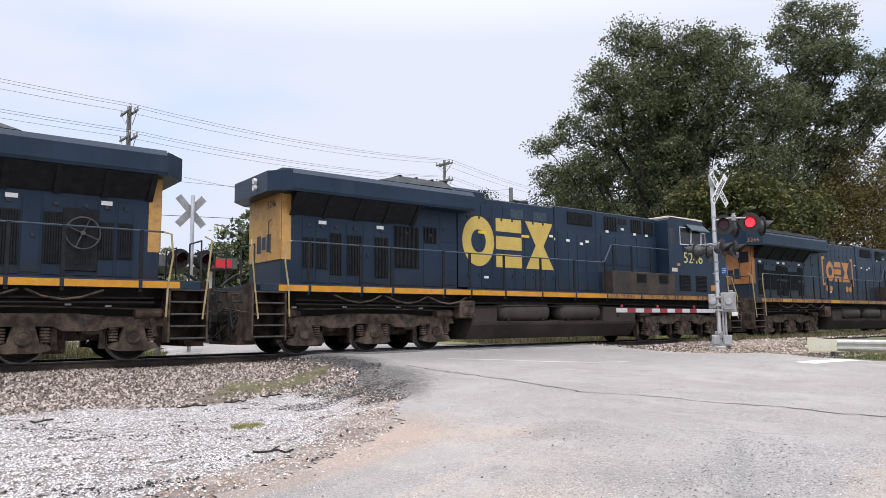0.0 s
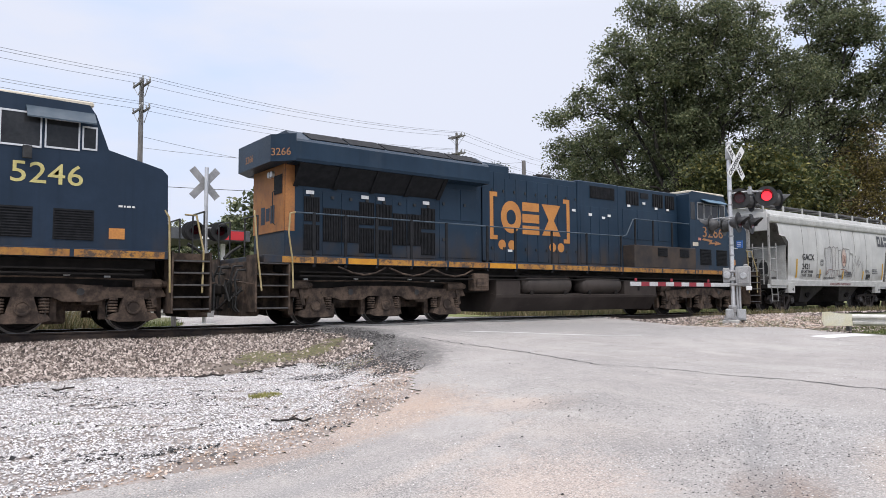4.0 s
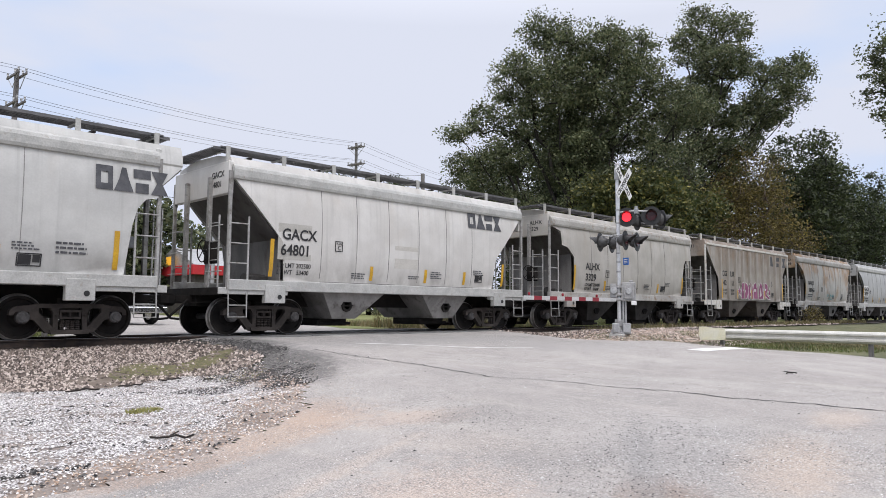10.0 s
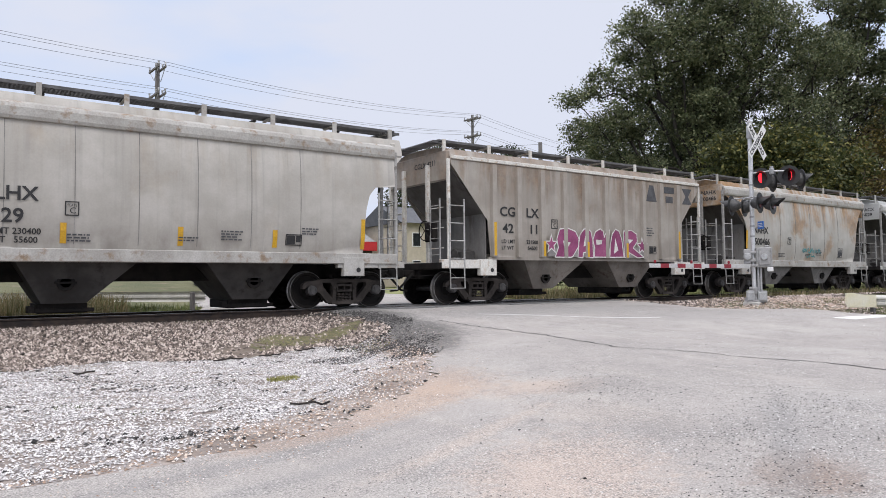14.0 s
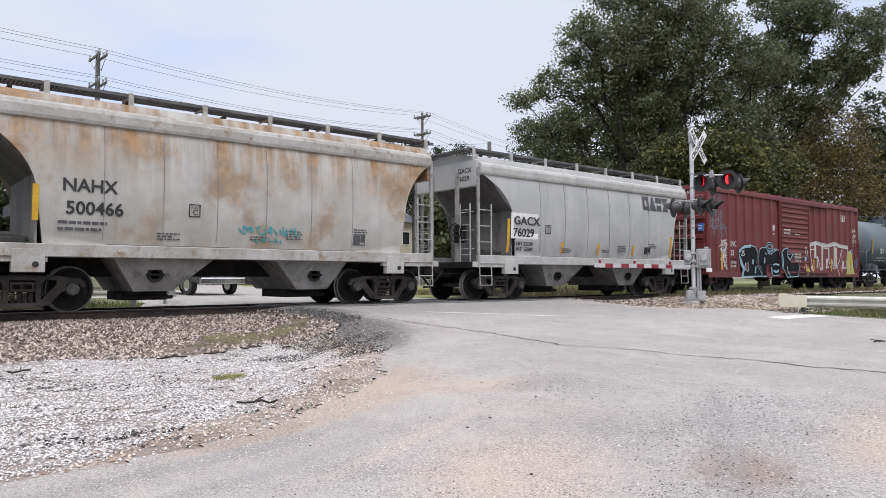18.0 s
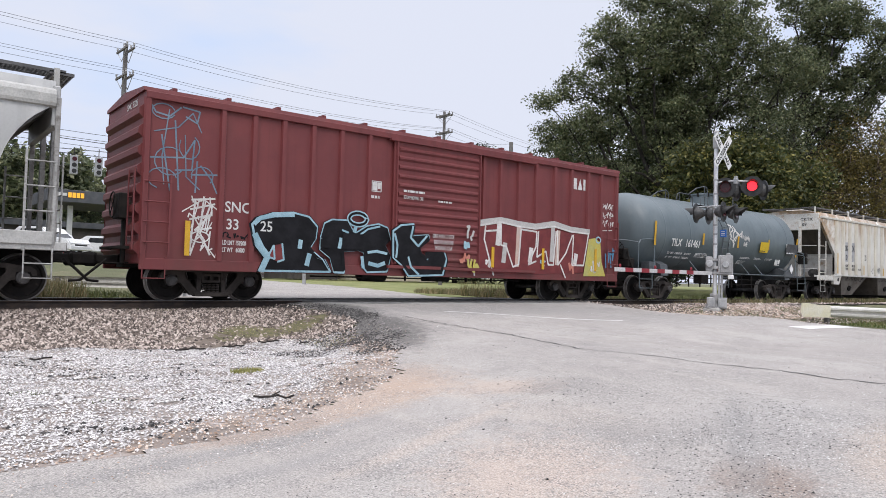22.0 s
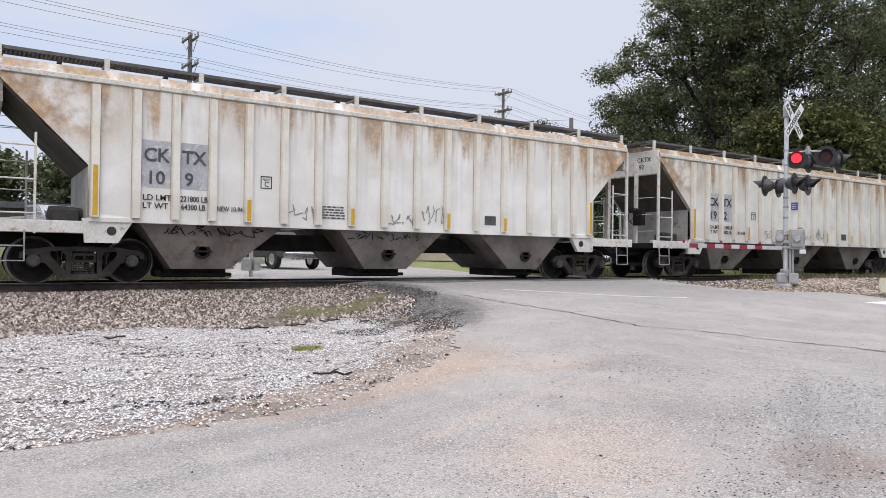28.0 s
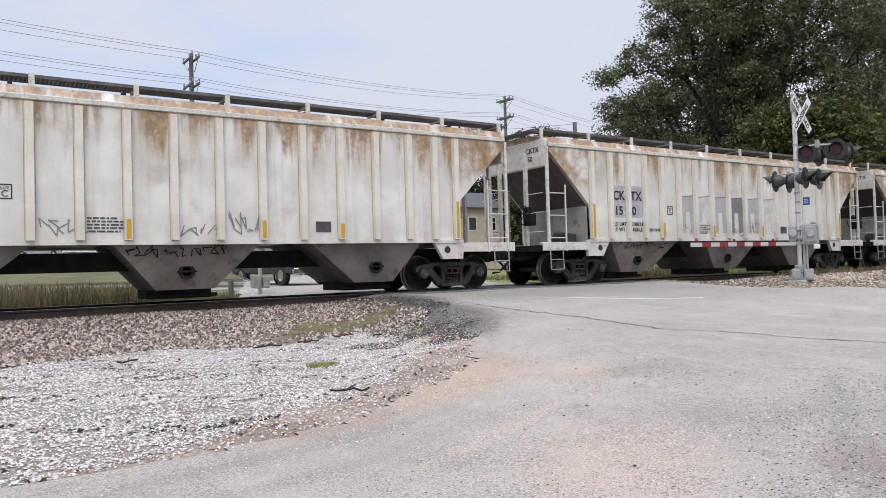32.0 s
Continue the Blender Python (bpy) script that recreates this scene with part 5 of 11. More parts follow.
def add_loco_truck(car, x):
    tr = from_stock("loco_truck", "truck", loco_truck_mesh, BROWN_STEEL, car, pose(x, 0, 0), "dusty brown three-axle truck")
    for hx in (-1.02, 1.02):
        from_stock("truck_hole", "frame_hole", lambda: lathe(bmesh.new(), [(-1.168, 0.075), (-1.15, 0.075)], seg=14), BLACK_PAINT, tr, pose(hx, 0, 0.82), "round hole in the frame")
    for hx, hz in ((-2.3, 1.13), (-0.9, 1.15), (0.75, 1.16), (1.5, 1.13)):
        from_stock("fitting", "pipe_fitting", lambda: boxes([(-0.06, 0.06, -1.24, -1.17, -0.022, 0.022)], 0.01), GALV, tr, pose(hx, 0, hz), "bright pipe fitting")
    for ax in (-2.02, 0.0, 2.02):
        w = from_stock("wheel", "wheelset", wheel_mesh, [DARK_STEEL, WHEEL_RIM, BEARING], tr, pose(ax, 0, WHEEL_R), "", True)
        TURNING.append((w, ax))


def add_coupler(car, x, s):
    from_stock("coupler%d" % s, "coupler", lambda: coupler_mesh(s), DARK_STEEL, car, pose(x, 0, 0), "coupler with hanging air hose")


def ladder_mesh(w, z0, z1, step, r=0.016, stile=0.022):
    bm = bmesh.new()
    for x in (0, w):
        box(bm, x - stile, x + stile, -0.014, 0.014, z0, z1)
    n = max(1, int((z1 - z0) / step))
    for i in range(n):
        z = z0 + (i + 0.6) * (z1 - z0) / n
        rod(bm, (0, -0.01, z), (w, -0.01, z), r, 6)
    return bm


def stripe(car, x, z0, z1, y, tilt=0.0, w=0.11):
    """Reflector tape; on a curved side it follows the sheet."""
    if isinstance(y, Side):
        bm = bmesh.new()
        rows = []
        for z in np.linspace(z0, z1, 6):
            d = -y.at(z) - 0.012
            rows.append([bm.verts.new((x - w / 2, d, z)), bm.verts.new((x + w / 2, d, z))])
        for a, b in zip(rows, rows[1:]):
            bm.faces.new((a[0], a[1], b[1], b[0]))
        part("reflector_stripe", bm, YELLOW_REF, car)
        return
    bm = boxes([(-w / 2, w / 2, -0.003, 0.003, 0, z1 - z0)])
    part("reflector_stripe", bm, YELLOW_REF, car, at=pose(x, y, z0, tilt))


def on_side(y, x, z, h, tilt):
    return y.put(x, z, h, 0.014) if isinstance(y, Side) else pose(x, y, z, tilt)


def bars(car, x, z, w, rows, y, tilt=0.0, material=None, h=0.035, gap=0.03, seed=0):
    """Lines of small print that cannot be read."""
    rg = random.Random(seed + int(x * 100))
    bm = bmesh.new()
    for i in range(rows):
        p = 0.0
        end = w * rg.uniform(0.7, 1.0)
        while p < end:
            q = min(end, p + rg.uniform(0.05, 0.22) * max(w, 0.4))
            box(bm, p, q, -0.002, 0.002, -i * (h + gap), -i * (h + gap) + h)
            p = q + 0.025
    part("small_print", bm, material or BLACK_LETTER, car, at=on_side(y, x, z, 0.1, tilt), kind="stuff")


def placard(car, x, z, w, h, y, tilt=0.0, fill=None):
    """A stencilled square: a thin border with the plate letter, or with two filled panels in it."""
    t = 0.02
    border = boxes([(0, w, -0.003, 0.003, 0, t), (0, w, -0.003, 0.003, h - t, h), (0, t, -0.003, 0.003, t, h - t), (w - t, w, -0.003, 0.003, t, h - t)])
    bmesh.ops.remove_doubles(border, verts=border.verts, dist=0.0001)
    p = part("placard", border, fill or BLACK_LETTER, car, at=on_side(y, x, z, h, tilt))
    if fill:
        for a, b, c in ((t + 0.01, w * 0.58, t + 0.01), (w * 0.64, w - t - 0.01, t + 0.06)):
            part("panel", boxes([(a, b, -0.003, 0.003, c, h - t - 0.01)]), fill, p)
    else:
        lettering("lettering", "PLATE", 0.075, BLACK_LETTER, p, pose(0.045, -0.004, h * 0.64), squeeze=0.8)
        lettering("lettering", "C", 0.17, BLACK_LETTER, p, pose(0.08, -0.004, 0.045))


class Side:
    """The seen side of a car: where its sheet stands at a height, and how it leans."""

    def __init__(self, prof):
        self.z = [p[1] for p in prof]
        self.y = [p[0] for p in prof]

    def at(self, z):
        return float(np.interp(z, self.z, self.y))

    def put(self, x, z, h=0.3, off=0.009):
        a, b = self.at(z), self.at(z + h)
        return pose(x, -a - off, z, math.degrees(math.atan2(b - a, h)) if abs(b - a) > 0.004 else 0)


def tag_strokes(car, side, pts_list, w, color, y_off, name="spray_paint", label=""):
    """Spray strokes on the seen side; each is a run of (x, z) points."""
    for k, pts in enumerate(pts_list):
        # one unbroken band a run, widest in the middle of each stroke, each run a hair above the last
        bm = bmesh.new()
        off = y_off + 0.0005 * k
        rows = []
        for i, (x, z) in enumerate(pts):
            (xa, za), (xb, zb) = pts[max(i - 1, 0)], pts[min(i + 1, len(pts) - 1)]
            ua, ub = math.atan2(z - za, x - xa) if i else None, math.atan2(zb - z, xb - x) if i < len(pts) - 1 else None
            ua = ub if ua is None else ua
            ub = ua if ub is None else ub
            for turn in ((ua,) if abs(ua - ub) < 1e-6 else (ua, ub)):
                nx, nz = -math.sin(turn) * w / 2, math.cos(turn) * w / 2
                off += 0.00012
                e = w * 0.3 * ((i == len(pts) - 1) - (i == 0))
                cx, cz = x + math.cos(turn) * e, z + math.sin(turn) * e
                rows.append([bm.verts.new((cx + nx, -side(cz + nz) - off, cz + nz)), bm.verts.new((cx - nx, -side(cz - nz) - off, cz - nz))])
        for a, b in zip(rows, rows[1:]):
            bm.faces.new((a[0], a[1], b[1], b[0]))
        part(name, bm, SPRAY[color], car, label)


def blob(car, side, pts, color, y_off, name="spray_fill", label=""):
    """A filled spray shape from an outline of (x, z) points."""
    bm = bmesh.new()
    f = bm.faces.new([bm.verts.new((a, -side(b) - y_off, b)) for a, b in pts])
    f.normal_update()
    bmesh.ops.triangulate(bm, faces=[f], ngon_method="EAR_CLIP")
    part(name, bm, SPRAY[color], car, label)


def arc(cx, cz, rx, rz, a0, a1, n=10):
    return [(cx + rx * math.cos(radians(a0 + (a1 - a0) * i / n)), cz + rz * math.sin(radians(a0 + (a1 - a0) * i / n))) for i in range(n + 1)]


def scrawl(x, z, w, h, n, seed):
    rg = random.Random(seed)
    out = []
    for i in range(n):
        cx = x + w * (i + 0.5) / n
        s = w / n
        out.append([(cx + rg.uniform(-0.6, 0.6) * s, z + rg.uniform(0, 1) * h) for _ in range(rg.randint(3, 5))])
    return out


# ---- covered hopper cars ----
RIBS_LONG = (-6.74, -5.98, -5.22, -4.46, -3.68, -2.86, -2.03, -1.17, -0.28, 0.65, 1.58, 2.52, 3.45, 4.38, 5.3, 6.05, 6.7)


def hopper_body(prof, zb, crown, stations):
    """Lofted body: the side profile from sill to eave, cut off below by zb(x), under a low crowned roof."""
    zs, ys = [p[1] for p in prof], [p[0] for p in prof]
    bm = bmesh.new()
    rings = []
    for x in stations:
        b = zb(x)
        ring = []
        for y, z in prof:
            z2 = max(z, b)
            ring.append((-float(np.interp(z2, zs, ys)), z2))
        ring += [(-ys[-1] * 0.93, crown * 0.55 + zs[-1] * 0.45 + 0.02), (-ys[-1] * 0.5, crown - 0.03), (0, crown)]
        ring += [(-y, z) for y, z in ring[-2::-1]]
        rings.append([bm.verts.new((x, y, z)) for y, z in ring])
    k = len(rings[0])
    for a, b in zip(rings, rings[1:]):
        for i in range(k):
            j = (i + 1) % k
            bm.faces.new((a[i], a[j], b[j], b[i]))
    bm.faces.new(rings[0])
    bm.faces.new(rings[-1][::-1])
    bmesh.ops.remove_doubles(bm, verts=bm.verts, dist=0.0005)
    bmesh.ops.recalc_face_normals(bm, faces=bm.faces)
    return bm


def chute_mesh(x0, x1, b0, b1, z1, z0, yt, yb):
    bm = bmesh.new()
    lo = [bm.verts.new(p) for p in ((b0, -yb, z0), (b1, -yb, z0), (b1, yb, z0), (b0, yb, z0))]
    hi = [bm.verts.new(p) for p in ((x0, -yt, z1), (x1, -yt, z1), (x1, yt, z1), (x0, yt, z1))]
    fs = [bm.faces.new(lo[::-1]), bm.faces.new(hi)]
    for i in range(4):
        j = (i + 1) % 4
        fs.append(bm.faces.new((lo[i], lo[j], hi[j], hi[i])))
    bmesh.ops.recalc_face_normals(bm, faces=fs)
    return bm


def walkway_mesh(x0, x1, y0, y1, z):
    """Steel grating: a deep edge bar all round, close cross bars that lean, and long bars between."""
    bm = bmesh.new()
    for y in (y0, y1):
        box(bm, x0, x1, y - 0.012, y + 0.012, z - 0.045, z + 0.02)
    n = int((x1 - x0) / 0.075)
    for i in range(n):
        x = x0 + (i + 0.5) * (x1 - x0) / n
        box(bm, x - 0.018, x + 0.018, y0, y1, z - 0.02, z + 0.008)
    k = max(3, int((y1 - y0) / 0.1))
    for i in range(k):
        y = y0 + (y1 - y0) * (i + 1) / (k + 1)
        box(bm, x0, x1, y - 0.014, y + 0.014, z - 0.03, z + 0.012)
    return bm


def prism_of(outline, x0, x1):
    """A flat plate across the car: outline in (y, z)."""
    bm = bmesh.new()
    prism(bm, outline, x0, x1, "x")
    return bm


def hopper(xc, half, tc, paint, trim, label, group, bays, ribs=0, cut="round", outlet=0.2, end_marks=()):
    xc = placed(xc)
    car = thing("covered_hopper_car", label, "hopper car", pose(xc - rolled(0), TRACK_Y, 0), group)
    MOVING.append((car, xc))
    if ribs:
        prof = [(1.54, 1.30), (1.54, 2.6), (1.54, 3.95), (1.50, 4.05)]
        low, crown, eave = 1.30, 4.42, 4.05
    else:
        prof = [(1.46, 1.36), (1.535, 1.7), (1.575, 2.3), (1.58, 2.8), (1.56, 3.3), (1.50, 3.8), (1.47, 3.86), (1.50, 3.90), (1.47, 4.10)]
        low, crown, eave = 1.36, 4.48, 4.1
    end = half - 0.15
    knee = half - (1.55 if not ribs else 1.65 if ribs > 12 else 1.42)
    if cut == "round":
        table = ((knee, low), *((knee + 0.01 + (end - knee - 0.01) * (1 - math.cos(a)) * 2, 2.25 + 1.58 * math.sin(a) / 0.866) for a in (math.pi / 3 * i / 9 for i in range(10))))
    elif cut == "block":
        table = ((knee, low), (knee + 0.01, 3.0), (knee + 0.25, 3.22), (knee + 0.72, 3.26), (knee + 0.75, 3.75), (end - 0.1, 3.8), (end, 3.82))
    elif cut == "step":
        table = ((knee, low), (knee + 0.01, 2.7), (knee + 0.4, 3.05), (knee + 0.75, 3.1), (knee + 0.78, 3.62), (end - 0.1, 3.78), (end, 3.82))
    else:
        table = ((knee, low), (knee + 0.01, 2.35), (end, 3.85))
    # the cut at the other end starts further out
    kr = knee + {"block": 0.85, "step": 0.55, "round": 0.46}.get(cut, 0.0)
    if cut in ("block", "step"):
        right = ((kr, low), (kr + 0.01, 2.45), (kr + 0.1, 2.8), (kr + 0.28, 3.02), (end - 0.1, 3.06), (end, 3.08))
    else:
        right = tuple((kr + (p[0] - knee) * (end - kr) / (end - knee), p[1]) for p in table)

    # the end slopes run down at forty-five degrees just above the cuts in the side sheets
    foot = {-1: min(p[0] + 3.85 - p[1] for p in table[1:]), 1: min(p[0] + 3.85 - p[1] for p in right[1:])}

    def zb(x):
        return float(np.clip(3.85 - (foot[1 if x > 0 else -1] - abs(x)), low, 3.85))

    st = sorted({-end, end, *[s * foot[s] for s in (-1, 1)], *[s * (foot[s] - 3.85 + z) for s in (-1, 1) for z in np.linspace(low, 3.7, 7)], *np.linspace(-knee, kr, 9)})
    part("body", hopper_body(prof, zb, crown, st), paint, car, smooth=not ribs)
    side = Side(prof)
    for s in (-1, 1):
        rows = right if s > 0 else table
        # side sheet between the slope and the cut
        for y in (-1, 1):
            V, F = [], []
            xs = sorted({*[p[0] for p in rows[1:]], *np.linspace(foot[s] - 3.85 + low, end, 16)})
            for k, x in enumerate(xs):
                a, b = zb(s * x), float(np.interp(x, [p[0] for p in rows], [p[1] for p in rows])) if x > rows[0][0] + 0.005 else low
                for i in range(7):
                    z = a + (min(a, b) - a) * i / 6
                    w = float(np.interp(z, [p[1] for p in prof], [p[0] for p in prof]))
                    V += [(s * x, y * w, z), (s * x, y * (w - 0.025), z)]
                if k:
                    m = 14 * k
                    for i in range(6):
                        for q in (0, 1):
                            F.append((m - 14 + 2 * i + q, m + 2 * i + q, m + 2 * i + 2 + q, m - 12 + 2 * i + q))
                    F.append((m - 2, m - 1, m + 13, m + 12))
            raw("side_gusset", V, F, paint, car)["label"] = "side sheet below the end slope"
        bm = bmesh.new()
        f = foot[s]
        prism(bm, [(s * (end - 0.02), 3.845), (s * (end - 0.02), 3.815), (s * (f + 0.02), 3.815), (s * (f - 2.33), 1.465), (s * (f - 2.33), 1.50), (s * f, 3.845)], -1.42, 1.42)
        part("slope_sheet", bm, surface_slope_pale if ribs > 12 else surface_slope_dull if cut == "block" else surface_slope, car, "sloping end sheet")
        if cut == "block" and s < 0:
            part("end_wall", boxes([(-knee - 0.02, -knee + 0.02, -1.44, 1.44, 1.15, 2.86)]), trim, car, "pale end bulkhead")
            part("wall_opening", prism_of([(-0.42 + 0.22 * math.cos(0.4 * i), 1.85 + 0.42 * math.sin(0.4 * i)) for i in range(16)], -knee - 0.03, -knee - 0.022), BLACK_PAINT, car, "dark oval opening in the bulkhead")
        else:
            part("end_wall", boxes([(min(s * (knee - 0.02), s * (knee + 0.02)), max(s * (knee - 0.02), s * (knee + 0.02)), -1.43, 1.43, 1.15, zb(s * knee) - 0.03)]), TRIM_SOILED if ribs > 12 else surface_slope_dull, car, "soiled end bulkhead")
    # weld seams or ribs on the seen side and the far side
    if ribs:
        bm = bmesh.new()
        w = 0.085 if ribs > 16 else 0.095
        prism(bm, [(-w, 0), (w, 0), (w * 0.82, -0.11), (-w * 0.82, -0.11)], 1.33, 3.93, "z")
        rib = None
        for i in range(ribs):
            x = RIBS_LONG[i] if ribs == 17 else -4.09 + 0.9245 * i
            for s in (1, -1):
                m = pose(x, -1.54 * s, 0, 0, 0, 0 if s > 0 else 180)
                if rib is None:
                    rib = part("rib", bm, RIB_PAINT if ribs > 12 else paint, car, at=m)
                else:
                    share(rib, car, m)
        if ribs > 12:
            # rusty weld lines that also draw the shade line along each rib
            bm = boxes([(-0.008, 0.008, -0.004, 0.0, 1.34, 3.95)])
            seam = None
            for i in range(ribs):
                for q in (-w - 0.005, w + 0.005):
                    m = pose(RIBS_LONG[i] + q, -1.542, 0)
                    if seam is None:
                        seam = part("rust_seam", bm, RUST_SHADE_LINE, car, "rusty weld line with painted shade beside the ribs", at=m)
                    else:
                        share(seam, car, m)
        part("side_sill", boxes([(-knee, knee, -1.56, -1.50, 1.24, 1.32), (-knee, knee, 1.50, 1.56, 1.24, 1.32)]), paint, car)
        part("top_rail", boxes([(-end, end, -1.58, -1.48, 3.98, 4.08), (-end, end, 1.48, 1.58, 3.98, 4.08)], 0.01), trim, car)
    else:
        n = 7
        for i in range(1, n):
            x = -knee + 2 * knee * i / n
            bm = bmesh.new()
            pts = [(x, -side.at(z) - 0.002, z) for z in np.linspace(1.45, 3.78, 9)]
            pipe(bm, pts, 0.009, 4)
            part("weld_seam", bm, SEAM, car, "vertical weld seam")
        for y in (-1, 1):
            bm = bmesh.new()
            prism(bm, [(y * 1.44, 3.76), (y * 1.555, 3.80), (y * 1.575, 3.86), (y * 1.575, 4.02), (y * 1.54, 4.10), (y * 1.44, 4.16)], -end, end, "x")
            part("roof_lip", bm, trim, car, "thick rounded roof edge")
        part("side_sill", boxes([(-half + 0.1, half - 0.1, -1.56, -1.38, 1.10, 1.36), (-half + 0.1, half - 0.1, 1.38, 1.56, 1.10, 1.36)], 0.015), trim, car, "pale side sill")
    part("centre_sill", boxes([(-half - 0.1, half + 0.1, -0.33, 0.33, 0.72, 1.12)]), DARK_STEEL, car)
    yt, yb = (1.36, 0.85) if cut in ("block", "step") else (1.47, 1.16)
    for b in bays:
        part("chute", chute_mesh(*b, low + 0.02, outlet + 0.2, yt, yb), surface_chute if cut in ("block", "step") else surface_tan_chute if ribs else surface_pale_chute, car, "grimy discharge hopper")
        part("outlet_gate", boxes([(b[2] - 0.06, b[3] + 0.06, -0.66, 0.66, outlet, outlet + 0.2), (b[2] - 0.18, b[3] + 0.18, -0.72, -0.6, outlet + 0.02, outlet + 0.1), (b[2] - 0.24, b[2] - 0.12, -0.8, -0.5, outlet + 0.02, outlet + 0.16)], 0.01), DARK_STEEL, car, "outlet gate")
        bm = bmesh.new()
        cx, cz = (b[2] + b[3]) / 2, (low + outlet) / 2 - 0.02
        yy = -float(np.interp(cz, (outlet + 0.2, low), (yb, yt)))
        for r in (0.17, 0.10):
            lathe(bm, [(yy - 0.03, r), (yy + 0.02, r)], (cx, 0, cz), 12)
        box(bm, cx - 0.2, cx + 0.2, yy - 0.05, yy - 0.02, cz - 0.02, cz + 0.02)
        part("vibrator_bracket", bm, DARK_STEEL, car)
    # end platforms, posts, ladders
    for s in (-1, 1):
        e = s * half
        x0, x1 = sorted((s * (knee - 0.2), e + s * 0.15))
        part("end_platform", boxes([(min(e, e + s * 0.16), max(e, e + s * 0.16), -1.5, 1.5, 0.98, 1.16), (x0, x1, -1.3, 1.3, 1.06, 1.1)], 0.01), DARK_STEEL, car)
        for y in (-1.52, 1.36):
            part("end_sill", boxes([(x0, x1, y, y + 0.16, 1.0, 1.16 if not ribs else 1.24)], 0.01), trim, car, "pale end sill")
        part("end_cap", boxes([(min(e - s * 0.2, e - s * 0.06), max(e - s * 0.2, e - s * 0.06), -1.46, 1.46, 3.42, 4.22)], 0.02), TRIM_RUST if ribs > 12 else paint, car, "pale end plate")
        for k, word in enumerate(end_marks):
            if s < 0:
                lettering("lettering", word, 0.21, BLACK_LETTER, car, pose(-half + 0.052, -0.62 + 0.03 * k if len(word) < 8 else 0.1, 3.86 - 0.24 * k, 0, 0, -90), squeeze=1.05, bold=0.002)
        for y in (-1.49, 1.49):
            part("corner_post", boxes([(e - s * 0.10 - 0.045, e - s * 0.10 + 0.045, y - 0.035, y + 0.035, 1.1, 3.98)], 0.008), POST_GREY if not ribs else trim, car)
        for y in (-0.62, 0.62):
            part("end_post", boxes([(e - s * 0.02 - 0.05, e - s * 0.02 + 0.05, y - 0.06, y + 0.06, 1.1, 3.9)], 0.008), POST_GREY if not ribs else trim, car)
        lw = 0.64 if ribs > 12 else 0.5
        for y in (-1.52, 1.52):
            part("ladder", ladder_mesh(lw, 0.98, 2.9, 0.5 if ribs > 12 else 0.42), trim if ribs > 12 else LADDER_GREY, car, at=pose(min(e - s * 0.1, e - s * (lw + 0.1)), y, 0))
        bm = bmesh.new()
        xa, xb = e - s * 0.1, e - s * 0.58
        pipe(bm, [(xa, -1.54, 1.05), (xa, -1.56, 0.46), (xb, -1.56, 0.46), (xb, -1.54, 1.05)], 0.018, 6)
        rod(bm, (xa, -1.56, 0.74), (xb, -1.56, 0.74), 0.014, 6)
        part("stirrup_step", bm, LADDER_GREY, car)
        if ribs < 12:
            part("end_ladder", ladder_mesh(0.45, 1.1, 2.9, 0.42), LADDER_GREY, car, at=pose(e + s * 0.06, -1.3, 0, 0, 0, 90))
        for z in (1.55, 2.1, 2.65):
            for y in (-1, 1):
                bm = bmesh.new()
                rod(bm, (e + s * 0.05, y * 1.45, z), (e + s * 0.05, y * 0.66, z), 0.012, 5)
                part("grab_iron", bm, trim, car)
        bm = bmesh.new()
        if ribs > 12:
            prism(bm, [(s * 6.95, 1.30), (s * 6.0, 1.30), (s * 6.3, 0.82), (s * 6.9, 0.82)], -1.53, -1.41)
        else:
            box(bm, s * tc - 0.27, s * tc + 0.30, -1.575, -1.40, 0.80, 1.25, 0.01)
        part("jack_pad", bm, trim, car)
        bm = bmesh.new()
        lathe(bm, [(-1.537, 0.09), (-1.5, 0.09)], (s * 6.42, 0, 1.06), 14) if ribs > 12 else lathe(bm, [(-1.582, 0.06), (-1.55, 0.06)], (s * tc + 0.13, 0, 0.95), 14)
        part("jack_hole", bm, BLACK_PAINT, car)
        add_coupler(car, e, s)
        add_truck(car, s * tc)
    # brake gear at the far-left end
    bm = bmesh.new()
    pipe(bm, [(-half - 0.19, -0.75 + 0.27 * math.cos(radians(20 * i)), 2.05 + 0.27 * math.sin(radians(20 * i))) for i in range(19)], 0.016, 5)
    for i in range(4):
        t = 0.785 + 1.571 * i
        rod(bm, (-half - 0.19, -0.75, 2.05), (-half - 0.19, -0.75 + 0.25 * math.cos(t), 2.05 + 0.25 * math.sin(t)), 0.012, 5)
    rod(bm, (-half - 0.19, -0.75, 2.05), (-half + 0.05, -0.75, 2.05), 0.03, 8)
    part("brake_wheel", bm, DARK_STEEL, car)
    bm = boxes([(-half - 0.06, -half + 0.12, -0.95, -0.55, 1.75, 2.3)], 0.02)
    part("brake_housing", bm, DARK_STEEL, car)
    bm = bmesh.new()
    lathe(bm, [(-knee + 0.0, 0.0), (-knee - 0.04, 0.17), (-knee - 0.3, 0.2), (-knee - 0.62, 0.2), (-knee - 0.68, 0.0)], (0, -0.75, 1.36), 14, "x")
    box(bm, -knee - 0.6, -knee - 0.1, -1.1, -0.8, 1.15, 1.5, 0.03)
    part("brake_cylinder", bm, surface_chute, car, "grimy brake cylinder with shade in its colour")
    # running boards on the roof
    rb = surface_board
    for y in (-0.98, 0.98):
        part("running_board", walkway_mesh(-half - 0.05, half + 0.05, y - 0.24, y + 0.24, crown + 0.10), rb, car, "grey steel grating running board")
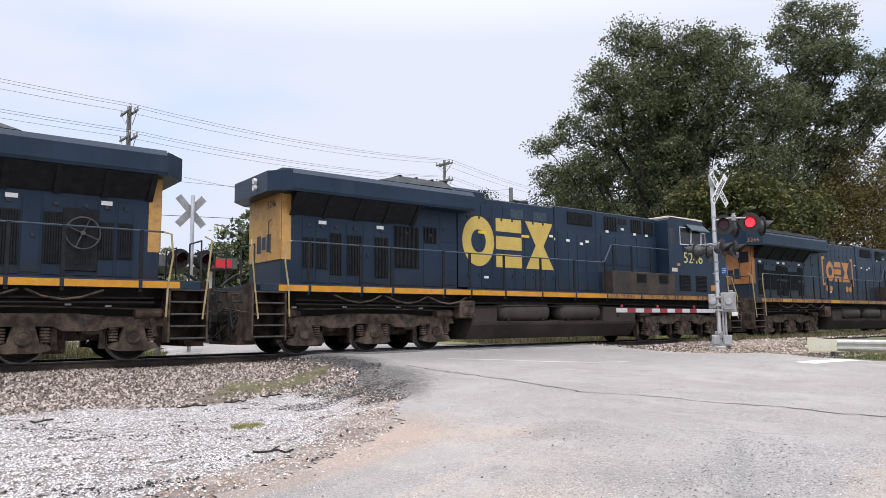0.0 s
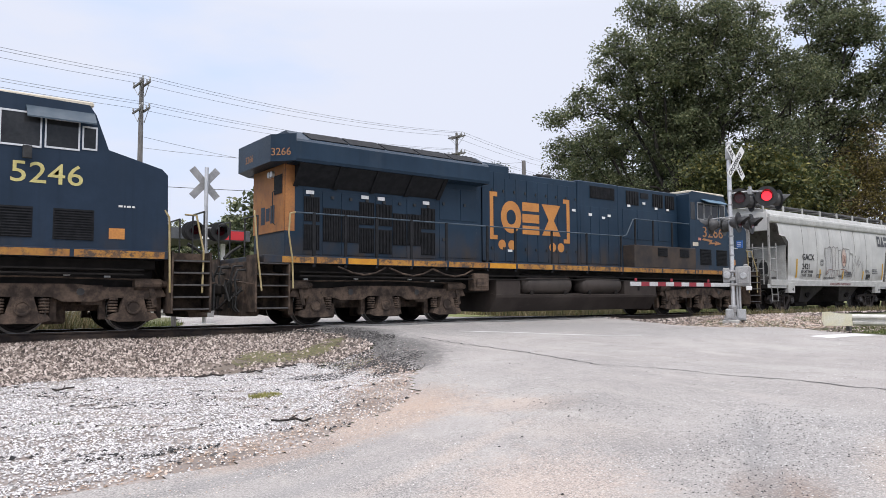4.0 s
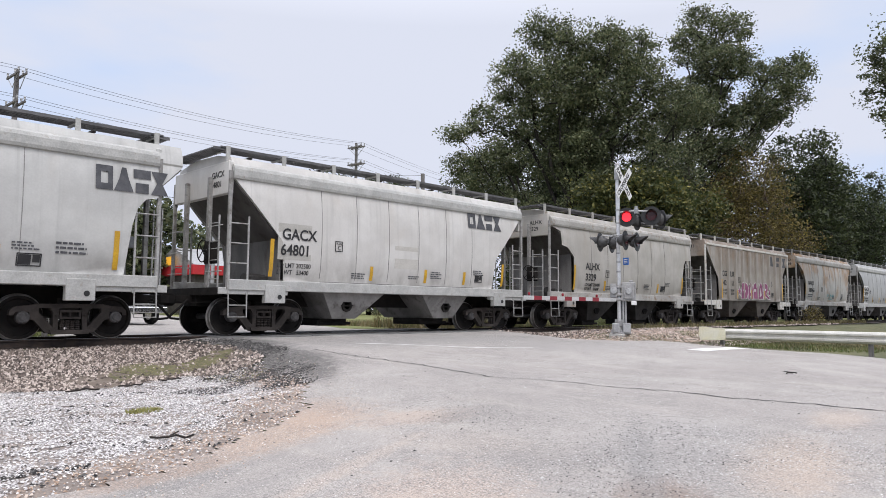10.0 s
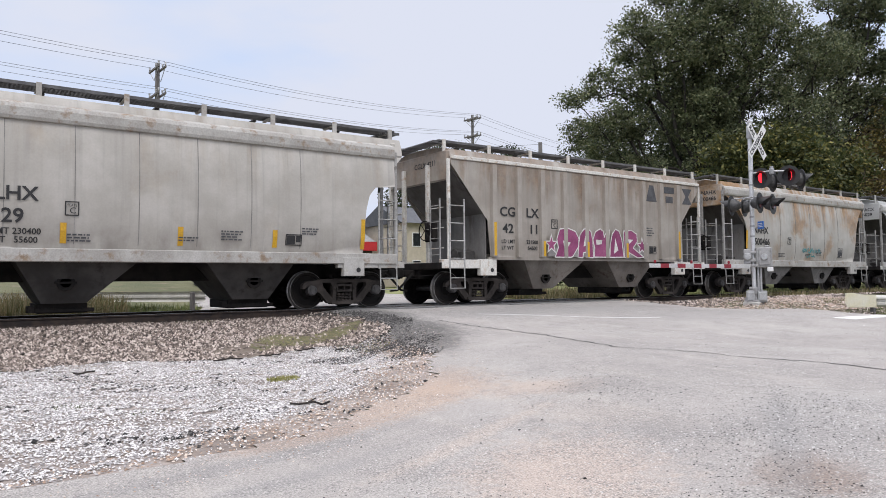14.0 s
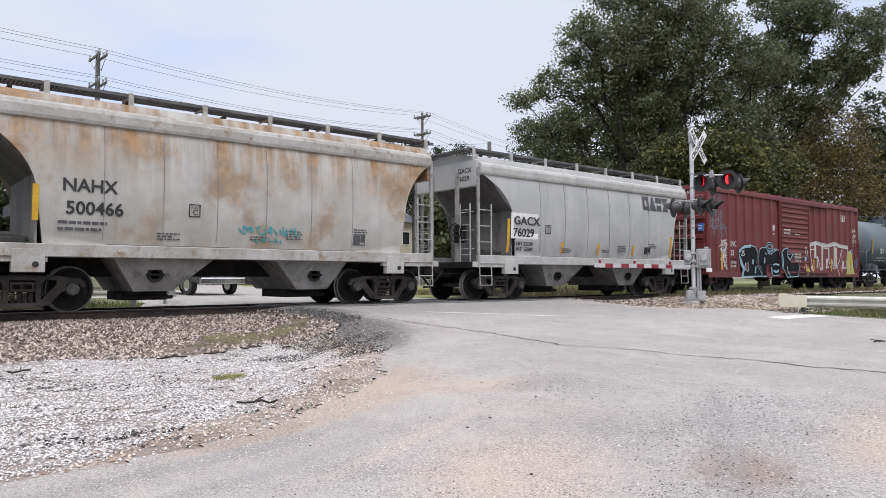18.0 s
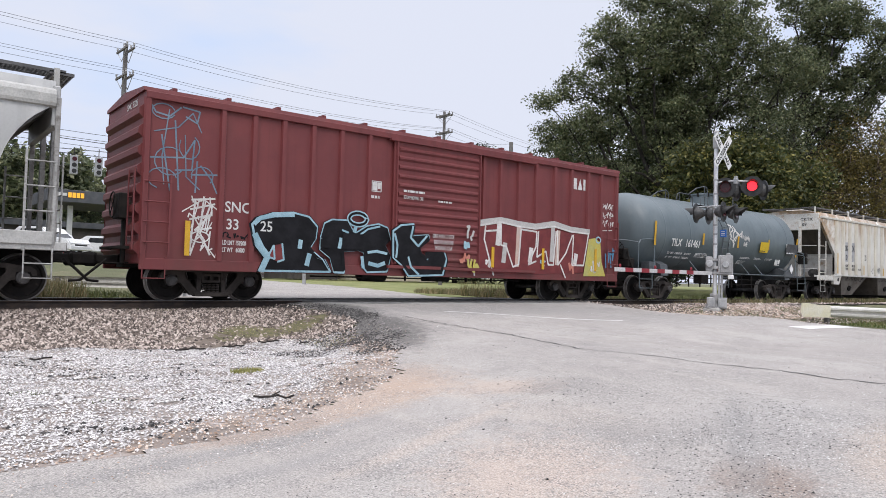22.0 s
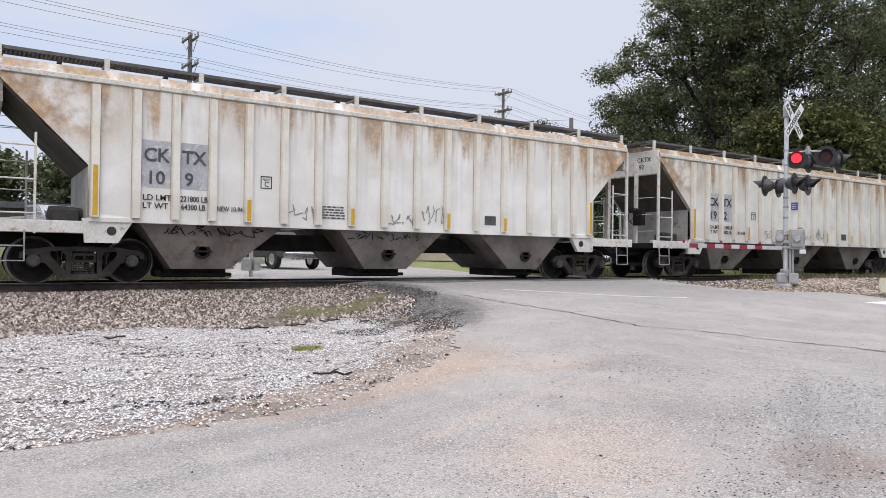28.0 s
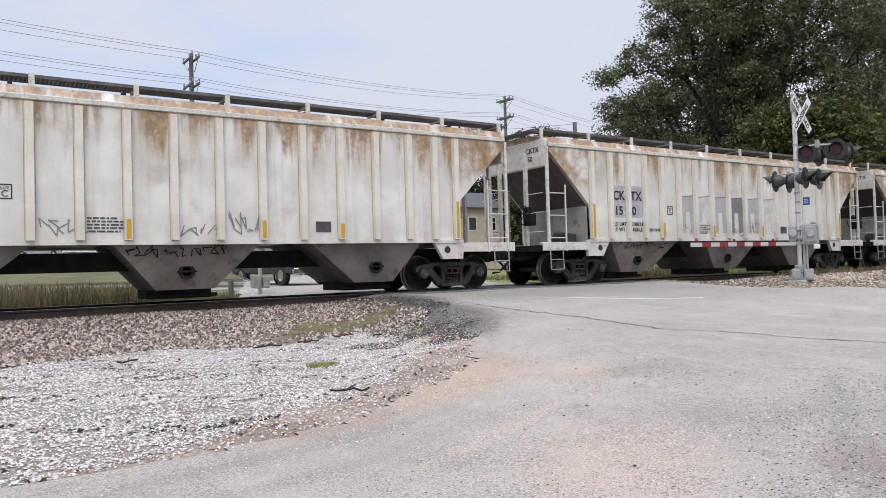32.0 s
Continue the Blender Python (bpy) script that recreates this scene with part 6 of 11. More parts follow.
    for s in (-1, 1):
        part("cross_board", walkway_mesh(s * half - 0.24, s * half + 0.20, -1.22, 1.1, crown + 0.06), rb, car)
    n = 7 if half < 7 else 9
    for i in range(n + 1):
        x = -half + 0.12 + (2 * half - 0.24) * i / n
        bm = boxes([(x - 0.05, x + 0.05, -1.30, -1.25, eave - 0.02, crown + 0.125), (x - 0.03, x + 0.03, -1.26, -0.7, crown + 0.02, crown + 0.06)])
        part("board_bracket", bm, trim, car)
    hw = 0.42
    bm = bmesh.new()
    box(bm, -half + 0.7, half - 0.7, -hw, hw, crown - 0.06, crown + 0.08, 0.03)
    part("hatch_trough", bm, trim, car)
    for i in range(5 if half < 7 else 8):
        k = 5 if half < 7 else 8
        x = -half + 1.2 + (2 * half - 2.4) * i / (k - 1)
        part("hatch_clamp", boxes([(x - 0.04, x + 0.04, -hw - 0.06, hw + 0.06, crown + 0.08, crown + 0.13)]), DARK_STEEL, car)
    return car, side, half, knee, crown


# albedo lowered for the deep shade under the cars, on top of grime
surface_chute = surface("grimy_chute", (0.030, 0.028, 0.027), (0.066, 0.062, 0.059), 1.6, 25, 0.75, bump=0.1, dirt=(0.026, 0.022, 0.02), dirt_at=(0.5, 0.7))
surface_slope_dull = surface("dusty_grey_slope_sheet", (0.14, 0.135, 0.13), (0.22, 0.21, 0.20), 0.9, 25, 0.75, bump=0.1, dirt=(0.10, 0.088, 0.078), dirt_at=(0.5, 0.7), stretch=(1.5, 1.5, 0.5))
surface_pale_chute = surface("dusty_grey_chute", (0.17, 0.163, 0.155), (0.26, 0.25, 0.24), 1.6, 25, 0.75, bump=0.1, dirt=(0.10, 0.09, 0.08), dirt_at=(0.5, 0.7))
# next two slope colours hold the shade under the car ends besides the grime
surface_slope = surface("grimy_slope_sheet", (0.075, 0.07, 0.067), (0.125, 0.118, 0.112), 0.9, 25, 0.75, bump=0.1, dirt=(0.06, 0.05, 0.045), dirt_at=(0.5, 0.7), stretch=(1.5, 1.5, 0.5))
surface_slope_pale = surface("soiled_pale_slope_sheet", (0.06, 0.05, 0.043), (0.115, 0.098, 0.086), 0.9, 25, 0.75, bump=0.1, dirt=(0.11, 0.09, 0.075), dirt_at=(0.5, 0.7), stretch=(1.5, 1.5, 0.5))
surface_board = surface("grey_grating", (0.075, 0.075, 0.078), (0.14, 0.14, 0.143), 3, 30, 0.7, bump=0.1)
PAINT_GREY = car_paint("pale_grey_car_paint", (0.47, 0.47, 0.455), (0.56, 0.56, 0.54), (0.34, 0.27, 0.20), 0.12)
PAINT_COOL = car_paint("clean_grey_car_paint", (0.385, 0.39, 0.385), (0.45, 0.455, 0.45), (0.30, 0.25, 0.20), 0.10)
RUST_SHADE_LINE = surface("rusty_line", (0.34, 0.24, 0.13), (0.52, 0.48, 0.42), 2.5, 25, 0.8)
POST_GREY = surface("grimy_post_paint", (0.24, 0.235, 0.225), (0.36, 0.355, 0.34), 2, 30, 0.65, dirt=(0.13, 0.115, 0.10), dirt_at=(0.5, 0.7))
LADDER_GREY = surface("scuffed_ladder_paint", (0.30, 0.30, 0.29), (0.42, 0.42, 0.41), 3, 30, 0.6, dirt=(0.18, 0.16, 0.14), dirt_at=(0.5, 0.7))
SEAM = surface("grimy_weld_seam", (0.19, 0.185, 0.178), (0.32, 0.31, 0.30), 2, 25, 0.8)
PAINT_WHITE = car_paint("soiled_white_car_paint", (0.56, 0.545, 0.518), (0.64, 0.627, 0.60), (0.38, 0.30, 0.22), 0.15)
PAINT_STAIN = car_paint("stained_grey_car_paint", (0.385, 0.365, 0.33), (0.475, 0.455, 0.42), (0.30, 0.23, 0.15), 0.3)
PAINT_TAN = car_paint("tan_stained_car_paint", (0.30, 0.272, 0.238), (0.385, 0.355, 0.318), (0.22, 0.145, 0.09), 0.5, hang=0.55)
PAINT_RUSTY = car_paint("rust_streaked_car_paint", (0.40, 0.39, 0.36), (0.49, 0.48, 0.45), (0.33, 0.185, 0.075), 0.95, grime=(0.26, 0.22, 0.17), grime_up=1.5, blot=(0.50, 0.66), corner=5.9)
PAINT_DUNGY = car_paint("rusty_white_car_paint", (0.655, 0.645, 0.60), (0.785, 0.775, 0.735), (0.34, 0.20, 0.088), 0.42, grime=(0.46, 0.41, 0.35), run=(1.6, 1.0, 0.4), blot=(0.56, 0.70), corner=8.3, hang=0.9)
PAINT_CHALK = car_paint("chalky_white_car_paint", (0.70, 0.685, 0.65), (0.80, 0.79, 0.76), (0.40, 0.235, 0.105), 0.3, grime=(0.60, 0.58, 0.54), run=(1.6, 1.0, 0.4), blot=(0.60, 0.76), corner=8.3, hang=0.75)
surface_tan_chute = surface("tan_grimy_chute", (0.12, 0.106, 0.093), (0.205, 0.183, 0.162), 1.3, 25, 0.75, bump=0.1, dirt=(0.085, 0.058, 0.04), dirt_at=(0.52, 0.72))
RIB_PAINT = car_paint("rust_edged_rib_paint", (0.66, 0.625, 0.55), (0.78, 0.76, 0.70), (0.42, 0.26, 0.11), 0.4, grime=(0.50, 0.45, 0.37), hang=0.5)
TRIM_GREY = surface("grey_trim", (0.38, 0.38, 0.365), (0.48, 0.48, 0.46), 3, 30, 0.55, bump=0.05, dirt=(0.30, 0.26, 0.21), dirt_at=(0.56, 0.78))
TRIM_SOILED = surface("soiled_trim", (0.33, 0.315, 0.29), (0.46, 0.45, 0.425), 1.6, 30, 0.6, bump=0.05, dirt=(0.24, 0.17, 0.11), dirt_at=(0.52, 0.72))
TRIM_RUST = surface("rust_stained_trim", (0.58, 0.56, 0.52), (0.66, 0.65, 0.61), 3, 30, 0.6, bump=0.05, dirt=(0.38, 0.25, 0.14), dirt_at=(0.52, 0.72))
BAYS2 = ((-2.9, -0.25, -2.25, -1.45), (0.65, 3.1, 1.6, 2.45))
BAYS3 = ((-5.95, -2.75, -5.2, -3.95), (-1.5, 1.6, -0.6, 0.6), (2.65, 5.75, 3.95, 5.0))
HOP_GROUP = "covered hopper cars of the train"


def marks(car, side, rows):
    """Stencilled words on the seen side: text, x, z, height, stretch, material."""
    for text, x, z, h, sq, m in rows:
        lettering("lettering", text, h / 0.72, m, car, side.put(x, z, h, 0.016), squeeze=sq, bold=0.007 if h > 0.2 else 0.002)


def usual_print(car, side, knee, seed):
    for i, (x, z, w, r) in enumerate(((-1.9, 1.62, 0.5, 3), (0.2, 1.62, 0.45, 2), (1.1, 1.78, 0.5, 4), (3.0, 1.9, 0.5, 3))):
        if abs(x) + w < knee:
            bars(car, x, z, w, r, side, 0, GREY_LETTER, 0.03, 0.03, seed + i)


def logo_blocks(car, side, x, z, w, h, material, lift=0.02):
    """The owner's mark as plain shapes: a thick square frame, a wedge, two bars and an hourglass."""
    k = w / 4
    shapes = ([[(0, 0), (0.92, 0), (0.92, 0.26), (0, 0.26)], [(0, 0.74), (0.92, 0.74), (0.92, 1), (0, 1)], [(0, 0.26), (0.27, 0.26), (0.27, 0.74), (0, 0.74)], [(0.65, 0.26), (0.92, 0.26), (0.92, 0.74), (0.65, 0.74)]],
              [[(-0.05, 0), (1.05, 0), (0.78, 0.5), (0.22, 0.5)], [(0.22, 0.5), (0.78, 0.5), (0.62, 1), (0.38, 1)]],
              [[(0, 0.62), (1, 0.62), (1, 1), (0, 1)], [(0.12, 0), (0.88, 0), (0.88, 0.42), (0.12, 0.42)]],
              [[(0, 0), (1.0, 0), (0.66, 0.5), (0.34, 0.5)], [(0.34, 0.5), (0.66, 0.5), (1.0, 1), (0, 1)]])
    for i, group in enumerate(shapes):
        for q in group:
            bm = bmesh.new()
            bm.faces.new([bm.verts.new((x + (i * 1.03 + a) * k, -side(z + b * h) - lift, z + b * h)) for a, b in q])
            part("owner_mark", bm, material, car, "dark grey shape of the owner's mark")


def build_hoppers():
    L = BLACK_LETTER
    # first: pale grey, sprayed drawing, block mark
    car, side, half, knee, top = hopper(57.8, 5.95, 4.27, PAINT_GREY, TRIM_GREY, "pale grey smooth-sided two-bay hopper car with sprayed drawing", HOP_GROUP, BAYS2, cut="block", end_marks=("GACX", "2421"))
    marks(car, side, [("GACX", -3.26, 2.26, 0.27, 1.0, L), ("2421", -3.26, 1.86, 0.25, 1.02, L), ("LD LMT 230700", -3.33, 1.69, 0.12, 0.95, L), ("LT WT   55300", -3.33, 1.52, 0.12, 0.95, L)])
    lettering("lettering", "DO NOT HAMMER ON SIDES OF CAR", 0.15, SPRAY["maroon"], car, pose(-0.75, -1.567, 1.16), squeeze=0.82)
    logo_blocks(car, side.at, 4.47, 3.14, 1.5, 0.52, GREY_LETTER)
    for x in (-3.72, -1.61, 0.64, 2.76):
        stripe(car, x, 1.46, 2.28 if x < -3 else 1.86, side)
    stripe(car, 4.95, 1.46, 2.28, side)
    placard(car, -1.58, 2.05, 0.25, 0.26, side)
    placard(car, 3.1, 1.46, 0.44, 0.26, side, fill=L)
    bars(car, 3.78, 1.93, 0.6, 3, side, 0, GREY_LETTER, 0.045, 0.05, 8)
    bars(car, 0.75, 1.76, 0.75, 3, side, 0, GREY_LETTER, 0.05, 0.04, 9)
    bars(car, -1.2, 1.5, 1.15, 2, side, 0, GREY_LETTER, 0.02, 0.03, 10)
    usual_print(car, side, knee, 1)
    blob(car, side.at, [(-1.15, 2.8), (-0.6, 2.85), (-0.45, 1.9), (-1.0, 1.75)], "mist", 0.016, label="pale grey sprayed fill")
    blob(car, side.at, [(-0.47, 2.85), (-0.21, 2.88), (-0.1, 2.63), (-0.19, 1.87), (-0.4, 1.85)], "silver", 0.018, label="silver sprayed fill")
    for run in ([(-1.2, 2.56), (-1.19, 2.84), (-0.94, 2.85), (-0.73, 2.93), (-0.57, 2.9), (-0.48, 2.54), (-0.4, 1.83)], [(-1.2, 2.56), (-1.09, 2.22), (-1.05, 1.63), (-0.68, 1.78)], [(-0.47, 2.89), (-0.31, 2.96), (-0.16, 2.86), (-0.09, 2.68), (-0.14, 2.31), (-0.2, 1.84), (-0.46, 1.82)], [(-0.14, 2.89), (0.12, 2.94), (0.18, 2.61), (0.15, 1.95)], [(0.17, 2.79), (0.44, 2.82)], [(0.87, 2.89), (1.29, 2.86), (1.33, 2.67), (1.13, 1.89)], [(1.3, 2.67), (1.63, 2.67), (1.6, 1.98), (1.68, 1.88), (1.53, 1.5)], [(-0.11, 1.85), (0.23, 1.87), (0.28, 1.59)], [(-0.2, 1.84), (-0.27, 1.5)], [(0.39, 1.5), (0.51, 1.69), (0.64, 1.91)]):
        tag_strokes(car, side.at, [run], 0.036, "grey", 0.02, label="dark sprayed outline")
    tag_strokes(car, side.at, [arc(0.70, 2.45, 0.25, 0.46, 0, 360, 18)], 0.045, "grey", 0.02, label="dark sprayed oval")
    blob(car, side.at, arc(0.70, 2.45, 0.21, 0.41, 0, 360, 16)[:-1], "peach", 0.018, label="peach sprayed fill")
    for run in (arc(0.63, 2.39, 0.06, 0.18, 0, 360, 10), arc(0.79, 2.37, 0.06, 0.17, 0, 360, 10), [(-1.05, 1.63), (-0.88, 1.85), (-0.47, 1.88)], [(-0.46, 1.82), (-0.48, 1.56)], [(0.03, 1.83), (0.06, 1.59)], [(0.36, 1.89), (0.67, 1.91), (0.93, 1.87), (1.07, 1.77)]):
        tag_strokes(car, side.at, [run], 0.03, "umber", 0.023, label="reddish-brown sprayed line")
    tag_strokes(car, side.at, [[(1.7, 2.1), (1.9, 2.59), (1.96, 2.12), (2.15, 2.39), (2.08, 2.13), (2.32, 2.57), (2.2, 2.03), (2.45, 2.33), (2.68, 1.87), (2.69, 2.35)]], 0.022, "grey", 0.02, label="thin dark scrawl")

    # second: whiter, patched number panel
    car, side, half, knee, top = hopper(70.75, 5.65, 4.3, PAINT_WHITE, TRIM_GREY, "white smooth-sided two-bay hopper car with a grey number patch", HOP_GROUP, BAYS2, cut="diag", end_marks=("GACX", "64801"))
    p = side.put(-4.25, 1.9, 0.9, 0.003)
    part("number_patch", boxes([(0, 1.0, -0.002, 0.002, 0, 0.92)]), surface_patch, car, "grey repaint patch", at=p)
    marks(car, side, [("GACX", -4.15, 2.42, 0.28, 0.95, L), ("64801", -4.18, 2.02, 0.28, 0.92, L), ("LD LMT 202500", -4.25, 1.7, 0.12, 0.9, L), ("LT WT   53400", -4.25, 1.53, 0.12, 0.9, L)])
    logo_blocks(car, side.at, 2.75, 3.3, 1.6, 0.5, GREY_LETTER)
    for x, z in ((-4.42, 2.4), (-1.2, 1.86), (0.9, 1.86), (2.6, 1.86), (4.46, 2.2)):
        stripe(car, x, 1.46, z, side)
    part("number_patch", boxes([(0, 0.9, -0.002, 0.002, 0, 0.65)]), surface_patch2, car, "pale tan repaint patch", at=side.put(-0.35, 1.85, 0.65, 0.003))
    placard(car, -2.5, 2.2, 0.25, 0.28, side)
    placard(car, 3.1, 1.55, 0.35, 0.25, side, fill=L)
    usual_print(car, side, knee, 2)

    # third: stained grey
    car, side, half, knee, top = hopper(83.4, 5.7, 4.35, PAINT_STAIN, TRIM_SOILED, "stained grey smooth-sided two-bay hopper car", HOP_GROUP, BAYS2, cut="step", outlet=0.08, end_marks=("ALHX", "3329"))
    marks(car, side, [("ALHX", -3.38, 2.26, 0.27, 1.0, L), ("3329", -3.38, 1.84, 0.27, 1.0, L), ("LD LMT 230400", -3.4, 1.62, 0.12, 0.95, L), ("LT WT   55600", -3.4, 1.46, 0.12, 0.95, L)])
    for x, z in ((-4.1, 2.4), (-1.97, 1.86), (0.24, 1.86), (2.34, 1.86), (4.62, 2.2)):
        stripe(car, x, 1.46, z, side)
    placard(car, -1.95, 2.0, 0.25, 0.28, side)
    placard(car, 2.6, 1.52, 0.4, 0.26, side, fill=L)
    usual_print(car, side, knee, 3)

    # fourth: tan, ribbed, plum letters sprayed along the sill
    car, side, half, knee, top = hopper(96.2, 5.7, 4.3, PAINT_TAN, TRIM_RUST, "tan-stained ribbed two-bay hopper car with plum graffiti", HOP_GROUP, BAYS2, ribs=10, cut="diag", end_marks=("CGLX 4211",))
    marks(car, side, [("CG", -3.85, 2.5, 0.27, 1.1, L), ("LX", -2.85, 2.5, 0.27, 1.1, L), ("42", -3.75, 2.02, 0.27, 1.1, L), ("11", -2.75, 2.02, 0.27, 1.1, L), ("LD LMT", -3.8, 1.72, 0.11, 1.0, L), ("231500", -2.85, 1.72, 0.11, 1.0, L), ("LT WT", -3.8, 1.54, 0.11, 1.0, L), ("54500", -2.8, 1.54, 0.11, 1.0, L)])
    for q in ([(2.55, 0), (3.1, 0), (2.93, 0.5), (2.72, 0.5)], [(3.6, 0.3), (4.15, 0.3), (4.15, 0.5), (3.6, 0.5)], [(3.68, 0), (4.07, 0), (4.07, 0.2), (3.68, 0.2)], [(4.6, 0), (5.15, 0), (4.95, 0.25), (4.8, 0.25)], [(4.6, 0.5), (5.15, 0.5), (4.95, 0.25), (4.8, 0.25)]):
        bm = bmesh.new()
        prism(bm, [(u + (0.06 if u < 3.3 else -0.03), 3.29 + 1.1 * v) for u, v in q], -1.549, -1.545)
        part("owner_mark", bm, GREY_LETTER, car, "dark block-shaped owner's mark")
    sp = lambda z: 1.638
    plum = (([(-1.71, 1.88), (-1.58, 2.19), (-1.24, 2.23), (-0.91, 2.14), (-0.76, 1.92), (-0.79, 1.67), (-1.03, 1.38), (-1.11, 1.34), (-1.79, 1.34), (-1.65, 1.63)], [(-1.46, 1.85), (-1.12, 1.79), (-1.36, 1.53)]),
            ([(-0.82, 1.34), (-0.77, 1.8), (-0.71, 2.05), (-0.54, 2.22), (-0.37, 2.26), (-0.22, 2.15), (-0.15, 1.86), (-0.13, 1.34), (-0.37, 1.34), (-0.38, 1.52), (-0.58, 1.49), (-0.6, 1.34)], [(-0.48, 2.02), (-0.38, 1.75), (-0.57, 1.68)]),
            ([(-0.14, 1.9), (-0.02, 2.16), (0.2, 2.26), (0.35, 2.18), (0.38, 1.99), (0.51, 2.23), (0.62, 2.24), (0.59, 1.71), (0.63, 1.5), (0.6, 1.36), (-0.09, 1.36), (-0.07, 1.65)], [(0.0, 1.91), (0.29, 1.9), (0.26, 1.77), (0.02, 1.75)]),
            ([(0.63, 1.36), (0.66, 1.76), (0.76, 2.11), (0.92, 2.27), (1.09, 2.21), (1.21, 1.95), (1.3, 1.37)], [(0.9, 1.99), (1.04, 1.59), (0.83, 1.48)]),
            ([(1.3, 2.22), (1.69, 2.26), (1.96, 2.14), (1.98, 1.89), (1.76, 1.68), (2.31, 1.38), (1.98, 1.36), (1.57, 1.52), (1.54, 1.37), (1.33, 1.36)], [(1.52, 1.96), (1.79, 1.95), (1.57, 1.81)]))
    blob(car, sp, [(-2.1, 1.36), (-1.95, 1.6), (-1.6, 1.7), (2.1, 1.7), (2.45, 1.5), (2.5, 1.36)], "grey", 0.001, label="dark grey sprayed shade")
    for k, (pts, hole) in enumerate(plum):
        blob(car, sp, pts, "plum", 0.004 + 0.0005 * k, label="plum sprayed letter shape")
        tag_strokes(car, sp, [pts + pts[:1]], 0.035, "white", 0.008, label="white sprayed outline")
        blob(car, sp, hole, "white", 0.009, label="white gap in a letter")
    for x, zz in ((-1.93, 1.72), (2.22, 1.74)):
        pts = [(x + 0.21 * math.cos(radians(90 + 36 * i)) * (1 if i % 2 == 0 else 0.42), zz + 0.23 * math.sin(radians(90 + 36 * i)) * (1 if i % 2 == 0 else 0.42)) for i in range(10)]
        blob(car, sp, [(x + (p - x) * 1.45, zz + (q - zz) * 1.45) for p, q in pts], "white", 0.004)
        blob(car, sp, pts, "plum", 0.006, label="plum sprayed star")
    for x, z in ((-4.09, 2.3), (-2.2, 1.81), (-0.34, 1.83), (1.49, 1.83), (4.24, 2.3)):
        stripe(car, x, 1.36, z, -1.65, w=0.09)
    placard(car, -1.83, 2.2, 0.26, 0.28, -1.546)
    placard(car, 2.72, 1.5, 0.36, 0.26, -1.546, fill=L)
    bars(car, 2.45, 2.35, 0.55, 4, -1.546, 0, GREY_LETTER, 0.04, 0.04, 5)

    # fifth: rust streaks
    car, side, half, knee, top = hopper(108.9, 5.7, 4.3, PAINT_RUSTY, TRIM_SOILED, "rust-streaked grey smooth-sided two-bay hopper car", HOP_GROUP, BAYS2, cut="round", end_marks=("NAHX", "500466"))
    marks(car, side, [("NAHX", -3.74, 2.41, 0.26, 0.98, L), ("500466", -3.67, 1.96, 0.26, 1.0, L)])
    bars(car, -3.8, 1.76, 1.0, 2, side, 0, GREY_LETTER, 0.06, 0.07, 4)
    stripe(car, -4.19, 1.8, 2.5, side)
    tag_strokes(car, side.at, scrawl(-0.1, 1.68, 1.5, 0.22, 14, 9) + scrawl(0.3, 1.5, 0.7, 0.14, 6, 10), 0.028, "teal", 0.02, label="small teal scrawl")
    placard(car, -1.24, 2.02, 0.25, 0.28, side)
    placard(car, 3.0, 1.52, 0.36, 0.28, side, fill=GREY_LETTER)
    usual_print(car, side, knee, 5)

    # sixth: clean grey with a white number panel
    car, side, half, knee, top = hopper(121.9, 5.7, 4.3, PAINT_COOL, TRIM_GREY, "clean pale grey smooth-sided two-bay hopper car with white number panel", HOP_GROUP, BAYS2, cut="round", end_marks=("GACX", "76029"))
    part("number_patch", boxes([(0, 1.22, -0.002, 0.002, 0, 0.8)]), WHITE_PAINT, car, "white number panel", at=side.put(-4.3, 1.9, 0.8, 0.003))
    marks(car, side, [("GACX", -4.2, 2.34, 0.26, 1.15, L), ("76029", -4.22, 1.97, 0.26, 1.05, L), ("LD LMT 232500", -4.3, 1.69, 0.12, 0.9, L), ("LT  WT   53500", -4.3, 1.52, 0.12, 0.9, L)])
    logo_blocks(car, side.at, 2.62, 3.2, 1.6, 0.5, GREY_LETTER)
    for x, z in ((-4.42, 2.5), (-1.9, 1.86), (0.0, 1.86), (2.0, 1.86), (4.42, 2.25)):
        stripe(car, x, 1.46, z, side)
    placard(car, -2.75, 2.1, 0.26, 0.28, side)
    placard(car, 2.7, 1.55, 0.38, 0.26, side, fill=L)
    usual_print(car, side, knee, 6)

    # four long ribbed cars
    for n, (xc, a, b, lab) in enumerate(((168.4, "10", "9", "rust-stained white ribbed three-bay hopper car"), (186.7, "19", "2", "rust-stained white ribbed three-bay hopper car with stencilled patches"), (205.0, "15", "0", "rust-stained white ribbed hopper car with faded graffiti"), (223.2, "", "", "rust-stained white ribbed three-bay hopper car at the rear"))):
        car, side, half, knee, top = hopper(xc, 8.5, 6.85, PAINT_CHALK if n == 0 else PAINT_DUNGY, TRIM_RUST, lab, HOP_GROUP, BAYS3, ribs=17, cut="diag", outlet=0.1, end_marks=("CKTX", ("109", "192", "150", "")[n]))
        yb = -1.546
        rx = RIBS_LONG
        if a:
            for i, (t1, t2) in enumerate((("CK", a), ("TX", b))):
                x = rx[i + 1] + 0.10
                part("number_patch", boxes([(x, x + 0.56, yb, yb + 0.003, 1.98, 2.95)]), surface_patch3, car, "pale grey repaint patch")
                marks(car, side, [(t1, x + 0.03, 2.52, 0.28, 0.95, GREY_LETTER if n == 0 else L), (t2, x + 0.08, 2.06, 0.27, 1.0, GREY_LETTER if n == 0 else L)])
